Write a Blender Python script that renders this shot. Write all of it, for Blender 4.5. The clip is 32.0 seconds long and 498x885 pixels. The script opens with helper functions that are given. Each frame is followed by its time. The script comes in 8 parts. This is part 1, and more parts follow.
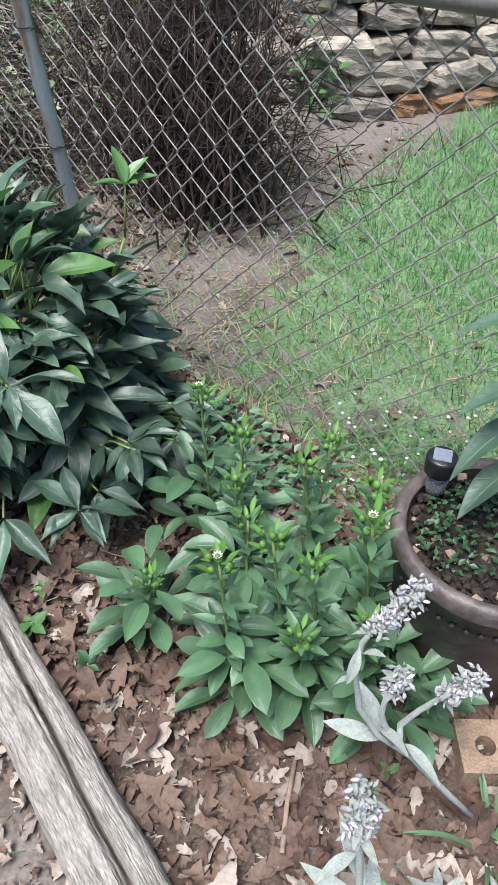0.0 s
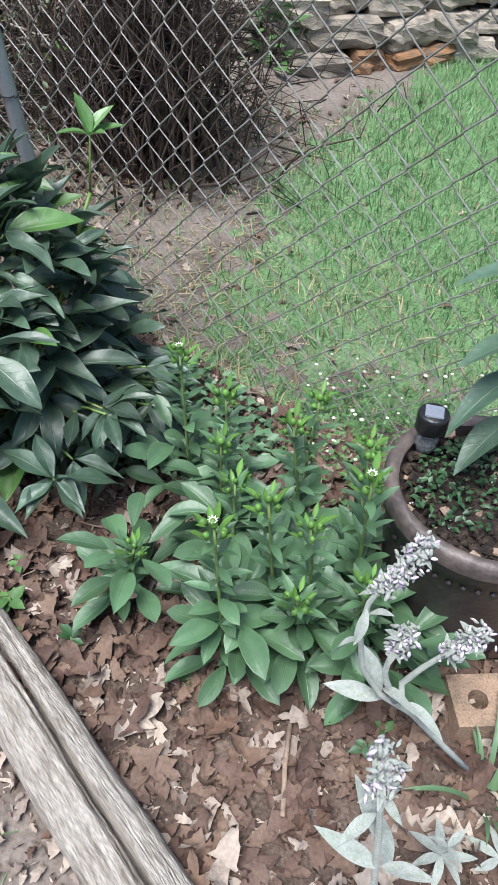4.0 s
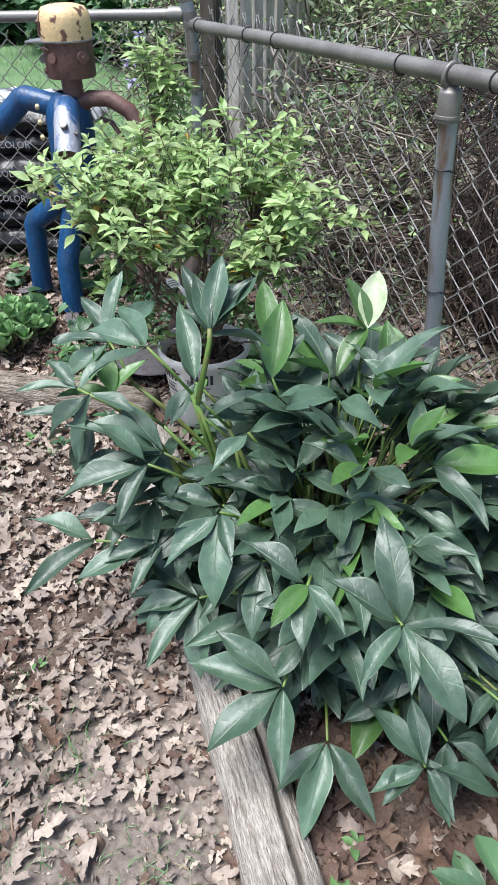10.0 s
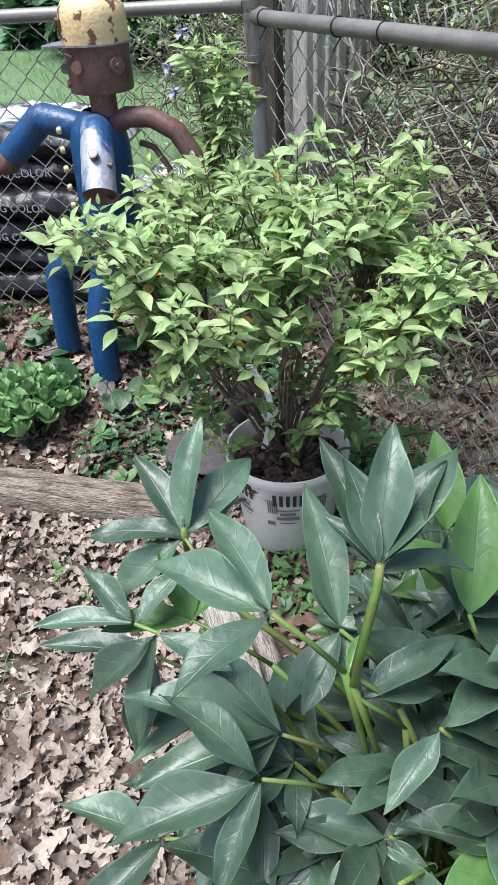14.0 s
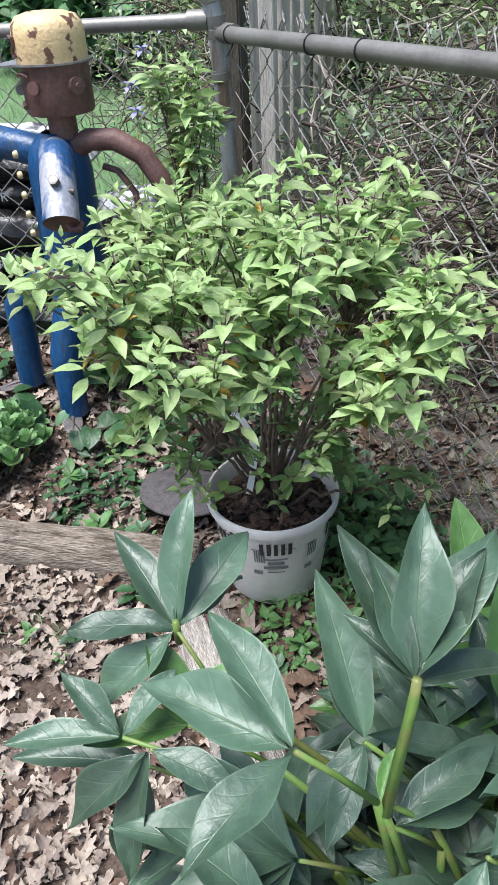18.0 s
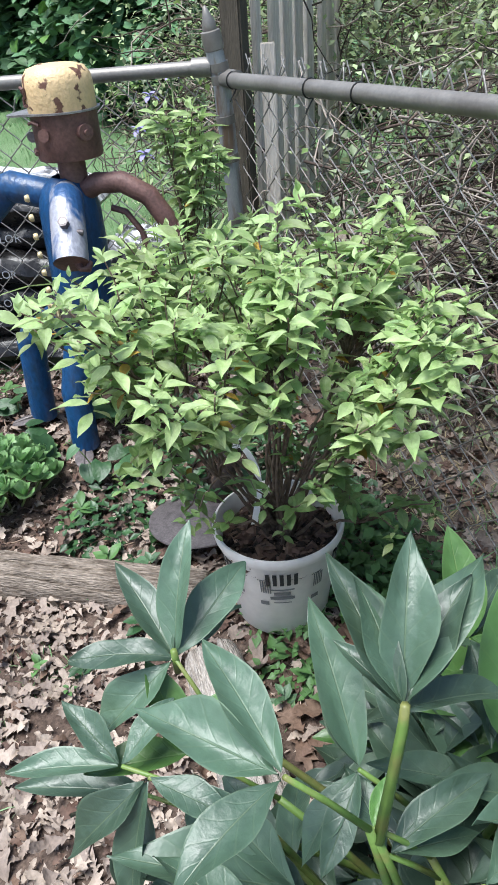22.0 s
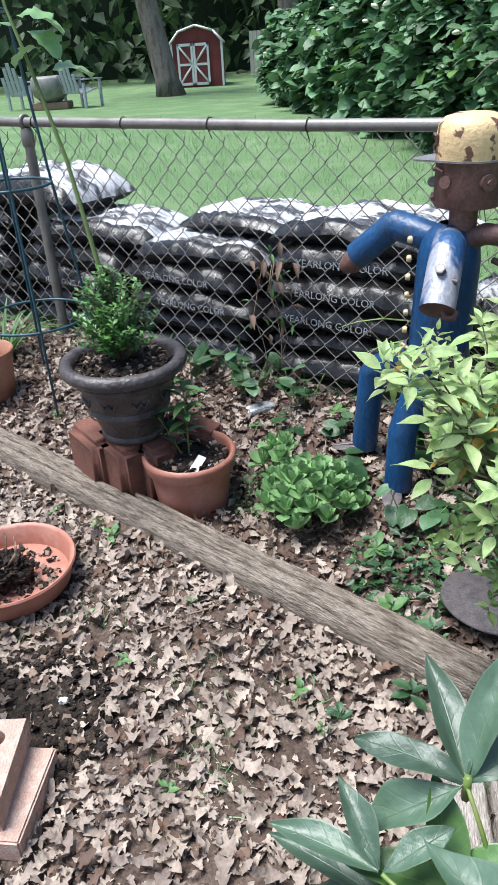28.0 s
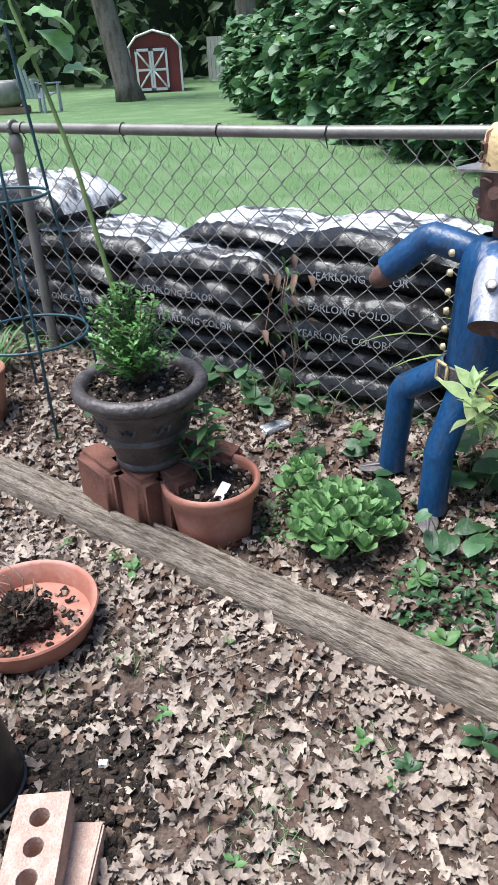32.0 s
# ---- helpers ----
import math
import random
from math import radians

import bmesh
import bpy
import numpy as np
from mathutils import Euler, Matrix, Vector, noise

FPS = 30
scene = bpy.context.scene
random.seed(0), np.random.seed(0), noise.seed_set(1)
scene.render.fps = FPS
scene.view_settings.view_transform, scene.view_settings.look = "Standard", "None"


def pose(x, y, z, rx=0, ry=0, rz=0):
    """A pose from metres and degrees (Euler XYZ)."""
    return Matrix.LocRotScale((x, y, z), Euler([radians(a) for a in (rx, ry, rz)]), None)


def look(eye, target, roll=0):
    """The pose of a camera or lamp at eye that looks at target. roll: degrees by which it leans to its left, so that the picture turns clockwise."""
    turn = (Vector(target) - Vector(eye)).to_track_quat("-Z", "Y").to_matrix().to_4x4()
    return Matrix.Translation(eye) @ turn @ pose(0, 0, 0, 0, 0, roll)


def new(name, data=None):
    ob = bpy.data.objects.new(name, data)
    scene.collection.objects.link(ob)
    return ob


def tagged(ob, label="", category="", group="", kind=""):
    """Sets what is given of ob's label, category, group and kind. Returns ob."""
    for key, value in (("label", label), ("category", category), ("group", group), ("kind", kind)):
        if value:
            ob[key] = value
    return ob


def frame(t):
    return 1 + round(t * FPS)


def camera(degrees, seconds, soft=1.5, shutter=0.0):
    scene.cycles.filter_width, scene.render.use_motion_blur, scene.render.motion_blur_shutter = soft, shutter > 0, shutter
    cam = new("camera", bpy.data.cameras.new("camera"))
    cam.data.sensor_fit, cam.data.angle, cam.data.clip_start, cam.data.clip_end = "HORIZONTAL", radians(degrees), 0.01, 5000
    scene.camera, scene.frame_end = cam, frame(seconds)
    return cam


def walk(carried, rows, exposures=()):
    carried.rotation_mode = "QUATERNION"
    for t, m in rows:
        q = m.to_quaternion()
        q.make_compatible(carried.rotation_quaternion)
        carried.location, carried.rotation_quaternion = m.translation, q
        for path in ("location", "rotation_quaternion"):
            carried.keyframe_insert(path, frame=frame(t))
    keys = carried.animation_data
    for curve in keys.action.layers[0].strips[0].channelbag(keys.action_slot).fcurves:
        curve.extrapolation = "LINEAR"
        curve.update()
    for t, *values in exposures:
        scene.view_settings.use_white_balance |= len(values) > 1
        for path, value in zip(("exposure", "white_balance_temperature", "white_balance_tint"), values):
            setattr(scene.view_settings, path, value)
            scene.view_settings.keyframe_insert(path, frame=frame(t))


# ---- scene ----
cam = camera(39.2, 32.0)
PATH = [
    (0, (-1.045, -3.104, 1.231), (0.039, -2.096, -0.115), 0.0),
    (0.5, (-1.038, -3.062, 1.204), (0.051, -2.171, -0.217), 1.9),
    (1, (-1.032, -3.045, 1.188), (0.046, -2.174, -0.254), 2.1),
    (1.5, (-1.033, -3.051, 1.186), (0.053, -2.198, -0.261), 1.9),
    (2, (-1.045, -3.044, 1.178), (0.038, -2.201, -0.277), 2.0),
    (2.5, (-1.047, -3.043, 1.178), (0.043, -2.21, -0.277), 2.2),
    (4.5, (-1.093, -3.043, 1.198), (0.046, -2.175, -0.198), 2.9),
    (5, (-1.111, -3.034, 1.199), (0.014, -2.155, -0.202), 4.1),
    (5.5, (-1.106, -3.031, 1.218), (-0.1, -1.996, -0.167), 1.8),
    (6, (-1.09, -3.051, 1.246), (-0.234, -1.814, -0.072), -1.6),
    (6.5, (-1.071, -3.063, 1.261), (-0.415, -1.654, 0.003), -6.3),
    (7, (-1.077, -3.033, 1.27), (-0.413, -1.56, 0.092), -6.1),
    (7.5, (-1.147, -2.94, 1.264), (-0.387, -1.529, 0.068), -5.4),
    (8, (-1.246, -2.873, 1.259), (-0.404, -1.49, 0.085), -3.6),
    (8.5, (-1.284, -2.826, 1.246), (-0.451, -1.461, 0.044), -0.0),
    (9, (-1.248, -2.748, 1.258), (-0.479, -1.329, 0.077), -0.9),
    (9.5, (-1.137, -2.656, 1.282), (-0.41, -1.218, 0.097), -1.4),
    (10, (-1.09, -2.612, 1.266), (-0.376, -1.167, 0.081), -0.9),
    (10.5, (-1.08, -2.542, 1.27), (-0.319, -1.09, 0.124), -0.4),
    (11, (-1.104, -2.418, 1.278), (-0.309, -0.974, 0.146), -1.0),
    (11.5, (-1.132, -2.287, 1.258), (-0.313, -0.838, 0.15), -1.7),
    (12, (-1.17, -2.204, 1.267), (-0.398, -0.725, 0.164), -1.8),
    (12.5, (-1.097, -2.131, 1.256), (-0.356, -0.608, 0.193), -2.4),
    (13, (-1.027, -2.063, 1.248), (-0.327, -0.549, 0.144), -2.2),
    (13.5, (-0.977, -2.014, 1.221), (-0.312, -0.51, 0.084), -1.9),
    (14, (-0.959, -1.99, 1.202), (-0.312, -0.519, 0.011), -3.4),
    (14.5, (-0.97, -1.954, 1.2), (-0.162, -0.555, 0.022), -2.2),
    (15, (-0.988, -1.914, 1.189), (-0.163, -0.543, -0.011), -3.2),
    (15.5, (-1.018, -1.889, 1.19), (-0.173, -0.546, -0.027), -1.0),
    (17.5, (-0.933, -1.866, 1.198), (-0.193, -0.427, 0.023), -2.9),
    (18, (-0.934, -1.865, 1.197), (-0.191, -0.423, 0.026), -3.1),
    (18.5, (-0.938, -1.864, 1.199), (-0.187, -0.419, 0.038), -2.9),
    (19, (-0.937, -1.869, 1.201), (-0.177, -0.421, 0.049), -2.9),
    (19.5, (-0.933, -1.874, 1.199), (-0.174, -0.417, 0.059), -3.2),
    (20, (-0.935, -1.878, 1.203), (-0.184, -0.419, 0.06), -3.5),
    (20.5, (-0.929, -1.88, 1.205), (-0.171, -0.409, 0.082), -4.0),
    (21, (-0.927, -1.884, 1.207), (-0.172, -0.408, 0.09), -4.1),
    (21.5, (-0.928, -1.888, 1.209), (-0.173, -0.401, 0.105), -3.7),
    (22, (-0.922, -1.891, 1.208), (-0.191, -0.385, 0.113), -4.6),
    (22.5, (-0.915, -1.891, 1.21), (-0.201, -0.39, 0.098), -5.1),
    (23, (-0.911, -1.888, 1.209), (-0.215, -0.369, 0.111), -5.5),
    (23.5, (-0.909, -1.886, 1.208), (-0.228, -0.359, 0.11), -5.8),
    (24, (-0.909, -1.88, 1.211), (-0.257, -0.336, 0.121), -6.0),
    (24.5, (-0.899, -1.879, 1.212), (-0.246, -0.325, 0.136), -5.6),
    (25, (-0.898, -1.867, 1.206), (-0.262, -0.315, 0.116), -5.2),
    (25.5, (-0.91, -1.854, 1.219), (-0.388, -0.252, 0.141), -5.0),
    (26, (-0.932, -1.839, 1.225), (-0.545, -0.192, 0.159), -4.1),
    (26.5, (-0.956, -1.838, 1.239), (-0.66, -0.165, 0.184), -4.2),
    (28.5, (-0.979, -1.809, 1.246), (-1.069, -0.068, 0.266), -3.2),
    (29, (-1.011, -1.791, 1.248), (-1.076, -0.057, 0.252), -3.6),
    (29.5, (-1.056, -1.763, 1.257), (-1.049, -0.006, 0.301), -3.6),
    (30, (-1.084, -1.744, 1.256), (-1.124, 0.008, 0.291), -4.0),
    (30.5, (-1.101, -1.742, 1.261), (-1.131, 0.021, 0.317), -3.4),
    (31, (-1.124, -1.737, 1.253), (-1.131, 0.011, 0.28), -2.9),
    (31.5, (-1.14, -1.719, 1.249), (-1.067, 0.015, 0.254), -1.3),
    (32, (-1.148, -1.687, 1.246), (-1.085, 0.054, 0.264), -2.9),
]
walk(cam, [(t, look(eye, target, roll)) for t, eye, target, roll in PATH], exposures=[(0.0, 1.09), (32.0, 1.09)])

# ---------------------------------------------------------------- light
SUN_EL, SUN_AZ = radians(71), radians(268)   # azimuth: clockwise from +y
world = bpy.data.worlds.new("sky")
scene.world = world
world.use_nodes = True
wn, wl = world.node_tree.nodes, world.node_tree.links
sky = wn.new("ShaderNodeTexSky")
sky.sky_type = "NISHITA"
sky.sun_disc = False
sky.sun_elevation, sky.sun_rotation = SUN_EL, SUN_AZ
sky.air_density, sky.dust_density, sky.ozone_density = 1.0, 1.0, 1.5
wn["Background"].inputs["Strength"].default_value = 0.10
wl.new(sky.outputs[0], wn["Background"].inputs["Color"])
sun_data = bpy.data.lights.new("sun", "SUN")
sun_data.energy, sun_data.angle, sun_data.color = 3.4, radians(32), (0.965, 0.985, 1.0)
sun = new("sun", sun_data)
sun_dir = Vector((math.sin(SUN_AZ) * math.cos(SUN_EL), math.cos(SUN_AZ) * math.cos(SUN_EL), math.sin(SUN_EL)))
sun.matrix_world = look(sun_dir * 30, (0, 0, 0))


# ---------------------------------------------------------------- materials
def mat(name, base, rough=0.6, metal=0.0, var=0.25, scale=20.0, second=None, fine=120.0, bump=0.2, bumpscale=None,
        spec=0.5, rnd=0.0, trans=0.0, coat=0.0, stretch=(1, 1, 1), mixpos=(0.45, 0.65), sheen=0.0, rvar=0.12, hue=0.0, veins=0.0, rib=(0.0, 0.0, 0.0)):
    """A procedural surface: a base colour, a second colour in stains, fine grain, roughness variation and relief."""
    m = bpy.data.materials.new(name)
    m.use_nodes = True
    n, l = m.node_tree.nodes, m.node_tree.links
    b = n["Principled BSDF"]
    tc = n.new("ShaderNodeTexCoord")
    mp = n.new("ShaderNodeMapping")
    mp.inputs["Scale"].default_value = stretch
    l.new(tc.outputs["Object"], mp.inputs["Vector"])
    big = n.new("ShaderNodeTexNoise")
    big.inputs["Scale"].default_value, big.inputs["Detail"].default_value = scale, 5
    l.new(mp.outputs[0], big.inputs["Vector"])
    small = n.new("ShaderNodeTexNoise")
    small.inputs["Scale"].default_value, small.inputs["Detail"].default_value = fine, 4
    l.new(mp.outputs[0], small.inputs["Vector"])
    ramp = n.new("ShaderNodeMapRange")
    ramp.inputs["From Min"].default_value, ramp.inputs["From Max"].default_value = mixpos
    l.new(big.outputs["Fac"], ramp.inputs["Value"])
    mix = n.new("ShaderNodeMix")
    mix.data_type = "RGBA"
    second = second or tuple(c * (1 - var) for c in base)
    mix.inputs["A"].default_value, mix.inputs["B"].default_value = (*base, 1), (*second, 1)
    l.new(ramp.outputs[0], mix.inputs["Factor"])
    hsv = n.new("ShaderNodeHueSaturation")
    l.new(mix.outputs["Result"], hsv.inputs["Color"])
    val = n.new("ShaderNodeMapRange")
    val.inputs["From Min"].default_value, val.inputs["From Max"].default_value = 0.25, 0.75
    val.inputs["To Min"].default_value, val.inputs["To Max"].default_value = 1 - var, 1 + var
    l.new(small.outputs["Fac"], val.inputs["Value"])
    last = val.outputs[0]
    if rnd:
        info = n.new("ShaderNodeObjectInfo")
        r = n.new("ShaderNodeMapRange")
        r.inputs["To Min"].default_value, r.inputs["To Max"].default_value = 1 - rnd, 1 + rnd
        l.new(info.outputs["Random"], r.inputs["Value"])
        geo = n.new("ShaderNodeNewGeometry")
        r2 = n.new("ShaderNodeMapRange")
        r2.inputs["To Min"].default_value, r2.inputs["To Max"].default_value = 1 - rnd, 1 + rnd
        l.new(geo.outputs["Random Per Island"], r2.inputs["Value"])
        for x in (r, r2):
            mul = n.new("ShaderNodeMath")
            mul.operation = "MULTIPLY"
            l.new(last, mul.inputs[0])
            l.new(x.outputs[0], mul.inputs[1])
            last = mul.outputs[0]
        if hue:
            h2 = n.new("ShaderNodeMapRange")
            h2.inputs["To Min"].default_value, h2.inputs["To Max"].default_value = 0.5 - hue, 0.5 + hue
            l.new(geo.outputs["Random Per Island"], h2.inputs["Value"])
            l.new(h2.outputs[0], hsv.inputs["Hue"])
    l.new(last, hsv.inputs["Value"])
    vein_h = None
    if veins:
        # u: across the leaf, 0 at the rib; v: along it
        uv = n.new("ShaderNodeUVMap")
        uv.uv_map = "leaf"
        sp = n.new("ShaderNodeSeparateXYZ")
        l.new(uv.outputs[0], sp.inputs[0])

        def op(kind, a, b_):
            q = n.new("ShaderNodeMath")
            q.operation = kind
            for i_, w_ in enumerate((a, b_)):
                if isinstance(w_, (int, float)):
                    q.inputs[i_].default_value = w_
                elif w_ is not None:
                    l.new(w_, q.inputs[i_])
            return q.outputs[0]

        au = op("ABSOLUTE", sp.outputs["X"], None)
        wave = op("SINE", op("MULTIPLY", op("SUBTRACT", sp.outputs["Y"], op("MULTIPLY", op("POWER", au, 0.8), 0.22)), 38.0), None)
        side = op("POWER", op("MAXIMUM", wave, 0.0), 16.0)
        ribm = op("SUBTRACT", 1.0, op("MINIMUM", op("DIVIDE", au, 0.055), 1.0))
        rim = op("MULTIPLY", op("MAXIMUM", op("SUBTRACT", au, 0.92), 0.0), 8.0)
        line = op("MAXIMUM", op("MAXIMUM", ribm, op("MULTIPLY", side, 0.24)), rim)
        vm = n.new("ShaderNodeMix")
        vm.data_type = "RGBA"
        l.new(op("MULTIPLY", line, veins), vm.inputs["Factor"])
        l.new(hsv.outputs[0], vm.inputs["A"])
        vm.inputs["B"].default_value = (*rib, 1)
        colour = vm.outputs["Result"]
        vein_h = line
    else:
        colour = hsv.outputs[0]
    l.new(colour, b.inputs["Base Color"])
    rr = n.new("ShaderNodeMapRange")
    rr.inputs["To Min"].default_value, rr.inputs["To Max"].default_value = max(0.03, rough - rvar), min(1, rough + rvar)
    l.new(small.outputs["Fac"], rr.inputs["Value"])
    l.new(rr.outputs[0], b.inputs["Roughness"])
    b.inputs["Metallic"].default_value = metal
    b.inputs["Specular IOR Level"].default_value = spec
    b.inputs["Coat Weight"].default_value = coat
    b.inputs["Sheen Weight"].default_value = sheen
    if bump:
        bp = n.new("ShaderNodeBump")
        bp.inputs["Strength"].default_value, bp.inputs["Distance"].default_value = bump, 0.01
        if bumpscale:
            bn = n.new("ShaderNodeTexNoise")
            bn.inputs["Scale"].default_value, bn.inputs["Detail"].default_value = bumpscale, 6
            l.new(mp.outputs[0], bn.inputs["Vector"])
            l.new(bn.outputs["Fac"], bp.inputs["Height"])
        else:
            l.new(small.outputs["Fac"], bp.inputs["Height"])
        out_n = bp.outputs[0]
        if vein_h is not None:
            b2 = n.new("ShaderNodeBump")
            b2.invert = True
            b2.inputs["Strength"].default_value, b2.inputs["Distance"].default_value = 0.5, 0.0012
            l.new(vein_h, b2.inputs["Height"])
            l.new(out_n, b2.inputs["Normal"])
            out_n = b2.outputs[0]
        l.new(out_n, b.inputs["Normal"])
    if trans:
        tr = n.new("ShaderNodeBsdfTranslucent")
        l.new(colour, tr.inputs["Color"])
        ms = n.new("ShaderNodeMixShader")
        ms.inputs[0].default_value = trans
        l.new(b.outputs[0], ms.inputs[1])
        l.new(tr.outputs[0], ms.inputs[2])
        l.new(ms.outputs[0], n["Material Output"].inputs["Surface"])
    return m


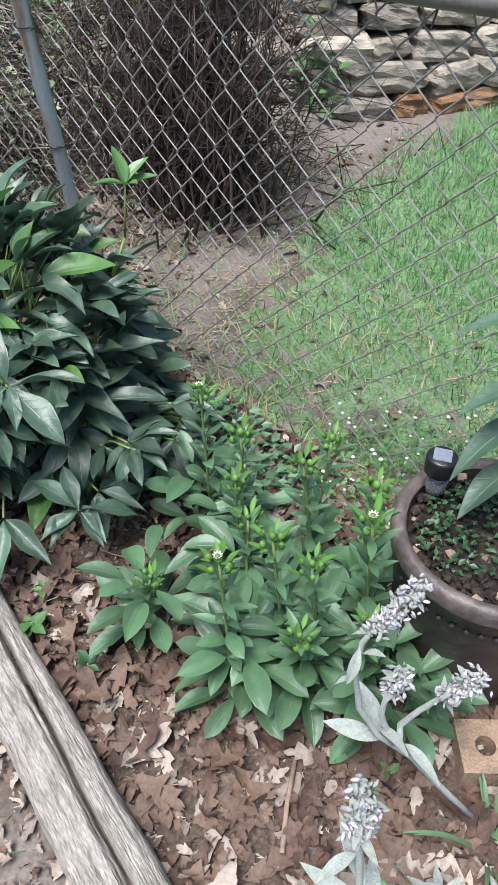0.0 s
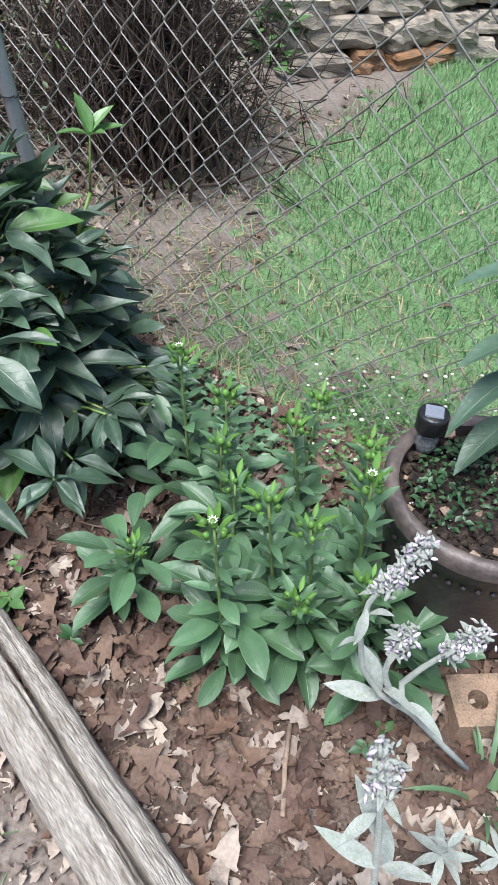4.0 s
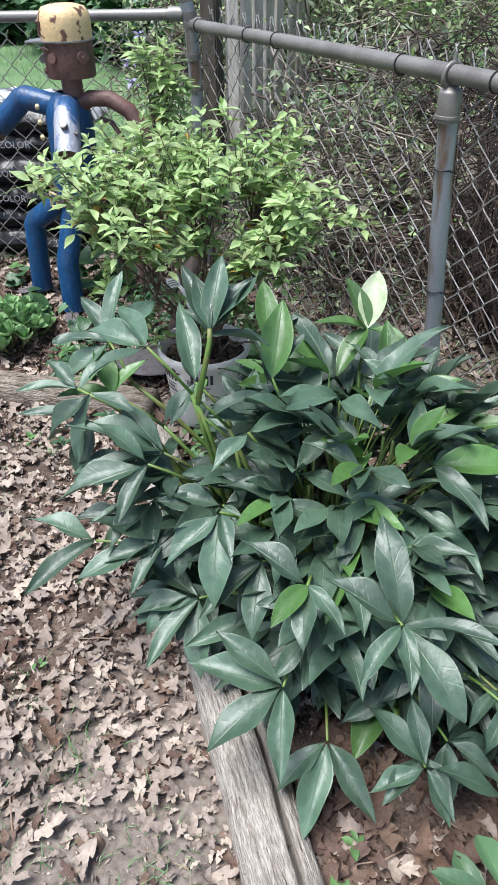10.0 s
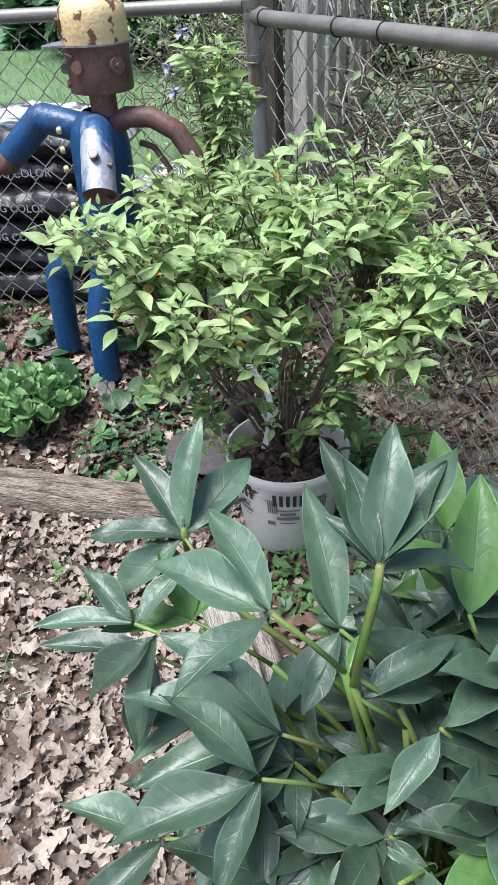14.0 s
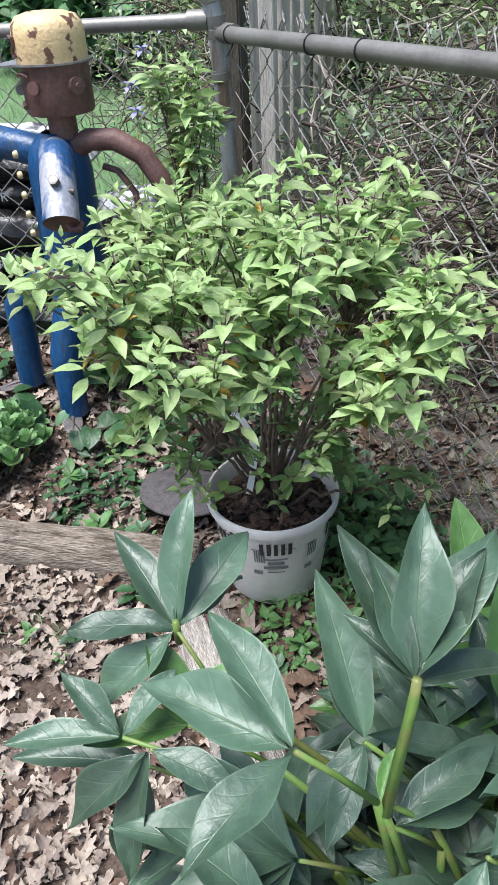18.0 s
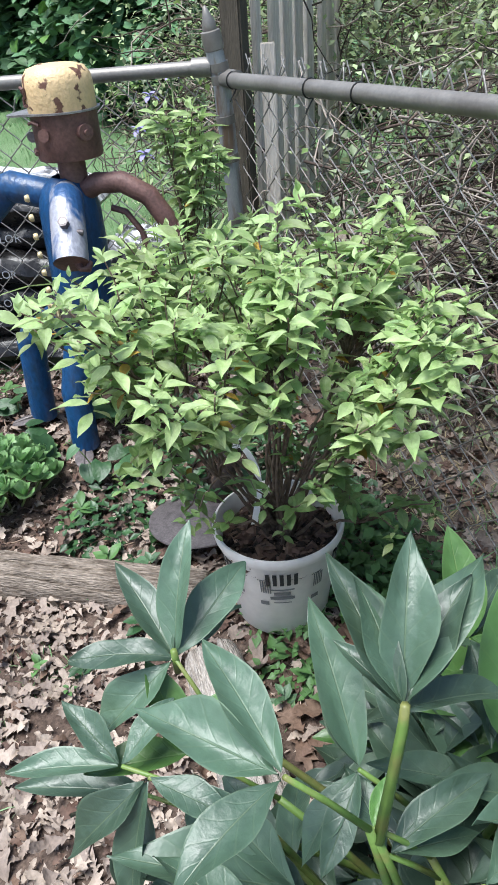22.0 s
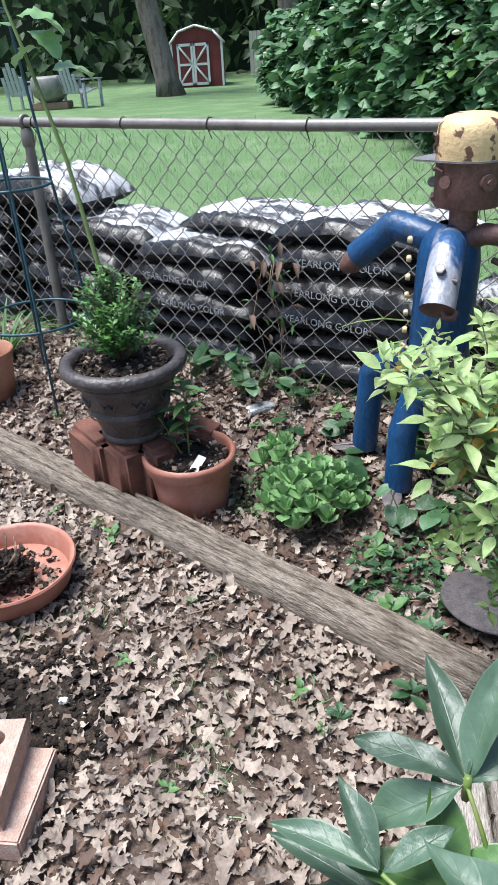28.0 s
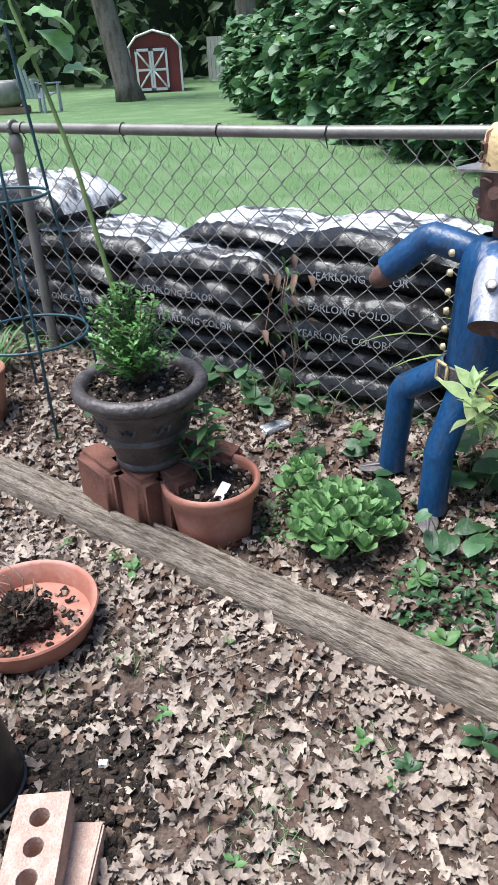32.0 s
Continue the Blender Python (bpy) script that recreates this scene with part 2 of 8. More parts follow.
M = {
    "soil": mat("bed soil", (0.085, 0.060, 0.048), 0.95, var=0.5, scale=9, second=(0.135, 0.098, 0.078), fine=160, bump=0.9, bumpscale=70, spec=0.2),
    "dark_soil": mat("dark potting soil", (0.022, 0.016, 0.013), 0.9, var=0.6, scale=60, second=(0.06, 0.042, 0.03), fine=260, bump=1.0, bumpscale=150, spec=0.3),
    "lawn": mat("lawn ground", (0.125, 0.205, 0.095), 0.95, var=0.4, scale=1.6, second=(0.17, 0.25, 0.13), fine=90, bump=1.0, bumpscale=120, spec=0.1),
    "galv": mat("galvanised steel", (0.235, 0.22, 0.20), 0.5, 0.4, var=0.12, scale=9, second=(0.17, 0.155, 0.14), fine=150, bump=0.08),
    "galv_rust": mat("rust stained galvanised steel", (0.33, 0.345, 0.37), 0.5, 0.45, var=0.15, scale=5, second=(0.20, 0.135, 0.10), fine=150, bump=0.15, stretch=(4, 4, 0.8), mixpos=(0.5, 0.6)),
    "wire": mat("weathered fence wire", (0.27, 0.26, 0.245), 0.45, 0.35, var=0.3, scale=12, second=(0.13, 0.11, 0.092), fine=120, bump=0.1),
    "tie": mat("black tie wire", (0.03, 0.03, 0.03), 0.5, 0.3, var=0.2, bump=0),
    "timber": mat("weathered landscape timber", (0.43, 0.385, 0.34), 0.9, var=0.45, scale=14, second=(0.19, 0.152, 0.122), fine=46, bump=1.0, bumpscale=40, stretch=(9, 1.4, 9), spec=0.15, mixpos=(0.44, 0.78)),
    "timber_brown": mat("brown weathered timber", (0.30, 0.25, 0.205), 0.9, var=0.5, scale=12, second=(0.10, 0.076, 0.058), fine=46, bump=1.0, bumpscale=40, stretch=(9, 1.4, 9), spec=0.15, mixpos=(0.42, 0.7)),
    "bluepaint": mat("worn blue paint", (0.006, 0.056, 0.155), 0.42, 0.0, var=0.35, scale=11, second=(0.022, 0.048, 0.095), fine=70, bump=0.25, coat=0.06, mixpos=(0.52, 0.7), stretch=(1.6, 1.6, 0.8)),
    "wornpaint": mat("paint worn pale on steel", (0.33, 0.335, 0.38), 0.42, 0.1, var=0.25, scale=11, second=(0.02, 0.075, 0.19), fine=90, bump=0.25, mixpos=(0.47, 0.56), stretch=(1.5, 1.5, 0.6)),
    "rustbrown": mat("rusty brown steel", (0.165, 0.086, 0.072), 0.55, 0.1, var=0.3, scale=22, second=(0.10, 0.050, 0.041), fine=140, bump=0.15),
    "yellowpaint": mat("chipped cream yellow paint", (0.70, 0.50, 0.265), 0.5, 0.0, var=0.1, scale=24, second=(0.15, 0.07, 0.045), fine=120, bump=0.3, mixpos=(0.58, 0.61)),
    "brass": mat("dull brass", (0.62, 0.50, 0.28), 0.5, 0.4, var=0.3, scale=40, fine=200, bump=0.2),
    "belt": mat("grey steel strap", (0.16, 0.14, 0.14), 0.5, 0.5, var=0.3, scale=40, fine=200, bump=0.2),
    "rustpipe": mat("dark rusty pipe", (0.055, 0.040, 0.036), 0.7, 0.2, var=0.3, scale=20, second=(0.085, 0.052, 0.04), fine=120, bump=0.3),
    "greysteel": mat("dull brim steel", (0.30, 0.285, 0.28), 0.45, 0.6, var=0.3, scale=40, fine=200, bump=0.2),
    "whitepot": mat("white nursery plastic", (0.86, 0.815, 0.76), 0.4, var=0.05, scale=10, second=(0.74, 0.69, 0.63), fine=60, bump=0.05),
    "ink": mat("dark print", (0.03, 0.03, 0.035), 0.5, var=0.1, bump=0),
    "greyink": mat("grey print", (0.18, 0.18, 0.18), 0.5, var=0.1, bump=0),
    "terracotta": mat("terracotta plastic", (0.375, 0.148, 0.103), 0.5, var=0.12, scale=12, second=(0.43, 0.20, 0.15), fine=80, bump=0.1),
    "paleterra": mat("faded terracotta plastic", (0.42, 0.21, 0.14), 0.6, var=0.15, scale=14, second=(0.36, 0.15, 0.095), fine=80, bump=0.1),
    "urn": mat("bronze resin", (0.060, 0.050, 0.050), 0.48, 0.2, var=0.35, scale=16, second=(0.105, 0.092, 0.09), fine=90, bump=0.5, bumpscale=60),
    "darkpot": mat("dark brown glazed pot", (0.030, 0.022, 0.021), 0.42, var=0.3, scale=14, second=(0.055, 0.042, 0.04), fine=90, bump=0.2),
    "rimclay": mat("worn rim", (0.085, 0.066, 0.060), 0.5, var=0.3, scale=12, second=(0.19, 0.15, 0.13), fine=90, bump=0.3, mixpos=(0.5, 0.7)),
    "blackplastic": mat("black plastic", (0.012, 0.012, 0.014), 0.35, var=0.3, scale=20, bump=0.1),
    "bag": mat("black glossy film", (0.013, 0.012, 0.012), 0.30, var=0.35, scale=9, second=(0.03, 0.027, 0.026), fine=50, bump=0.5, bumpscale=24, spec=0.5, rvar=0.14),
    # Pale tone holds both print and the white sky gleam on the film.
    "bagtop": mat("silvery printed film with sky gleam", (0.55, 0.55, 0.565), 0.3, var=0.3, scale=9, second=(0.06, 0.058, 0.06), fine=34, bump=0.9, bumpscale=34, spec=0.8, mixpos=(0.5, 0.6), stretch=(1, 2.5, 1)),
    "bagprint": mat("pale bag print", (0.42, 0.43, 0.46), 0.35, var=0.25, scale=40, fine=120, bump=0),
    "brickpink": mat("pink brick", (0.50, 0.335, 0.275), 0.9, var=0.16, scale=40, second=(0.58, 0.43, 0.36), fine=220, bump=0.6, spec=0.2),
    "bricktan": mat("tan brick", (0.34, 0.23, 0.16), 0.9, var=0.25, scale=30, second=(0.24, 0.17, 0.12), fine=220, bump=0.6, spec=0.2),
    "block": mat("red clay block", (0.185, 0.080, 0.058), 0.8, var=0.2, scale=12, second=(0.125, 0.056, 0.042), fine=120, bump=0.35, spec=0.25),
    "stone": mat("sandstone", (0.30, 0.255, 0.205), 0.94, var=0.35, scale=5, second=(0.155, 0.135, 0.118), fine=70, bump=1.0, bumpscale=26, spec=0.15, rnd=0.3),
    "stone_rust": mat("rust coloured sandstone", (0.27, 0.145, 0.075), 0.92, var=0.35, scale=5, second=(0.16, 0.115, 0.085), fine=70, bump=1.0, bumpscale=22, spec=0.15),
    "slab": mat("grey footing block", (0.20, 0.18, 0.165), 0.92, var=0.2, scale=7, fine=120, bump=0.6, spec=0.2, rnd=0.12),
    "cage": mat("blue green coated wire", (0.020, 0.075, 0.10), 0.4, var=0.2, scale=30, bump=0.05),
    "redshed": mat("barn red boards", (0.19, 0.035, 0.035), 0.75, var=0.18, scale=3, fine=40, bump=0.2),
    "whitetrim": mat("white paint", (0.70, 0.70, 0.70), 0.6, var=0.08, scale=6, fine=40, bump=0.1),
    "bark": mat("grey bark", (0.19, 0.165, 0.145), 0.95, var=0.35, scale=3, second=(0.11, 0.09, 0.08), fine=22, bump=1.0, bumpscale=14, stretch=(3, 3, 0.7), spec=0.15),
    "oldwood": mat("grey fence boards", (0.70, 0.63, 0.55), 0.9, var=0.2, scale=4, second=(0.56, 0.49, 0.42), fine=40, bump=0.6, stretch=(10, 10, 0.8), spec=0.2, rnd=0.12),
    "darkwood": mat("dark wet post", (0.085, 0.07, 0.05), 0.9, var=0.3, scale=8, fine=60, bump=0.5, stretch=(6, 6, 1)),
    "chair": mat("pale grey resin", (0.36, 0.39, 0.43), 0.5, var=0.08, scale=8, bump=0.05),
    "tank": mat("weathered grey steel", (0.24, 0.235, 0.22), 0.55, 0.3, var=0.25, scale=8, bump=0.15),
    "clear": mat("clear plastic", (0.62, 0.64, 0.66), 0.12, var=0.2, scale=30, bump=0.1),
    "panel": mat("solar cell", (0.34, 0.36, 0.40), 0.12, 0.5, var=0.1, bump=0),
    "litter": mat("dry oak leaves", (0.385, 0.312, 0.262), 0.8, var=0.22, scale=9, second=(0.285, 0.225, 0.185), fine=140, bump=0.3, rnd=0.32, spec=0.3, trans=0.1, hue=0.008),
    "litter_brown": mat("brown oak leaves", (0.16, 0.104, 0.08), 0.75, var=0.25, scale=9, second=(0.135, 0.080, 0.058), fine=140, bump=0.3, rnd=0.32, spec=0.3, trans=0.1, hue=0.010),
    "twig": mat("dry twig", (0.27, 0.19, 0.14), 0.9, var=0.25, scale=20, bump=0.4),
    "peony": mat("dark peony leaf", (0.056, 0.103, 0.064), 0.45, var=0.2, scale=12, second=(0.076, 0.126, 0.084), fine=60, bump=0.4, bumpscale=26, rnd=0.34, trans=0.15, spec=0.75, rvar=0.1, veins=0.5, rib=(0.15, 0.20, 0.11)),
    # Bright green of fresh leaves; also paints light coming through upright ones.
    "peony_young_lit": mat("fresh and backlit peony leaf", (0.088, 0.195, 0.050), 0.42, var=0.18, scale=14, fine=60, bump=0.3, bumpscale=22, rnd=0.2, trans=0.22, spec=0.7, veins=0.55, rib=(0.16, 0.25, 0.08)),
    "peony_stem": mat("pale green stem", (0.13, 0.225, 0.05), 0.45, var=0.15, scale=30, second=(0.17, 0.18, 0.055), bump=0.05),
    "bud": mat("pale leaf back", (0.52, 0.56, 0.40), 0.6, var=0.15, scale=20, second=(0.40, 0.47, 0.28), bump=0.1, trans=0.2),
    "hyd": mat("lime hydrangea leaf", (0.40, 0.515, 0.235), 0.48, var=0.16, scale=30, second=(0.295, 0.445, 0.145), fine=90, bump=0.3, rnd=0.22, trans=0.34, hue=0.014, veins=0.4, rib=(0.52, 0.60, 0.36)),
    # Greener with age, and darkened for the shade under the tips.
    "hyd_low": mat("older shaded hydrangea leaf", (0.17, 0.28, 0.085), 0.48, var=0.22, scale=30, second=(0.235, 0.34, 0.12), fine=90, bump=0.3, rnd=0.25, trans=0.3, hue=0.016, veins=0.4, rib=(0.28, 0.36, 0.14)),
    "hyd_yellow": mat("yellowed leaf", (0.45, 0.28, 0.045), 0.6, var=0.3, scale=30, fine=90, bump=0.2, rnd=0.2, trans=0.2),
    "stem": mat("brown woody stem", (0.115, 0.078, 0.055), 0.8, var=0.3, scale=30, second=(0.19, 0.14, 0.10), bump=0.4),
    "daisy": mat("mid green leaf", (0.078, 0.155, 0.075), 0.44, var=0.12, scale=20, second=(0.105, 0.185, 0.10), fine=50, bump=0.15, rnd=0.3, trans=0.18, hue=0.008, spec=0.6, rvar=0.06, veins=0.5, rib=(0.15, 0.25, 0.12)),
    "daisy_bud": mat("light green bud", (0.115, 0.245, 0.050), 0.5, var=0.2, scale=30, bump=0.1, rnd=0.2, trans=0.2),
    "petal": mat("cream white petal", (0.72, 0.72, 0.58), 0.6, var=0.1, scale=30, bump=0.05, trans=0.2),
    "lamb": mat("woolly silver leaf", (0.34, 0.36, 0.325), 0.95, var=0.15, scale=60, second=(0.25, 0.29, 0.235), fine=300, bump=0.5, rnd=0.18, sheen=0.3, trans=0.1, veins=0.35, rib=(0.33, 0.34, 0.30)),
    "lamb_purple": mat("pale purple bloom", (0.56, 0.47, 0.58), 0.9, var=0.25, scale=60, second=(0.38, 0.36, 0.37), fine=200, bump=0.3, rnd=0.25),
    "sedum": mat("pale succulent leaf", (0.19, 0.345, 0.135), 0.42, var=0.14, scale=20, second=(0.24, 0.39, 0.18), fine=70, bump=0.1, rnd=0.2, trans=0.2),
    "ivy": mat("dark heart leaf", (0.030, 0.080, 0.030), 0.44, var=0.2, scale=20, second=(0.050, 0.118, 0.042), fine=70, bump=0.25, rnd=0.25, trans=0.15),
    "weed": mat("seedling leaf", (0.09, 0.19, 0.06), 0.5, var=0.2, scale=20, fine=70, bump=0.2, rnd=0.22, trans=0.22),
    "boxwood": mat("boxwood leaf", (0.085, 0.215, 0.055), 0.33, var=0.2, scale=20, second=(0.15, 0.32, 0.09), fine=70, bump=0.1, rnd=0.3, trans=0.24),
    "hedge": mat("hedge leaf", (0.092, 0.195, 0.092), 0.5, var=0.22, scale=6, second=(0.13, 0.24, 0.11), fine=30, bump=0.2, rnd=0.36, trans=0.18, hue=0.01, spec=0.45, veins=0.3, rib=(0.17, 0.28, 0.14)),
    # Near-black green: the shade deep within foliage, put into colour.
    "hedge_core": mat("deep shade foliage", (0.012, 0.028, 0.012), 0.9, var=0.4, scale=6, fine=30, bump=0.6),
    "wood_leaf": mat("tree leaf", (0.055, 0.11, 0.045), 0.6, var=0.3, scale=2, second=(0.09, 0.15, 0.06), fine=12, bump=0.3, rnd=0.4, trans=0.2),
    "vine_leaf": mat("thicket leaf", (0.255, 0.315, 0.15), 0.5, var=0.25, scale=4, second=(0.215, 0.25, 0.15), fine=30, bump=0.2, rnd=0.38, trans=0.25, hue=0.016),
    "vine_dark": mat("shaded thicket leaf", (0.10, 0.135, 0.08), 0.5, var=0.25, scale=4, second=(0.13, 0.155, 0.085), fine=30, bump=0.2, rnd=0.38, trans=0.2, hue=0.016),
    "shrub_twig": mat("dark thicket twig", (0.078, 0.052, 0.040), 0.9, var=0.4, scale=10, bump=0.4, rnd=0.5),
    "pale_twig": mat("pale dry twig", (0.33, 0.28, 0.235), 0.9, var=0.3, scale=10, second=(0.18, 0.145, 0.12), bump=0.4, rnd=0.3),
    "grass": mat("grass blade", (0.135, 0.265, 0.105), 0.5, var=0.22, scale=2.5, second=(0.195, 0.32, 0.15), fine=30, bump=0, rnd=0.36, trans=0.28, hue=0.012),
    "grass_dry": mat("dry grass blade", (0.33, 0.27, 0.16), 0.7, var=0.2, scale=3, fine=30, bump=0, rnd=0.28, trans=0.2),
    "dirt": mat("bare dirt", (0.19, 0.157, 0.135), 0.95, var=0.35, scale=5, second=(0.115, 0.090, 0.075), fine=80, bump=0.8, bumpscale=60, spec=0.15),
    "rose": mat("dark red bloom", (0.10, 0.012, 0.025), 0.6, var=0.3, scale=40, bump=0.2),
    "violet": mat("blue violet bloom", (0.26, 0.24, 0.46), 0.6, var=0.2, scale=40, bump=0.1),
    "cane": mat("green cane", (0.17, 0.24, 0.075), 0.5, var=0.15, scale=20, bump=0.05),
    "whiteplastic": mat("white label plastic", (0.68, 0.68, 0.68), 0.45, var=0.06, bump=0),
    "foil": mat("crumpled clear film", (0.55, 0.56, 0.58), 0.15, 0.3, var=0.3, scale=60, bump=0.6),
    "greenplastic": mat("green coated stake", (0.015, 0.16, 0.10), 0.4, var=0.1, bump=0),
}


M["clear"].node_tree.nodes["Principled BSDF"].inputs["Transmission Weight"].default_value = 0.8


# ---------------------------------------------------------------- mesh tools
def mesh_of(name, verts, faces, smooth=True):
    me = bpy.data.meshes.new(name)
    me.from_pydata([tuple(map(float, v)) for v in verts], [], faces)
    if smooth:
        me.shade_smooth()
    me.update()
    return me


TURNED = ("whitepot", "terracotta", "paleterra", "urn", "darkpot", "blackplastic", "clear", "galv", "galv_rust", "belt")


def part(name, me, material, parent=None, label="", m=None):
    """One mesh object under a thing; me is a mesh or (verts, faces)."""
    if isinstance(me, tuple):
        me = mesh_of(name, *me)
        if material in TURNED:
            me.set_sharp_from_angle(angle=radians(48))
    if isinstance(me, bmesh.types.BMesh):
        bm, me = me, bpy.data.meshes.new(name)
        bm.to_mesh(me)
        bm.free()
    if material is not None and not me.materials:
        for one in material if isinstance(material, (list, tuple)) else [material]:
            me.materials.append(M[one])
    ob = new(name, me)
    ob.parent = parent
    if m is not None:
        ob.matrix_basis = m
    if label:
        ob["label"] = label
    return ob


def thing(name, x, y, z, label, category, group="", kind="", rz=0.0, rx=0.0, ry=0.0):
    ob = new(name)
    ob.matrix_basis = pose(x, y, z, rx, ry, rz)
    return tagged(ob, label, category, group, kind)


def leaf_uv(count):
    """Across (-1 to 1) and along (0 to 1) for the grid of a leaf, five points a row."""
    i = np.arange(count)
    return np.stack([(i % 5 - 2) / 2, (i // 5) / max(count // 5 - 1, 1)], 1)


def set_uv(me, uv):
    layer = me.uv_layers.new(name="leaf")
    idx = np.empty(len(me.loops), int)
    me.loops.foreach_get("vertex_index", idx)
    layer.data.foreach_set("uv", uv[idx].ravel())


class Geo:
    """Collects vertices and faces of one mesh."""

    def __init__(self):
        self.v, self.f, self.mi, self.n = [], [], [], 0

    def add(self, verts, faces, m=None, slot=0):
        verts = np.asarray(verts, float)
        if m is not None:
            a = np.array(m)
            verts = verts @ a[:3, :3].T + a[:3, 3]
        self.v.append(verts)
        self.f += [tuple(i + self.n for i in f) for f in faces]
        self.mi += [slot] * len(faces)
        self.n += len(verts)
        return self

    def mesh(self, name, mats, smooth=True):
        me = mesh_of(name, np.concatenate(self.v), self.f, smooth)
        for one in mats if isinstance(mats, (list, tuple)) else [mats]:
            me.materials.append(M[one])
        if any(self.mi):
            me.polygons.foreach_set("material_index", self.mi)
        return me


def tube(points, radii, sides=6, caps=True):
    p = np.asarray(points, float)
    r = np.broadcast_to(np.asarray(radii, float), (len(p),))
    d = np.gradient(p, axis=0)
    d /= np.linalg.norm(d, axis=1, keepdims=True) + 1e-12
    ref = np.array([0, 0, 1.0]) if abs(d[0][2]) < 0.9 else np.array([1.0, 0, 0])
    u = np.cross(d[0], ref)
    v, f = [], []
    for i in range(len(p)):
        u = u - d[i] * (u @ d[i])
        u /= np.linalg.norm(u) + 1e-12
        w = np.cross(d[i], u)
        a = np.arange(sides) * 2 * np.pi / sides
        v.append(p[i] + r[i] * (np.cos(a)[:, None] * u + np.sin(a)[:, None] * w))
    for i in range(len(p) - 1):
        for k in range(sides):
            a, b = i * sides + k, i * sides + (k + 1) % sides
            f.append((a, b, b + sides, a + sides))
    if caps:
        f.append(tuple(range(sides))[::-1])
        f.append(tuple(range((len(p) - 1) * sides, len(p) * sides)))
    return np.concatenate(v), f


def lathe(profile, segs=48, wob=0.0):
    """A turned body from (radius, height) pairs, outside first; open ends stay open where the radius is not 0."""
    v, f = [], []
    a = np.arange(segs) * 2 * np.pi / segs
    for r, z in profile:
        rr = r * (1 + wob * np.sin(3 * a + z * 9))
        v.append(np.stack([rr * np.cos(a), rr * np.sin(a), np.full(segs, z)], 1))
    for i in range(len(profile) - 1):
        for k in range(segs):
            b = (k + 1) % segs
            f.append((i * segs + k, i * segs + b, (i + 1) * segs + b, (i + 1) * segs + k))
    return np.concatenate(v), f


def box(sx, sy, sz, bevel=0.004, at=(0, 0, 0), segs=2):
    bm = bmesh.new()
    bmesh.ops.create_cube(bm, size=1)
    for w in bm.verts:
        w.co = Vector((w.co.x * sx, w.co.y * sy, w.co.z * sz)) + Vector(at)
    if bevel:
        bmesh.ops.bevel(bm, geom=bm.edges[:], offset=bevel, segments=segs, affect="EDGES")
    return bm


def geo_of(bm):
    v = [tuple(w.co) for w in bm.verts]
    bm.verts.index_update()
    f = [tuple(w.index for w in p.verts) for p in bm.faces]
    bm.free()
    return np.array(v), f


def leaf(length, width, n=7, peak=0.45, sharp=1.0, fold=0.25, droop=0.25, wave=0.0, seed=0, stalk=0.0, twist=0.0, bend=0.0):
    """A leaf along +y from the origin, face up: a rib, two halves folded up a little, the tip drooping."""
    rng = np.random.default_rng(seed)
    v, f = [], []
    ph = rng.uniform(0, 6)
    for i in range(n + 1):
        s = i / n
        w = width / 2 * (np.sin(np.pi * s ** (np.log(0.5) / np.log(peak))) ** sharp if 0 < s < 1 else 0.0)
        w0 = max(w, 0.002 * length)
        y = length * (stalk + s * (1 - stalk))
        z = -droop * length * s * s
        for side in (-1, -0.5, 0, 0.5, 1):
            w = w0 * (1 + min(3 * wave, 0.12) * np.sin(2 * ph + 8.5 * s + 1.7 * side)) if wave > 0.028 else w0
            up = fold * w * abs(side) ** 1.3 + (wave * length * np.sin(ph + 7 * s + side) * abs(side))
            v.append((side * w + bend * length * s * s, y, z + up + twist * w * side * s))
    for i in range(n):
        for k in range(4):
            a = i * 5 + k
            f.append((a, a + 1, a + 6, a + 5))
    return np.array(v), f


def lobed(length, width, n=10, lobes=3, depth=0.45, fold=0.2, droop=0.1, seed=0, curl=0.3):
    """A lobed oak leaf along +y: pointed lobes that sweep forward, edges curled unevenly."""
    rng = np.random.default_rng(seed)
    v, f = [], []
    ph, tw = rng.uniform(0, 1), rng.normal(0, 0.5)
    for i in range(n + 1):
        s = i / n
        env = np.sin(np.pi * min(s * 0.9 + 0.06, 1)) ** 0.6
        z = -droop * length * (s - 0.5) ** 2 * 4 + rng.normal(0, 0.01) * length
        row = []
        for side in (-1, 0, 1):
            saw = ((s * lobes + ph + (0.12 if side > 0 else 0)) % 1.0)
            w = width / 2 * env * (1 - depth * (1 - saw) ** 0.8) * rng.uniform(0.85, 1.12)
            if s == 1 or s == 0:
                w = 0.03 * width
            y = length * (s - 0.5) + abs(side) * 0.10 * length * saw
            row.append((side * w, y, z + abs(side) * (fold * w + curl * w * rng.uniform(-0.2, 1)) + side * w * tw * (s - 0.5)))
        v += row
    for i in range(n):
        a = i * 3
        f += [(a, a + 1, a + 4, a + 3), (a + 1, a + 2, a + 5, a + 4)]
    return np.array(v), f


def scatter(variants, mats4, slots=None):
    """Many copies of small pieces as one body. variants: list of (verts, faces); mats4: list of (variant, 4x4)."""
    vs, fs, mi, n = [], [], [], 0
    for j, (k, m) in enumerate(mats4):
        v, f = variants[k]
        vs.append(v @ m[:3, :3].T + m[:3, 3])
        fs.append(np.array(f) + n)
        mi.append(np.full(len(f), slots[j] if slots is not None else 0))
        n += len(v)
    return np.concatenate(vs), np.concatenate(fs), np.concatenate(mi)


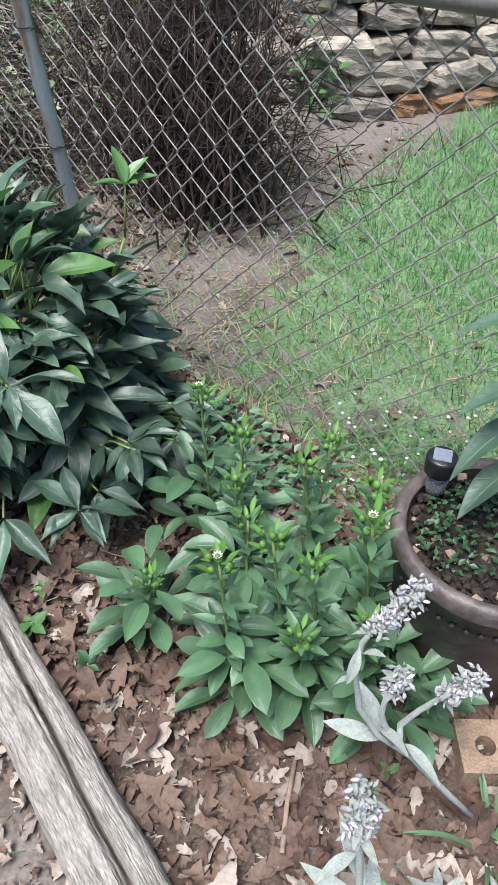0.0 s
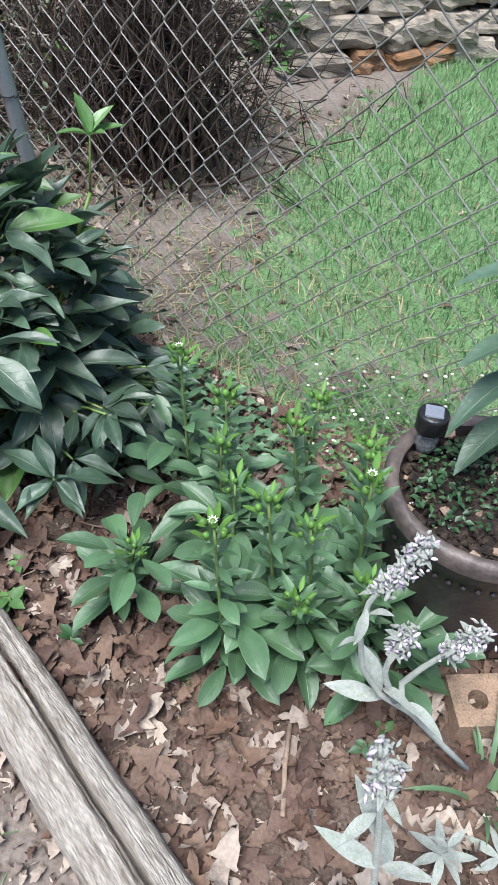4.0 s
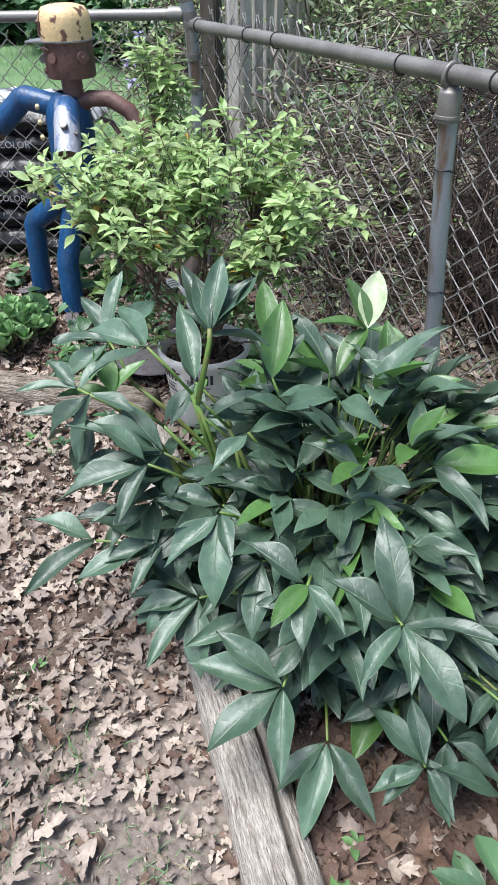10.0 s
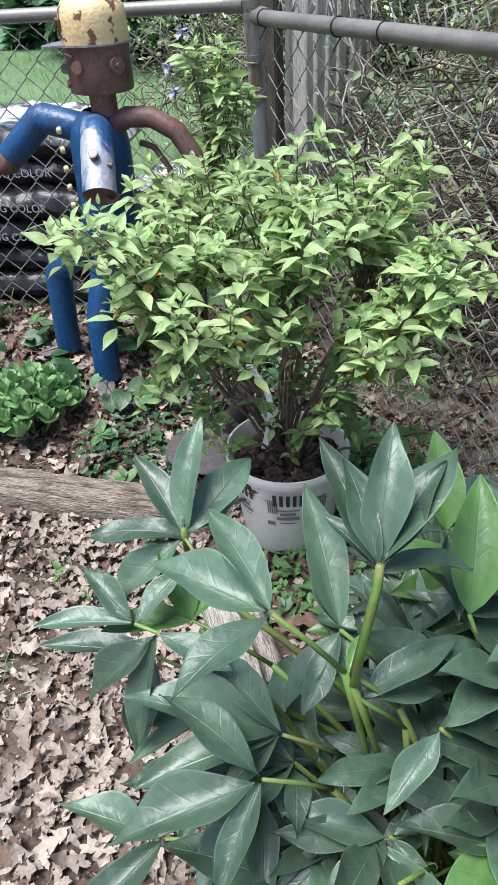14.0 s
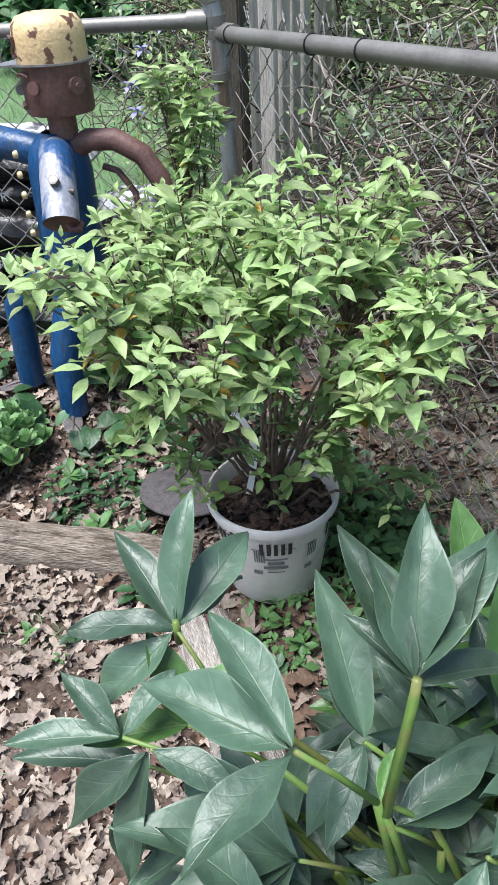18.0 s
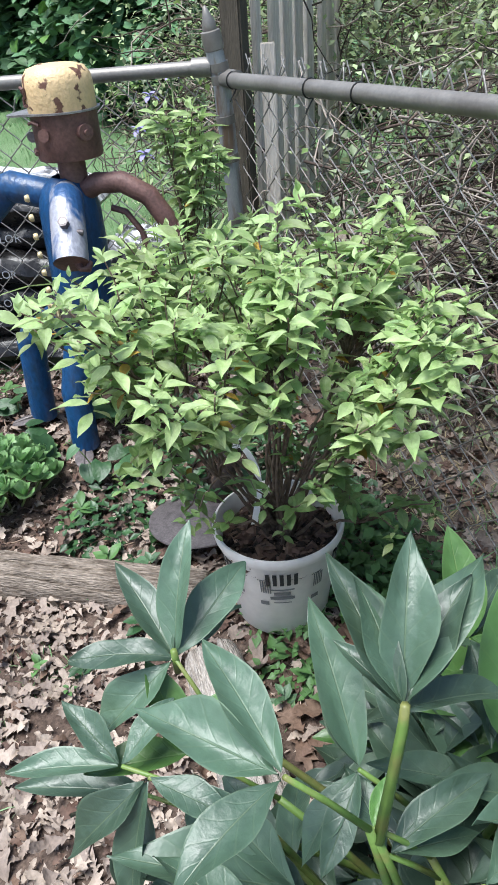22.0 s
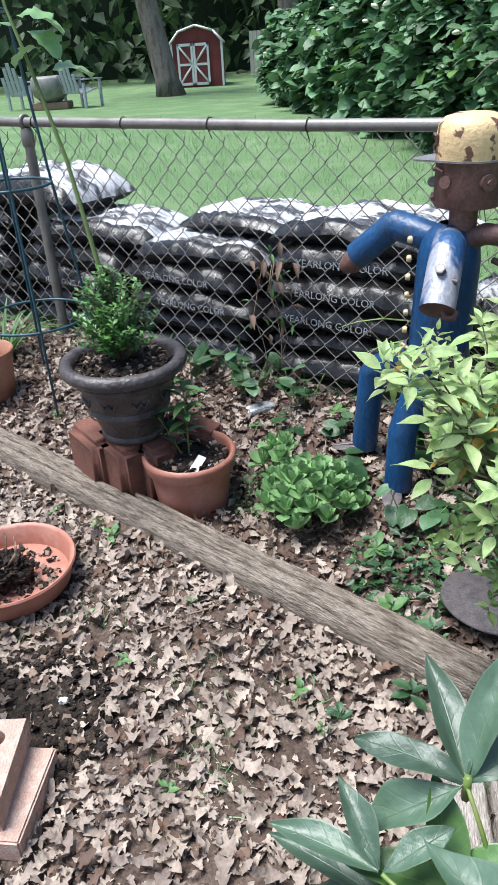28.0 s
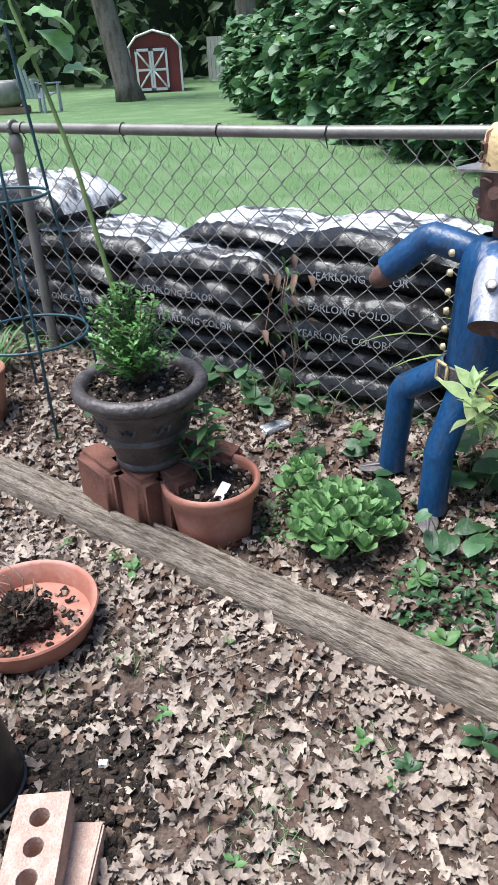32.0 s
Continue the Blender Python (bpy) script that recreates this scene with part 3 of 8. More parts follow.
def stuff_mesh(name, variants, mats4, materials, slots=None, smooth=True):
    """All quads; built straight from arrays."""
    v, f, mi = scatter(variants, mats4, slots)
    me = bpy.data.meshes.new(name)
    me.vertices.add(len(v))
    me.vertices.foreach_set("co", v.ravel())
    me.loops.add(f.size)
    me.loops.foreach_set("vertex_index", f.ravel())
    me.polygons.add(len(f))
    me.polygons.foreach_set("loop_start", np.arange(0, f.size, f.shape[1]))
    me.polygons.foreach_set("material_index", mi)
    me.polygons.foreach_set("use_smooth", np.full(len(f), smooth))
    for one in materials:
        me.materials.append(M[one])
    me.update()
    if all(len(v_) % 5 == 0 for v_, _ in variants):
        set_uv(me, np.concatenate([leaf_uv(len(variants[k][0])) for k, _ in mats4]))
    return me


def m4(x, y, z, yaw=0.0, pitch=0.0, roll=0.0, s=1.0):
    """4x4: scale, roll about y, pitch about x (tip up), yaw about z; radians."""
    a = np.array(Matrix.Translation((x, y, z)) @ Matrix.Rotation(yaw, 4, "Z") @ Matrix.Rotation(pitch, 4, "X") @ Matrix.Rotation(roll, 4, "Y"))
    a[:3, :3] *= s
    return a


def hsh(x, y, k=1.0):
    return noise.noise(Vector((x * k, y * k, 3.7)))


# ---------------------------------------------------------------- ground
def smooth(a, b, v):
    s = min(max((v - a) / (b - a), 0.0), 1.0)
    return s * s * (3 - 2 * s)


def behind_timber(x, y):
    """Metres behind the line of the back timber, towards the back fence."""
    return (x + 0.60) * 0.637 + (y + 0.72) * 0.771


def bed_a(x, y):
    """Metres to the fence side of the line of the side timber."""
    return (x + 0.903) * 0.981 - (y + 2.53) * 0.193


def past_fence_a(x, y):
    return x - 0.06


def past_fence_b(x, y):
    return (x * 0.67 + y) / 1.2037


def gz(x, y):
    z = 0.11 * smooth(0.0, 0.8, behind_timber(x, y))
    d = math.hypot(x + 0.6, y + 1.0)
    z += (0.012 * hsh(x, y, 2.1) + 0.006 * hsh(x, y, 9.0)) * (1 - smooth(4, 8, d))
    # Little hump of bare earth by the stone footing
    z += 0.09 * math.exp(-((x - 1.62) ** 2 + (y + 0.92) ** 2) / 0.03)
    return z


def spaced(lo, hi, fine_lo, fine_hi, step):
    inner = list(np.arange(fine_lo, fine_hi + 1e-6, step))
    out, d, v = [], step, fine_hi
    while v < hi:
        d *= 1.35
        v += d
        out.append(v)
    low, d, v = [], step, fine_lo
    while v > lo:
        d *= 1.35
        v -= d
        low.append(v)
    return low[::-1] + inner + out


def is_lawn(x, y):
    return past_fence_a(x, y) > 0 or past_fence_b(x, y) > 0


def lawn_bare(x, y):
    """1 where the lawn past the side fence gives way to bare earth, near the thicket and the stone wall."""
    edge = -1.66 + 0.14 * (x - 0.66) if x > 0.66 else -1.66 + 0.55 * (x - 0.66)
    return smooth(-0.12, 0.14, y - edge + 0.12 * hsh(x, y, 4.0)) if past_fence_b(x, y) < 0.6 and x > 0 else 0.0


xs, ys = spaced(-220, 220, -2.6, 2.8, 0.045), spaced(-120, 260, -3.9, 2.0, 0.045)
gv = [(x, y, gz(x, y)) for y in ys for x in xs]
nx = len(xs)
gf = [(j * nx + i, j * nx + i + 1, (j + 1) * nx + i + 1, (j + 1) * nx + i) for j in range(len(ys) - 1) for i in range(nx - 1)]
gm = mesh_of("ground", gv, gf)
for k in ("soil", "lawn", "dirt"):
    gm.materials.append(M[k])
slot = []
rs = np.random.default_rng(77)
for j in range(len(ys) - 1):
    for i in range(nx - 1):
        x, y = (xs[i] + xs[i + 1]) / 2, (ys[j] + ys[j + 1]) / 2
        if is_lawn(x, y):
            slot.append(2 if lawn_bare(x, y) + rs.uniform(-0.45, 0.45) + 0.35 * (1 - smooth(0.05, 0.6, x) if x < 0.7 and y < -1.5 else 0) > 0.5 else 1)
        else:
            slot.append(2 if bed_a(x, y) < 0 and y < -1.75 + 0.3 * hsh(x, y, 3) else 0)
gm.polygons.foreach_set("material_index", slot)
ground = tagged(new("ground", gm), "bare earth bed and path running into mown lawn beyond the fences", "ground", kind="structure")


# ---------------------------------------------------------------- chain-link fences
PITCH, RISE = 0.086, 0.043


def fence_wire(height, name):
    """One zigzag wire of the mesh, in the plane y = 0, with its top ends twisted up."""
    n = int(height / RISE)
    pts = []
    for i in range(n + 1):
        side = -1 if i % 2 else 1
        z = height - i * RISE
        pts.append((side * (PITCH * 0.26), side * 0.0022, z + 0.003))
        if i < n:
            pts.append((side * (PITCH * 0.26) - side * 0.004, side * 0.0022, z - 0.003))
    pts.insert(0, (PITCH * 0.12, 0.003, height + 0.028))
    return tube(pts, 0.0018, 4)


def build_fence(name, length, height, rz, label, tilt, skip, posts, rail_z, bottom):
    th = thing(name, 0, 0, 0, label, "fence", "chain-link fences", rz=rz)
    me = mesh_of("wire", *fence_wire(height, "wire"), smooth=False)
    me.materials.append(M["wire"])
    n = int(length / PITCH / 0.5)
    for i in range(n):
        d = 0.05 + i * PITCH * 0.5
        part("wire", me, None, th, m=pose(d, 0.012 * math.sin(d * 2.1), bottom, rx=tilt) @ (pose(0, 0, 0) if i % 2 else pose(0, 0, -RISE)))
    return th


# The back fence runs from the corner up to the left; the side fence from the corner towards the camera.
ANG_B = math.degrees(math.atan2(0.67, -1.0))
fence_b = build_fence("back_fence", 3.1, 0.90, ANG_B, "galvanised chain-link fence with a tubular top rail", 0.0, 0, 0, 1.02, 0.10)
fence_a = build_fence("side_fence", 4.3, 0.96, -90.0, "grey chain-link fence with rust-stained tubular posts", 0.0, 0, 0, 1.0, 0.075)
fence_a.matrix_basis = pose(0, 0, 0, rz=-90) @ pose(0, 0, 0, rx=0)
for o in fence_a.children:
    o.matrix_basis = Matrix.Translation((0, 0.08, 0)) @ Matrix.Rotation(radians(3.3), 4, "X") @ o.matrix_basis


def rail(th, pts, r, label="", name="rail", material="galv"):
    return part(name, tube(pts, r, 14), material, th, label)


def tie(th, x, z, r, y=0.0, tilt=0.0):
    a = np.linspace(0, 2 * math.pi, 15)
    pts = [(x + 0.003 * k / 14, y + (r + 0.002) * math.cos(t), z + (r + 0.002) * math.sin(t)) for k, t in enumerate(a)]
    pts.append((x + 0.01, y - r, z - r - 0.03))
    part("tie", tube(pts, 0.0018, 5), "tie", th)


rail(fence_a, [(0.02, 0, 1.0), (0.7, 0, 1.012), (1.374, 0, 1.022), (2.2, 0, 1.03), (6.0, 0, 1.06)], 0.0185, "scuffed grey tubular top rail")
for d in (0.07, 0.44, 0.62, 1.2, 1.5, 1.95, 2.5):
    tie(fence_a, d, 1.0 + 0.016 * d, 0.0185)
for d in (1.374, 4.2):
    post = part("post", tube([(d, 0.105, -0.3), (d, 0.072, 0.25), (d, 0.035, 0.6), (d, 0.0, 0.985)], 0.021, 14), "galv_rust", fence_a, "rust-streaked line post")
    part("cap", lathe([(0.0, 0.056), (0.012, 0.054), (0.0225, 0.046), (0.0242, 0.044), (0.0248, 0.04), (0.0248, 0.0), (0.0272, -0.001), (0.0275, -0.004), (0.0275, -0.007), (0.0248, -0.009), (0.0248, -0.014), (0.0215, -0.0142)], 24), "galv", post, "rail loop cap", m=pose(d, 0.001, 0.945))
    a = np.linspace(0, 2 * math.pi, 17)
    part("loop", tube([(d, 0.024 * math.cos(t), 1.018 + 0.024 * math.sin(t)) for t in a], 0.0055, 8), "galv", post)
    part("pin", tube([(d, 0, 1.04), (d, 0, 1.062)], [0.006, 0.003], 8), "galv", post)
    for z in (0.83, 0.54):
        part("tie", tube([(d + 0.023 * math.cos(t), 0.1 * (0.96 - z) * 0.95 + 0.023 * math.sin(t), z + 0.002 * k / 8) for k, t in enumerate(a)], 0.0018, 5), "tie", post)
rail(fence_b, [(0.02, 0, 1.03), (1.0, 0, 1.02), (2.25, 0, 1.022), (3.6, 0, 1.03), (9, 0, 1.04)], 0.0185, "dull grey tubular top rail")
for d in (0.42, 0.95, 1.33, 1.72, 2.2, 2.6):
    tie(fence_b, d, 1.022, 0.0185)
for d in (2.255, 5.2):
    post = part("post", tube([(d, 0, -0.2), (d, 0, 1.0)], 0.021, 14), "galv", fence_b, "galvanised line post")
    part("cap", lathe([(0.0, 0.05), (0.02, 0.045), (0.026, 0.03), (0.026, -0.02), (0.022, -0.024)], 20), "galv", post, m=pose(d, 0, 0.955))
    part("loop", tube([(d, 0.024 * math.cos(t), 1.022 + 0.024 * math.sin(t)) for t in a], 0.008, 8), "galv", post)
corner = thing("corner_post", 0, 0, 0, "stout galvanised terminal post with a pointed cap", "fence post")
part("tube", tube([(0.05, 0.01, -0.2), (0.028, 0.005, 0.4), (0.0, 0, 1.0), (-0.02, 0, 1.10)], 0.0238, 18), "galv_rust", corner)
part("cap", lathe([(0.0, 0.056), (0.004, 0.054), (0.011, 0.036), (0.018, 0.016), (0.019, 0.004), (0.019, 0.0), (0.0255, -0.002), (0.0268, -0.008), (0.0268, -0.045), (0.024, -0.047)], 20), "galv", corner, "pointed cap", m=pose(-0.021, 0, 1.115, ry=-11))
for z, o in ((1.03, -0.004), (1.0, 0.0), (0.9, 0.004), (0.8, 0.008), (0.62, 0.015), (0.45, 0.024)):
    part("band", lathe([(0.0238, -0.011), (0.0266, -0.0105), (0.0266, 0.0105), (0.0238, 0.011)], 20), "galv", corner, m=pose(o, 0, z, ry=-8))
part("rail_end", tube([(0.015, -0.02, 1.0), (0.01, -0.075, 1.0)], 0.024, 12), "galv", corner)
part("rail_end", tube([(-0.02, 0.015, 1.03), (-0.062, 0.042, 1.03)], 0.024, 12), "galv", corner)


# Twisted wire ends standing above the side rail
g_ = Geo()
for sx in (-1, 1):
    g_.add(*tube([(0.030 * sx, 0.0, -0.045), (0.018 * sx, 0.002, -0.015), (0.006 * sx, 0.002, 0.012), (-0.004 * sx, 0.003, 0.030)], 0.0021, 5))
barb = g_.mesh("wire_end", "galv")
for i in range(34):
    d = 0.10 + 0.082 * i
    part("wire_end", barb, None, fence_a, m=pose(d, 0.034, 1.018 + 0.016 * d, 7 * math.sin(i * 2.3), 9 * math.sin(i * 1.7), 14 * math.sin(i)))


# ---------------------------------------------------------------- timbers
def timber(name, a, b, width, height, label, seed, cracks, material):
    """A half-round, split and weathered timber lying on the ground, with open cracks along its top."""
    rng = np.random.default_rng(seed)
    a, b = np.array(a, float), np.array(b, float)
    length = np.linalg.norm(b - a)
    n, m = int(length / 0.014), 64
    prof = []
    for k in range(m):
        t = math.pi * (k / (m - 1))
        x, z = -math.cos(t), math.sin(t) ** 0.45
        prof.append((x * width / 2, z * height))
    v, f = [], []
    drift = rng.normal(0, 0.0007, n + 1).cumsum()
    for i in range(n + 1):
        s = i / n
        end = 1 - 0.06 * max(0, 1 - min(s, 1 - s) * length / 0.03)
        for k, (x, z) in enumerate(prof):
            bumpy = 0.006 * noise.noise(Vector((x * 30, s * length * 2.0, seed))) + 0.0045 * noise.noise(Vector((x * 170, s * length * 3, seed + 5))) + 0.003 * noise.noise(Vector((x * 300, s * length * 7, seed + 9))) + 0.005 * noise.noise(Vector((x * 20, s * length * 14, seed + 2)))
            cut = sum(dep * math.exp(-(((x - c0 * width / 2) + 0.01 * math.sin(s * length * fr + ph)) / wd) ** 2) * smooth(s0, s0 + 0.05, s) * (1 - smooth(s1 - 0.05, s1, s))
                      for c0, dep, wd, fr, ph, s0, s1 in cracks)
            v.append((x * end + drift[i], s * length, (z * end + bumpy * (z / height)) - cut * (z / height) - (0.012 if k in (0, m - 1) else 0)))
    for i in range(n):
        for k in range(m - 1):
            p = i * m + k
            f.append((p, p + 1, p + m + 1, p + m))
    f.append(tuple(range(m))[::-1])
    f.append(tuple(range(n * m, (n + 1) * m)))
    me = mesh_of(name, v, f)
    me.materials.append(M[material])
    ob = tagged(new(name, me), label, "timber", "landscape timbers")
    yaw = math.degrees(math.atan2(-(b - a)[0], (b - a)[1]))
    ob.matrix_basis = pose(a[0], a[1], -0.004, rz=yaw)
    return ob


side_timber = timber("landscape_timber", (-1.022, -3.20), (-0.592, -0.95), 0.125, 0.085,
                     "weathered grey split timber edging the flower bed", 3,
                     [(0.30, 0.06, 0.0045, 3, 0.5, -0.1, 1.1), (-0.12, 0.022, 0.002, 4, 2, 0.05, 0.4), (-0.5, 0.012, 0.002, 4, 2, 0.3, 0.6), (0.05, 0.016, 0.002, 5, 1, 0.5, 0.8)], "timber")
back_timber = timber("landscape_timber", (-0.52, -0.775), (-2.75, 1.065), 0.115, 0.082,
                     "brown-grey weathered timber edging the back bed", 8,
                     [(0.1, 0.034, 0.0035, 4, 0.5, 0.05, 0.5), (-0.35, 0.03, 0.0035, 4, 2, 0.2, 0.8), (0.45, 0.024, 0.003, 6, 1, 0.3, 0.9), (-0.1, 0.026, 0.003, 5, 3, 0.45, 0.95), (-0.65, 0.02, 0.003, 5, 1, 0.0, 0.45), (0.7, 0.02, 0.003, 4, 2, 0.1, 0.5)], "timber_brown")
side_timber.name, back_timber.name = "landscape_timber", "landscape_timber.001"


# ---------------------------------------------------------------- stone wall behind the lawn
def rock(sx, sy, sz, seed, name="stone"):
    bm = bmesh.new()
    bmesh.ops.create_cube(bm, size=1)
    bmesh.ops.subdivide_edges(bm, edges=bm.edges[:], cuts=4, use_grid_fill=True)
    for w in bm.verts:
        c = w.co.copy()
        q = (abs(c.x * 2) ** 9 + abs(c.y * 2) ** 9 + abs(c.z * 2) ** 9) ** (1 / 9)
        c = c / max(q, 1e-6)
        k = 1 + 0.16 * noise.noise(Vector((c.x * 1.5 + seed * 3.1, c.y * 1.5, c.z * 1.5))) + 0.15 * noise.noise(Vector((c.x * 4 + seed, c.y * 4, c.z * 4))) + 0.05 * noise.noise(Vector((c.x * 11, c.y * 11 + seed, c.z * 11)))
        w.co = Vector((c.x * sx * k, c.y * sy * k, c.z * sz * k))
    me = bpy.data.meshes.new(name)
    bm.to_mesh(me)
    bm.free()
    return me


WA, WB = np.array((1.40, -0.72)), np.array((3.70, -2.235))      # the wall's foot line
wdir = (WB - WA) / np.linalg.norm(WB - WA)
wrz = math.degrees(math.atan2(wdir[1], wdir[0]))
stone_wall = thing("stone_wall", WA[0], WA[1], -0.01, "dry-stacked sandstone retaining wall on a grey footing course", "wall", kind="structure", rz=wrz)
rr = np.random.default_rng(11)
slab_me = [box(0.37, 0.17, 0.105, 0.008) for _ in range(1)][0]
slab_mesh = bpy.data.meshes.new("footing_block")
slab_me.to_mesh(slab_mesh)
slab_me.free()
slab_mesh.materials.append(M["slab"])
for i in range(-3, 9):
    part("footing_block", slab_mesh, None, stone_wall, m=pose(0.19 + i * 0.385, 0.09 + 0.01 * rr.normal(), 0.045, rz=rr.normal(0, 1.5)))
rocks = [rock(1, 1, 1, s) for s in range(8)]
for r_ in rocks[:6]:
    r_.materials.append(M["stone"])
for r_ in rocks[6:]:
    r_.materials.append(M["stone_rust"])
for row in range(6):
    u, z = -1.3 + 0.1 * rr.random(), 0.09 + row * 0.12
    if row > 2:                 # the wall steps down towards the corner
        u += 1.5
    while u < 3.2:
        w = rr.uniform(0.15, 0.40)
        rusty = row == 0 and 0.68 < u + w / 2 < 1.2
        k = 6 + int(rr.integers(2)) if rusty else int(rr.integers(6))
        part("stone", rocks[k], None, stone_wall, m=pose(u + w / 2, 0.14 + row * 0.045 + rr.normal(0, 0.035), z + 0.06, rr.normal(0, 6), rr.normal(0, 6), rr.normal(0, 8)) @ Matrix.Diagonal((w * 0.98, 0.34, 0.122 * rr.uniform(0.8, 1.2), 1)))
        u += w * 1.03
fill = part("fill", box(4.5, 1.6, 0.60, 0.06, (1.7, 1.12, 0.20)), "soil", stone_wall, "earth packed behind the stones")
for i in range(14):
    u = rr.uniform(-1.0, 2.8)
    part("stone", rocks[int(rr.integers(6))], None, stone_wall, m=pose(u, 0.45 + rr.uniform(0, 0.3), 0.82, rr.normal(0, 8), rr.normal(0, 8), rr.uniform(0, 360)) @ Matrix.Diagonal((rr.uniform(0.2, 0.4), 0.25, 0.14, 1)))


# ---------------------------------------------------------------- the neighbours' yard
def shed():
    th = thing("garden_shed", -2.6, 24.0, gz(-2.6, 24), "small barn-red shed with white trimmed double doors", "shed")
    w, e, p, d = 1.62, 1.28, 1.70, 2.2
    sec = [(-w / 2, 0), (w / 2, 0), (w / 2, e), (w * 0.33, e + 0.27), (0, p), (-w * 0.33, e + 0.27), (-w / 2, e)]
    v = [(x, y, z) for y in (0, d) for x, z in sec]
    n = len(sec)
    part("wall", (v, [tuple(range(n)), tuple(range(n, 2 * n))[::-1]] + [(i, (i + 1) % n, (i + 1) % n + n, i + n) for i in range(n)], False), "redshed", th)
    roof = [(w / 2 + 0.06, e - 0.06), (w * 0.34, e + 0.29), (0, p + 0.03), (-w * 0.34, e + 0.29), (-w / 2 - 0.06, e - 0.06)]
    g = Geo()
    for (x0, z0), (x1, z1) in zip(roof, roof[1:]):
        g.add([(x0, -0.08, z0), (x1, -0.08, z1), (x1, d + 0.08, z1), (x0, d + 0.08, z0), (x0, -0.08, z0 + 0.05), (x1, -0.08, z1 + 0.05), (x1, d + 0.08, z1 + 0.05), (x0, d + 0.08, z0 + 0.05)],
              [(0, 1, 2, 3), (7, 6, 5, 4), (0, 4, 5, 1), (2, 6, 7, 3), (1, 5, 6, 2), (0, 3, 7, 4)])
    part("roof", g.mesh("roof", "slab", False), None, th, "grey shingled gambrel roof")
    for (x0, z0), (x1, z1) in zip(roof, roof[1:]):
        part("roof_trim", tube([(x0, -0.1, z0 + 0.02), (x1, -0.1, z1 + 0.02)], 0.035, 4), "whitetrim", th)
    for sx in (-1, 1):
        door = part("door", box(0.5, 0.04, 1.2, 0.005, (sx * 0.26 - 0.12, -0.025, 0.66)), "redshed", th)
        cx = sx * 0.26 - 0.12
        for bx, bz, bw, bh in ((cx - 0.22, 0.66, 0.07, 1.2), (cx + 0.22, 0.66, 0.07, 1.2), (cx, 1.22, 0.5, 0.08), (cx, 0.1, 0.5, 0.08), (cx, 0.66, 0.4, 0.07)):
            part("door_trim", box(bw, 0.03, bh, 0.003, (bx, -0.06, bz)), "whitetrim", door)
        for z0, z1 in ((0.12, 0.62), (0.70, 1.20)):
            part("door_trim", tube([(cx - sx * 0.2, -0.06, z0 if z0 > 0.5 else z1), (cx + sx * 0.2, -0.06, z1 if z0 > 0.5 else z0)], 0.032, 4), "whitetrim", door)
    for sx in (-1, 1):
        part("corner_trim", box(0.07, 0.05, e, 0.004, (sx * (w / 2), -0.02, e / 2)), "whitetrim", th)
    return th


shed()


def big_tree(x, y, r, lean, h, label):
    th = thing("tree", x, y, gz(x, y) - 0.05, label, "tree")
    pts = [(0, 0, 0), (lean * 0.12, 0, 0.5), (lean * 0.5, 0, 2.0), (lean, 0, 4.0), (lean * 1.3, 0.2, h)]
    part("trunk", tube(pts, [r * 1.5, r * 1.1, r, r * 0.92, r * 0.5], 18), "bark", th)
    for k in range(6):
        b = k * 1.05 + x
        part("limb", tube([(lean * 1.0, 0.1, 4.3 + 0.4 * k), (lean + 1.1 * math.cos(b), 1.1 * math.sin(b), 5.2 + 0.4 * k), (lean + 2.4 * math.cos(b), 2.4 * math.sin(b), 6.2 + 0.4 * k)], [r * 0.5, r * 0.3, r * 0.1], 8), "bark", th)
    rg = np.random.default_rng(int(x * 10) + 50)
    var = [leaf(0.16, 0.11, 2, fold=0.2, seed=s) for s in range(3)]
    ms = []
    for k in range(46):
        c = np.array((lean + rg.normal(0, 1.7), rg.normal(0, 1.7), rg.uniform(5.0, 8.6)))
        for _ in range(36):
            q = c + rg.normal(0, 0.38, 3)
            ms.append((int(rg.integers(3)), m4(*q, rg.uniform(0, 6.3), rg.normal(-0.4, 0.6), rg.normal(0, 0.5), rg.uniform(1.0, 1.9))))
    part("crown", stuff_mesh("crown", var, ms, ["wood_leaf"]), None, th)
    return th


big_tree(-3.15, 20.0, 0.29, -0.75, 8.0, "tall grey-barked tree beside the shed")
big_tree(0.6, 27.0, 0.36, -0.1, 8.5, "thick brown-barked tree past the lawn")


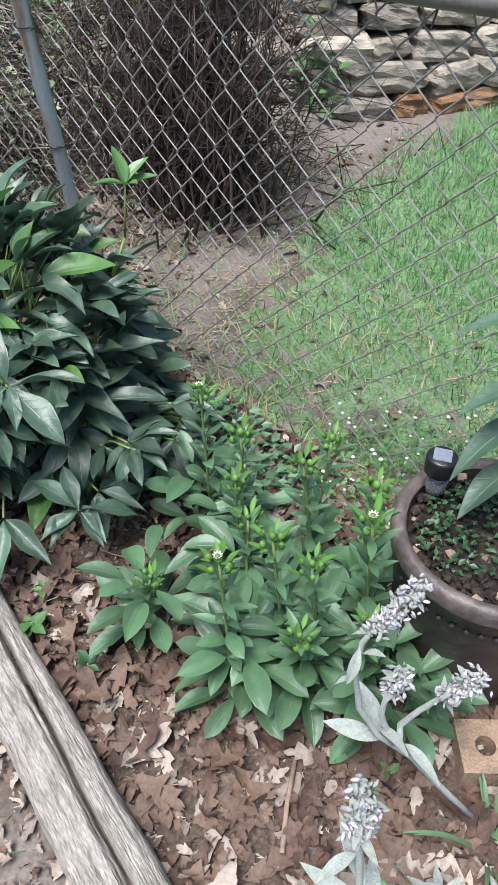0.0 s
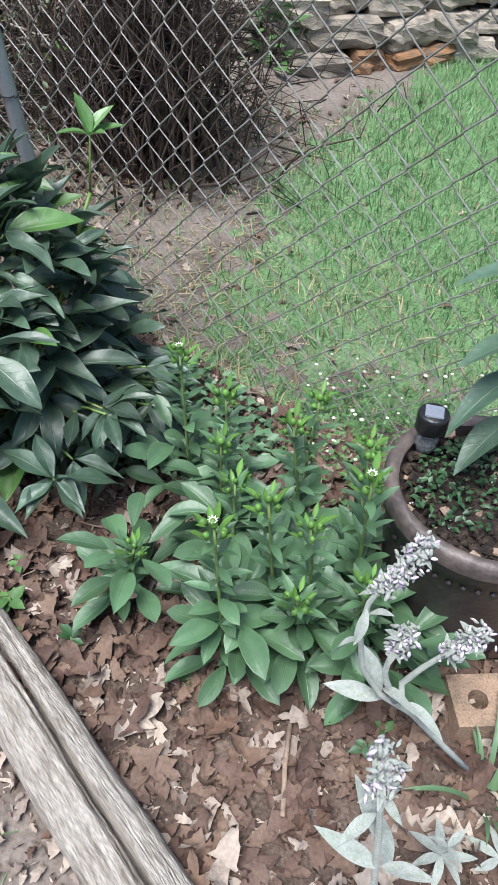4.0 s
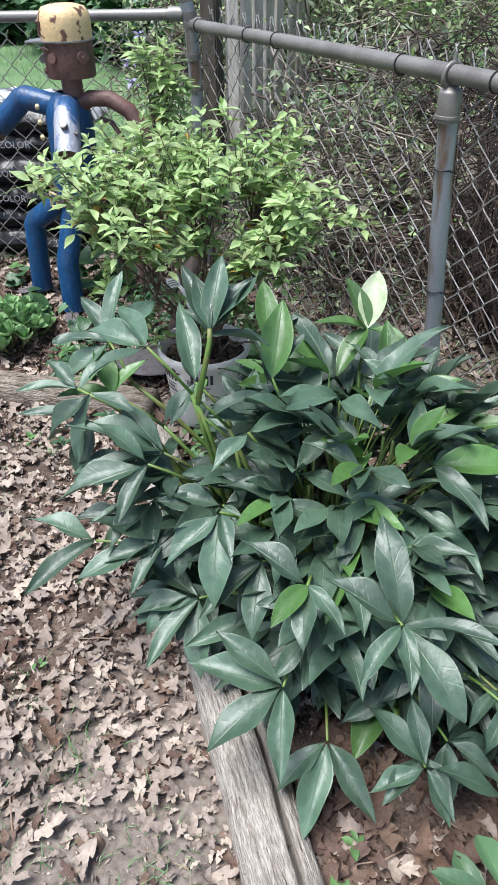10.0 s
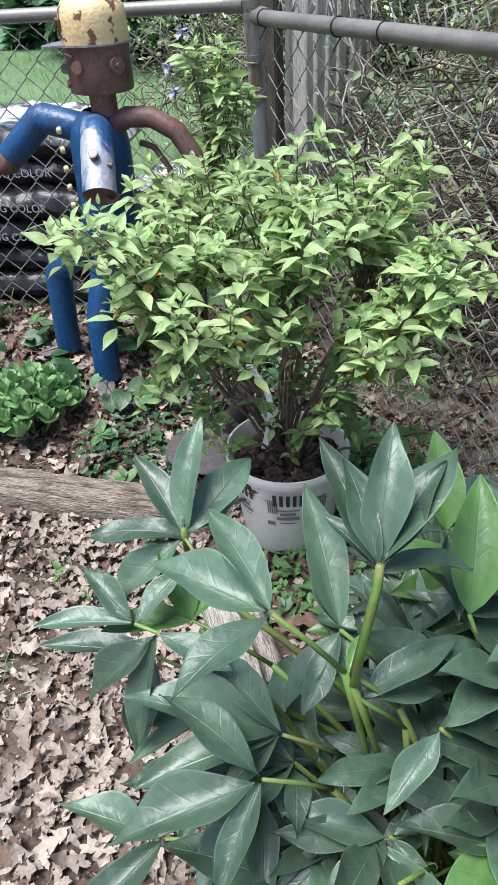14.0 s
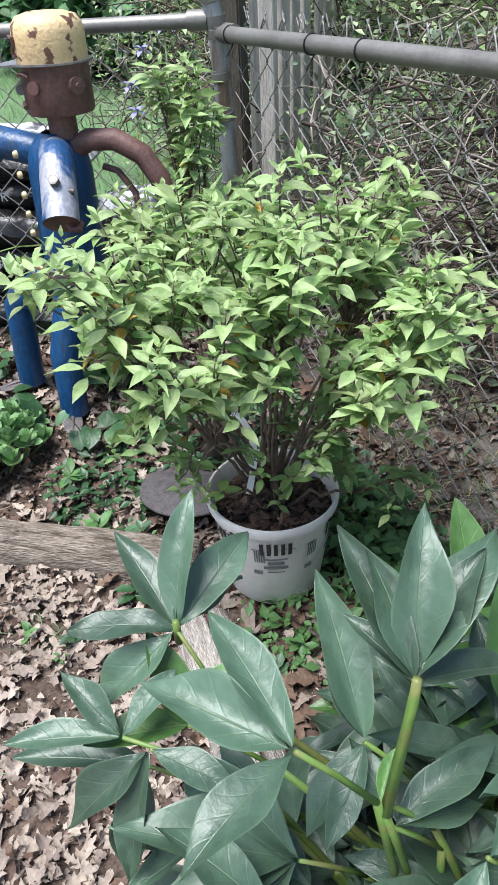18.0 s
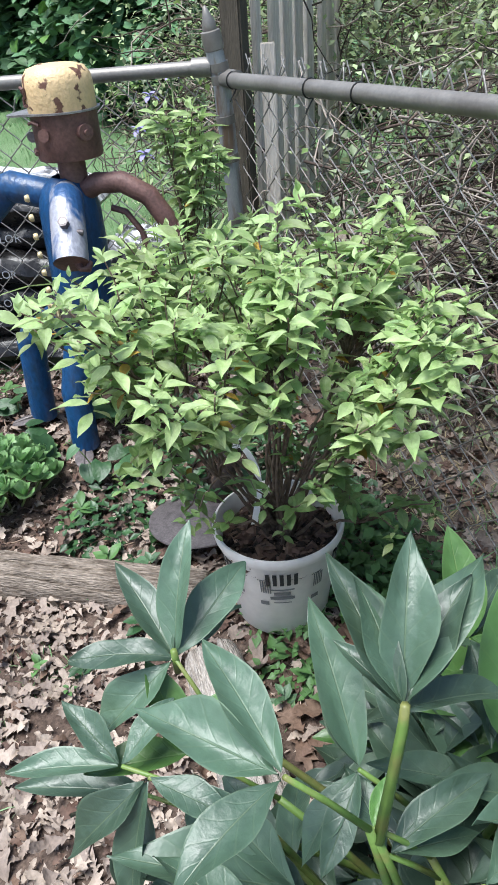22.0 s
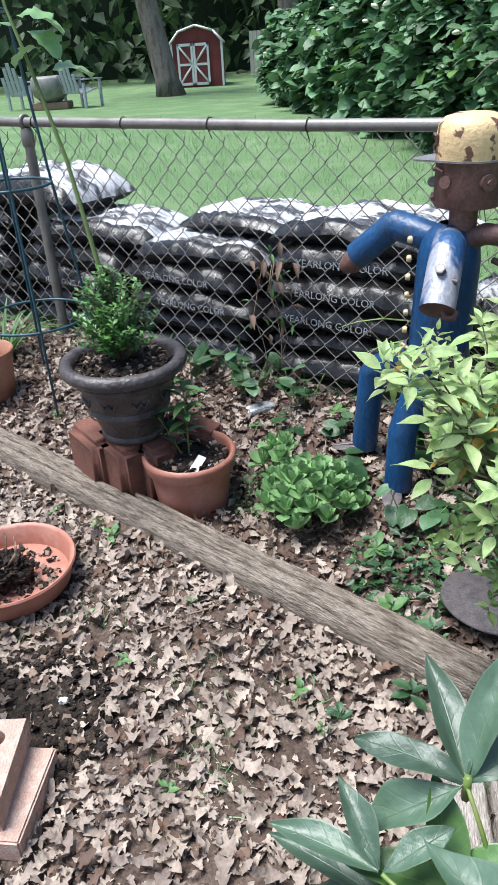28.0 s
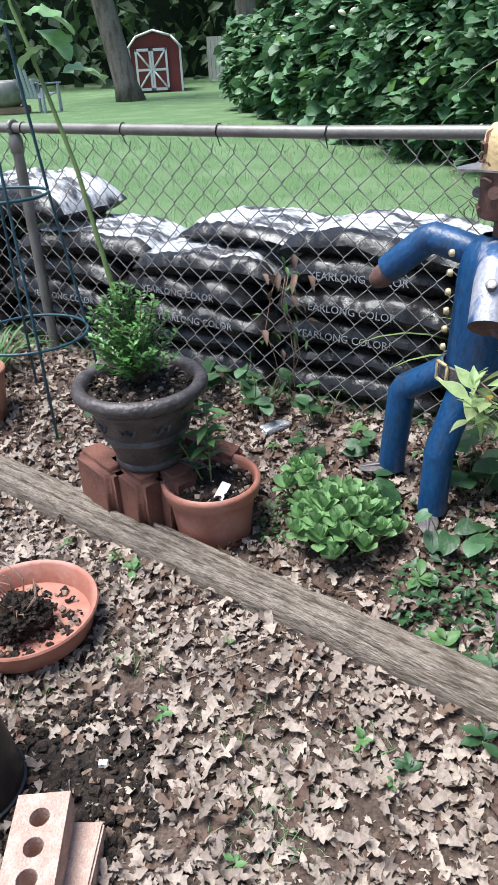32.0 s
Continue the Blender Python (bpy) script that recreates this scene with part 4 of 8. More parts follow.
def woods():
    """The wood edge that closes the yard: clumps of leaves on many trunks."""
    rg = np.random.default_rng(5)
    var = [leaf(0.34, 0.22, 2, fold=0.3, seed=s) for s in range(3)]
    ms = []
    for k in range(560):
        ang = rg.uniform(-1.35, 1.75)
        d = rg.uniform(29, 37)
        c = np.array((d * math.sin(ang) - 1, d * math.cos(ang), rg.uniform(0.2, 9.5) ** 1.0))
        for _ in range(26):
            q = c + rg.normal(0, 0.75, 3)
            ms.append((int(rg.integers(3)), m4(*q, rg.uniform(0, 6.3), rg.normal(-0.4, 0.6), rg.normal(0, 0.6), rg.uniform(1.2, 2.6))))
    tagged(new("wood_edge", stuff_mesh("wood_edge", var, ms, ["wood_leaf"])), "dense dark green trees closing the yard", "trees", kind="stuff")
    # Dark upright strips that paint the shade between the trees
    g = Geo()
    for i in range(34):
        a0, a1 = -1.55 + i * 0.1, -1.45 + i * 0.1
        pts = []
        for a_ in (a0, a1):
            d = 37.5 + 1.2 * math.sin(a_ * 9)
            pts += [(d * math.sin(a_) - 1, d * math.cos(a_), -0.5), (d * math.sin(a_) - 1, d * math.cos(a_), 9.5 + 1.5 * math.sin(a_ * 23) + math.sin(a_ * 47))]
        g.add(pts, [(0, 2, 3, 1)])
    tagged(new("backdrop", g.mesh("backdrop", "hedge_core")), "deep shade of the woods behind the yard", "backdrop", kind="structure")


woods()


# ---------------------------------------------------------------- pots
def pot(name, x, y, z, prof, material, label, soil_r, soil_z, segs=48, category="plant pot", group="", soil_label="dark potting soil", **kw):
    th = thing(name, x, y, z, label, category, group, **kw)
    part("body", lathe(prof, segs), material, th)
    if soil_r:
        rings = [(0.0, soil_z + 0.012), (soil_r * 0.3, soil_z + 0.014), (soil_r * 0.6, soil_z + 0.008), (soil_r * 0.85, soil_z + 0.002), (soil_r, soil_z - 0.004)]
        v, f = lathe(rings, 40)
        rg = np.random.default_rng(int(abs(x) * 1000))
        v[:, 2] += rg.normal(0, 0.004, len(v))
        part("soil", (v, f), "dark_soil", th, soil_label)
    return th


def crumbs(th, r, z, n, seed, mats=("dark_soil", "twig", "whiteplastic"), odds=(0.75, 0.17, 0.08), size=0.009, label="bark crumbs and perlite"):
    rg = np.random.default_rng(seed)
    base = np.array([(-1, -1, -.6), (1, -1, -.5), (1, 1, -.6), (-1, 1, -.5), (-.8, -.9, .6), (.9, -.7, .5), (.7, .9, .7), (-.9, .8, .5)])
    fc = [(0, 3, 2, 1), (4, 5, 6, 7), (0, 1, 5, 4), (1, 2, 6, 5), (2, 3, 7, 6), (3, 0, 4, 7)]
    ms, sl = [], []
    for _ in range(n):
        a, d = rg.uniform(0, 6.3), r * math.sqrt(rg.random())
        k = int(rg.choice(3, p=odds))
        ms.append((0, m4(d * math.cos(a), d * math.sin(a), z + rg.uniform(0, 0.012), rg.uniform(0, 6.3), rg.normal(0, 0.5), rg.normal(0, 0.5), size * rg.uniform(0.3, 1.0) * (0.35 if k == 2 else 1))))
        sl.append(k)
    ob = part("potting_mix", stuff_mesh("potting_mix", [(base * (1, 1, 0.45), fc)], ms, list(mats), sl, False), None, th, label)
    ob["kind"] = "stuff"


WP = (-0.385, -0.893)
white_pot = pot("nursery_pot", WP[0], WP[1], 0.03, [(0.0, 0.0), (0.098, 0.0), (0.102, 0.006), (0.128, 0.215), (0.1295, 0.222), (0.1365, 0.224), (0.138, 0.232), (0.138, 0.240), (0.1355, 0.245), (0.1315, 0.245), (0.129, 0.24), (0.12, 0.17), (0.10, 0.16)],
                "whitepot", "white plastic nursery pot printed with black lettering", 0.1245, 0.19)
crumbs(white_pot, 0.118, 0.195, 420, 3, mats=("dark_soil", "litter_brown", "twig"), odds=(0.3, 0.5, 0.2), size=0.016, label="brown bark mulch")


def text_on(th, words, size, radius, z, angle, material, tilt=0.0, space=1.0, label=""):
    """Lettering bent round a pot of the given radius; angle in degrees from local +x."""
    cu = bpy.data.curves.new("lettering", "FONT")
    cu.body, cu.size, cu.align_x, cu.resolution_u = words, size, "CENTER", 3
    cu.space_character = space
    tmp = new("lettering", cu)
    me = bpy.data.meshes.new_from_object(tmp.evaluated_get(bpy.context.evaluated_depsgraph_get()))
    bpy.data.objects.remove(tmp)
    for w in me.vertices:
        a = radians(angle) + w.co.x / radius
        rr_ = radius + tilt * w.co.y
        w.co = Vector((rr_ * math.cos(a), rr_ * math.sin(a), z + w.co.y))
    me.materials.clear()
    return part("lettering", me, material, th, label)


def bar_on(th, w, h, radius, z, angle, material, name="print_bar"):
    g = Geo()
    k = 5
    v = []
    for i in range(k):
        a = radians(angle) + (i / (k - 1) - 0.5) * w / radius
        for dz in (-h / 2, h / 2):
            r = radius + 0.122 * dz
            v.append((r * math.cos(a), r * math.sin(a), z + dz))
    part(name, (v, [(2 * i, 2 * i + 2, 2 * i + 3, 2 * i + 1) for i in range(k - 1)]), material, th)


for ang in (-118, -48, 30, 100, 190):
    for i, (w, h, z) in enumerate(((0.012, 0.034, 0.19), (0.05, 0.004, 0.158), (0.034, 0.009, 0.146), (0.05, 0.009, 0.132), (0.036, 0.003, 0.118))):
        if i:
            bar_on(white_pot, w, h, 0.1042 + 0.12 * z, z, ang, "greyink")
    for k in (-2, -1, 0, 1, 2):
        bar_on(white_pot, 0.008, 0.034, 0.1042 + 0.12 * 0.19, 0.188, ang + k * 6.5, "ink")
    bar_on(white_pot, 0.022, 0.0025, 0.1042 + 0.12 * 0.185, 0.185, ang + 34, "greyink")
    for k in range(5):
        bar_on(white_pot, 0.003, 0.036, 0.1042 + 0.12 * 0.165, 0.165, ang + 32 + k * 2.2, "greyink")
    bar_on(white_pot, 0.018, 0.012, 0.1042 + 0.12 * 0.115, 0.115, ang + 34, "greyink")

terra = pot("terracotta_pot", -1.2, -0.005, 0.035, [(0.0, -0.035), (0.102, -0.035), (0.105, -0.032), (0.107, -0.022), (0.1235, 0.112), (0.124, 0.116), (0.134, 0.118), (0.1365, 0.121), (0.142, 0.148), (0.1425, 0.154), (0.139, 0.161), (0.133, 0.164), (0.127, 0.16), (0.124, 0.15), (0.118, 0.10)],
            "terracotta", "terracotta plastic pot holding a small leafy plant", 0.12, 0.128, group="terracotta pots")
crumbs(terra, 0.112, 0.134, 260, 5)
part("plant_label", box(0.028, 0.055, 0.002, 0.0008), "whiteplastic", terra, "blank white plastic plant tag", m=pose(0.03, -0.062, 0.15, 28, 8, -30))
pale = pot("terracotta_pot", -2.085, 0.80, 0.035, [(0.0, 0.0), (0.085, 0.0), (0.09, 0.006), (0.112, 0.185), (0.118, 0.187), (0.119, 0.2), (0.115, 0.204), (0.111, 0.2), (0.105, 0.13), (0.0, 0.12)],
           "paleterra", "faded pinkish terracotta-coloured plastic pot", 0, 0, group="terracotta pots")

# The bronze urn on its clay blocks
UX, UY = -1.375, 0.085
urn = pot("garden_urn", UX, UY, 0.222, [(0.0, 0.0), (0.092, 0.0), (0.096, 0.006), (0.096, 0.016), (0.090, 0.022), (0.094, 0.03), (0.112, 0.085), (0.118, 0.092), (0.124, 0.096), (0.124, 0.106), (0.120, 0.112), (0.124, 0.118), (0.142, 0.178), (0.144, 0.186), (0.152, 0.190), (0.154, 0.197), (0.150, 0.203), (0.160, 0.21),
              (0.176, 0.215), (0.185, 0.224), (0.188, 0.236), (0.184, 0.248), (0.174, 0.255), (0.160, 0.254), (0.150, 0.246), (0.146, 0.23), (0.14, 0.20)],
          "urn", "bronze-coloured resin urn standing on clay blocks", 0.147, 0.226, segs=64)
crumbs(urn, 0.138, 0.232, 420, 7, odds=(0.72, 0.16, 0.12))
for k in range(9):
    a = radians(k * 40 + 15)
    q = [(0.134 * math.cos(a + da), 0.134 * math.sin(a + da), 0.145 + dz) for da, dz in ((-0.2, 0.012), (-0.1, -0.008), (0, 0.006), (0.1, -0.008), (0.2, 0.012))]
    part("swag", tube(q, [0.004, 0.007, 0.009, 0.007, 0.004], 6), "urn", urn, "moulded swag")


def clay_block(x, y, rz, label, tilt=0.0):
    """A smooth clay kerb block with a broadly rounded top."""
    th = thing("clay_block", x, y, 0.03, label, "clay block", "clay blocks under the urn", rz=rz, rx=tilt)
    bm = box(0.104, 0.20, 0.205, 0.022, (0, 0, 0.088), 4)
    for f_ in bm.faces:
        f_.smooth = f_.calc_area() < 0.004
    part("block", bm, "block", th)
    return th


clay_block(-1.512, 0.118, 37, "reddish clay block with a rounded top")
clay_block(-1.418, 0.052, 37, "reddish clay block with a worn face")
clay_block(-1.327, -0.012 + 0.06, 37, "reddish clay block behind the terracotta pot")
clay_block(-1.225, 0.175, 62, "reddish clay block lying askew", 12)

def clod(r, seed, name):
    """A crumbly lump of soil and roots."""
    bm = bmesh.new()
    bmesh.ops.create_icosphere(bm, subdivisions=5, radius=1.0)
    for w in bm.verts:
        c = w.co.copy()
        k = 1 + 0.35 * noise.noise(c * 1.6 + Vector((seed, 0, 0))) + 0.30 * noise.noise(c * 4.5 + Vector((0, seed, 0))) + 0.22 * noise.noise(c * 11) + 0.10 * noise.noise(c * 23)
        w.co = Vector((c.x * 1.1, c.y, c.z * 0.75)) * (r * k)
    me = bpy.data.meshes.new(name)
    bm.to_mesh(me)
    bm.free()
    return me


# Wide saucer with a lifted root ball in it
SX, SY = -1.665, -0.365
saucer = pot("plant_saucer", SX, SY, 0.012, [(0.0, 0.006), (0.148, 0.006), (0.155, 0.012), (0.168, 0.066), (0.174, 0.068), (0.177, 0.073), (0.174, 0.078), (0.168, 0.076), (0.162, 0.07), (0.15, 0.02), (0.0, 0.016)],
             "terracotta", "wide terracotta plastic saucer holding a dry root ball", 0, 0, category="saucer")
crumbs(saucer, 0.13, 0.018, 220, 9, odds=(0.6, 0.38, 0.02), size=0.01, label="spilt soil and bark")
rb = clod(0.058, 7, "root_ball")
root = part("root_ball", rb, "dark_soil", None, m=pose(SX - 0.01, SY - 0.02, 0.072, 10, 0, 30))
tagged(root, "dark lump of roots and soil with dry stalks", "root ball")
rg_ = np.random.default_rng(2)
for k in range(16):
    a = rg_.uniform(0, 6.3)
    q = [(0.02 * math.cos(a), 0.02 * math.sin(a), 0.03), (0.05 * math.cos(a + 0.3), 0.05 * math.sin(a + 0.3), 0.06 + 0.04 * rg_.random()), (0.08 * math.cos(a + 0.7) - 0.03, 0.08 * math.sin(a + 0.7) + 0.02, 0.05 + 0.1 * rg_.random())]
    part("dry_stalk", tube(q, [0.003, 0.002, 0.001], 5), "twig", root)

# Dark glazed pot by the side fence
BX, BY = -0.233, -2.897
PS = 0.668                   # its radii against the profile below
big = pot("glazed_pot", BX, BY, 0.0, [(0.0, 0.0), (0.150 * PS, 0.0), (0.17 * PS, 0.01), (0.19 * PS, 0.06), (0.215 * PS, 0.17), (0.232 * PS, 0.29), (0.236 * PS, 0.312), (0.246 * PS, 0.318), (0.248 * PS, 0.336), (0.252 * PS, 0.345), (0.254 * PS, 0.362), (0.250 * PS, 0.370), (0.240 * PS, 0.374), (0.228 * PS, 0.372), (0.220 * PS, 0.364), (0.218 * PS, 0.33)],
          "darkpot", "large dark brown glazed pot with a worn rim", 0.146, 0.340, segs=64)
part("rim", lathe([(0.2545 * PS, 0.345), (0.2565 * PS, 0.362), (0.252 * PS, 0.3725), (0.240 * PS, 0.3775), (0.227 * PS, 0.3755), (0.2185 * PS, 0.366)], 64), "rimclay", big, "worn brownish rim")
for k in range(44):
    a = 2 * math.pi * k / 44
    part("bead", mesh_bead if k else (mesh_bead := mesh_of("bead", *lathe([(0.0, 0.007), (0.006, 0.004), (0.008, 0), (0.006, -0.004), (0, -0.007)], 8))), "darkpot", big, m=pose(0.235 * PS * math.cos(a), 0.235 * PS * math.sin(a), 0.300) @ Matrix.Scale(0.7, 4))
crumbs(big, 0.140, 0.346, 420, 13, odds=(0.8, 0.14, 0.06))
for k, (x0, y0, x1, y1) in enumerate(((-0.03, -0.055, 0.06, -0.09), (0.0, -0.02, 0.1, -0.05), (-0.03, -0.10, 0.03, -0.12))):
    part("stick", tube([(x0, y0, 0.355), ((x0 + x1) / 2, (y0 + y1) / 2 + 0.01, 0.366), (x1, y1, 0.36)], [0.006, 0.007, 0.005], 7), "twig", big, "cut woody stem")


def cored_brick(name, x, y, z, rz, material, label, holes=3, rx=0.0):
    """A brick with round cores, as one closed body."""
    bm = bmesh.new()
    L, W, H, n = 0.194, 0.092, 0.057, 16
    cents = [(-0.052 + 0.052 * i, 0.0) for i in range(holes)]
    edges = []
    outer = [bm.verts.new(c) for c in ((-L / 2, -W / 2, H / 2), (L / 2, -W / 2, H / 2), (L / 2, W / 2, H / 2), (-L / 2, W / 2, H / 2))]
    edges += [bm.edges.new((outer[i], outer[(i + 1) % 4])) for i in range(4)]
    for cx, cy in cents:
        ring = [bm.verts.new((cx + 0.0175 * math.cos(2 * math.pi * i / n), cy + 0.0175 * math.sin(2 * math.pi * i / n), H / 2)) for i in range(n)]
        edges += [bm.edges.new((ring[i], ring[(i + 1) % n])) for i in range(n)]
    bmesh.ops.triangle_fill(bm, use_beauty=True, edges=edges)
    ret = bmesh.ops.extrude_face_region(bm, geom=bm.faces[:])
    for w in ret["geom"]:
        if isinstance(w, bmesh.types.BMVert):
            w.co.z -= H
    bmesh.ops.recalc_face_normals(bm, faces=bm.faces[:])
    me = bpy.data.meshes.new(name)
    bm.to_mesh(me)
    bm.free()
    me.materials.append(M[material])
    ob = tagged(new(name, me), label, "brick", "loose bricks")
    ob.matrix_basis = pose(x, y, z, rx, 0, rz)
    return ob


cored_brick("brick", -1.513, -0.985, 0.083, 90, "brickpink", "pale pink cored brick lying on another brick")
lower = tagged(part("brick", box(0.194, 0.092, 0.057, 0.004), "brickpink", None, m=pose(-1.468, -1.005, 0.026, 0, 0, 84)), "pale pink brick lying flat on the ground", "brick", "loose bricks")
cored_brick("brick", -0.352, -3.075, 0.032, -48, "bricktan", "tan cored brick beside the glazed pot", 2)

black = pot("nursery_pot", -1.69, -0.80, 0.0, [(0.0, 0.25), (0.078, 0.25), (0.082, 0.245), (0.104, 0.034), (0.109, 0.032), (0.111, 0.014), (0.114, 0.012), (0.116, 0.0), (0.11, 0.0)], "blackplastic", "upturned black plastic nursery pot", 0, 0)

# Steel disc with a pipe stub, lying behind the white pot
disc = thing("steel_disc", -0.435, -0.56, 0.07, "dull grey steel plough disc lying on the soil", "disc", rx=-5, ry=3)
part("pipe", tube([(0.075, 0.045, 0.0), (0.12, 0.03, 0.14), (0.18, 0.025, 0.33)], 0.027, 14), "rustpipe", disc, "dark rusty pipe stub")
part("disc", lathe([(0.0, 0.012), (0.03, 0.012), (0.09, 0.006), (0.13, -0.002), (0.131, -0.006), (0.09, 0.0), (0.0, 0.004)], 40), "belt", disc)


# ---------------------------------------------------------------- solar lamp
def solar(x, y, z):
    th = thing("solar_lamp", x, y, z, "small black solar stake lamp with a clear lens", "solar lamp")
    part("lens", lathe([(0.0, -0.004), (0.013, -0.004), (0.0165, 0.0), (0.0185, 0.012), (0.0178, 0.016), (0.019, 0.03), (0.0182, 0.034), (0.019, 0.046), (0.0, 0.046)], 20, 0.03), "clear", th, "clear ribbed plastic lens")
    part("head", lathe([(0.0, 0.043), (0.024, 0.043), (0.0255, 0.045), (0.0265, 0.074), (0.0255, 0.0775), (0.023, 0.0795), (0.0, 0.080)], 32), "blackplastic", th)
    part("panel", box(0.030, 0.030, 0.003, 0.001, (0, 0, 0.0805)), "panel", th, "square solar cell", m=pose(0, 0, 0, rz=25))
    part("stake", tube([(0, 0, -0.12), (0, 0, 0.01)], [0.003, 0.008], 8), "blackplastic", th)


solar(-0.215, -2.768, 0.362)


# ---------------------------------------------------------------- painted steel figure
def figure():
    """A welded pipe figure: one mesh, plain shapes. Local x runs to its front, y towards the yard."""
    g = Geo()
    B, W, R, Y, G, K, S = range(7)

    def pipe(pts, r, slot, sides=24):
        g.add(*tube(pts, r, sides), slot=slot)

    # torso, with domed shoulders
    g.add(*lathe([(0.0, 0.462), (0.078, 0.462), (0.079, 0.47), (0.077, 0.62), (0.0755, 0.72), (0.070, 0.752), (0.058, 0.778), (0.045, 0.792), (0.03, 0.803)], 32), m=np.array(pose(0.028, 0, 0, 0, -1.2)), slot=B)
    pipe([(-0.012, 0, 0.79), (-0.012, 0, 0.865)], 0.033, R)
    g.add(*lathe([(0.0, 0.845), (0.074, 0.845), (0.0765, 0.849), (0.0765, 0.955), (0.0, 0.956)], 32), m=np.array(pose(-0.016, 0, 0)), slot=R)
    g.add(*lathe([(0.0765, 0.945), (0.0785, 0.95), (0.0785, 1.0), (0.076, 1.018), (0.064, 1.034), (0.04, 1.041), (0.0, 1.043)], 32), m=np.array(pose(-0.016, 0, 0)), slot=Y)
    # brim: a flat plate reaching forward
    br = [(-0.016 + (0.086 + 0.045 * max(0, math.cos(t)) ** 2) * math.cos(t), 0.086 * math.sin(t)) for t in np.linspace(0, 2 * math.pi, 40, endpoint=False)]
    v = [(x, y, 0.946 - 0.10 * max(0, x - 0.06)) for x, y in br] + [(x, y, 0.95 - 0.10 * max(0, x - 0.06)) for x, y in br]
    g.add(v, [tuple(range(40))[::-1], tuple(range(40, 80))] + [(i, (i + 1) % 40, (i + 1) % 40 + 40, i + 40) for i in range(40)], slot=S)
    # the round plates of the head
    pipe([(-0.060, 0.050, 0.905), (-0.074, 0.068, 0.905)], 0.0175, R)
    pipe([(-0.074, 0.068, 0.905), (-0.078, 0.073, 0.905)], 0.006, R, 10)
    pipe([(0.018, 0.062, 0.905), (0.022, 0.076, 0.905)], 0.0135, R)
    # small welded bits on the hat and head
    pipe([(0.03, 0.0655, 0.926), (0.044, 0.0625, 0.933), (0.054, 0.054, 0.929)], 0.0038, R, 8)
    pipe([(0.059, 0.02, 0.869), (0.052, 0.044, 0.863)], 0.0055, R, 8)
    pipe([(0.061, 0.012, 0.896), (0.061, 0.024, 0.897)], 0.012, K, 10)
    pipe([(0.058, 0.022, 0.984), (0.062, 0.03, 1.0), (0.052, 0.046, 0.998), (0.052, 0.044, 0.982), (0.059, 0.03, 0.978)], 0.0042, R, 8)
    pipe([(0.06, 0.026, 0.976), (0.06, 0.028, 0.962), (0.052, 0.044, 0.965)], 0.0042, R, 8)
    # far arm, out to the front
    pipe([(0.05, -0.03, 0.752), (0.165, -0.055, 0.778), (0.17, -0.056, 0.775), (0.272, -0.075, 0.685)], 0.037, B)
    pipe([(0.268, -0.075, 0.685), (0.29, -0.077, 0.662), (0.312, -0.078, 0.648)], [0.03, 0.03, 0.018], R)
    # near arm: an upright cut pipe held in front of the chest
    g.add(*tube([(0.006, 0.03, 0.775), (0.002, 0.062, 0.766), (0.0, 0.086, 0.750), (-0.006, 0.176, 0.645)], [0.026, 0.039, 0.041, 0.041], 28, False), slot=W)
    g.add(*tube([(-0.006, 0.1766, 0.6444), (-0.0055, 0.168, 0.6526), (-0.003, 0.134, 0.685)], [0.0385, 0.038, 0.038], 28), slot=R)
    g.add(*lathe([(0.0385, 0.0), (0.0412, 0.0005)], 28), m=np.array(look((-0.006, 0.176, 0.645), (-0.012, 0.276, 0.549))), slot=R)
    pipe([(-0.004, 0.139, 0.712), (-0.004, 0.168, 0.740)], 0.0125, K, 6)
    pipe([(-0.004, 0.1682, 0.7402), (-0.004, 0.1684, 0.7404)], 0.0078, S, 12)
    pipe([(-0.008, 0.154, 0.712), (-0.042, 0.154, 0.707)], 0.007, K, 10)
    pipe([(-0.013, 0.159, 0.647), (-0.028, 0.179, 0.632), (-0.042, 0.174, 0.627), (-0.044, 0.159, 0.639)], 0.009, R, 12)
    # steel half hoop behind the back
    pipe([(-0.01, 0.01, 0.755), (-0.07, 0.02, 0.785), (-0.13, 0.03, 0.785), (-0.19, 0.035, 0.75), (-0.225, 0.04, 0.695), (-0.24, 0.04, 0.63)], 0.025, R)
    pipe([(-0.09, 0.0, 0.72), (-0.125, 0.01, 0.71), (-0.16, 0.02, 0.66), (-0.175, 0.02, 0.5), (-0.17, 0.02, 0.05)], 0.008, R, 10)
    # belt and buckle
    g.add(*lathe([(0.0785, 0.455), (0.084, 0.457), (0.084, 0.492), (0.0785, 0.494)], 32), m=np.array(pose(0.0235, 0, 0)), slot=K)
    for y0, y1, z0, z1 in ((0.0, 0.052, 0.492, 0.5), (0.0, 0.052, 0.446, 0.454), (0.0, 0.009, 0.446, 0.5), (0.043, 0.052, 0.446, 0.5)):
        g.add(*geo_of(box(0.008, y1 - y0, z1 - z0, 0.002, (0.0, (y0 + y1) / 2 - 0.026, (z0 + z1) / 2), 1)), m=np.array(pose(0.096, 0.050, 0, 0, 0, 42)), slot=G)
    # legs: a far one stepping to the front, a near one bent down
    pipe([(0.05, -0.03, 0.478), (0.205, -0.05, 0.372), (0.210, -0.0505, 0.362), (0.228, -0.055, 0.112)], 0.0375, B)
    pipe([(0.03, 0.03, 0.475), (0.078, 0.080, 0.268), (0.079, 0.081, 0.260), (0.082, 0.086, 0.085)], 0.0385, B)
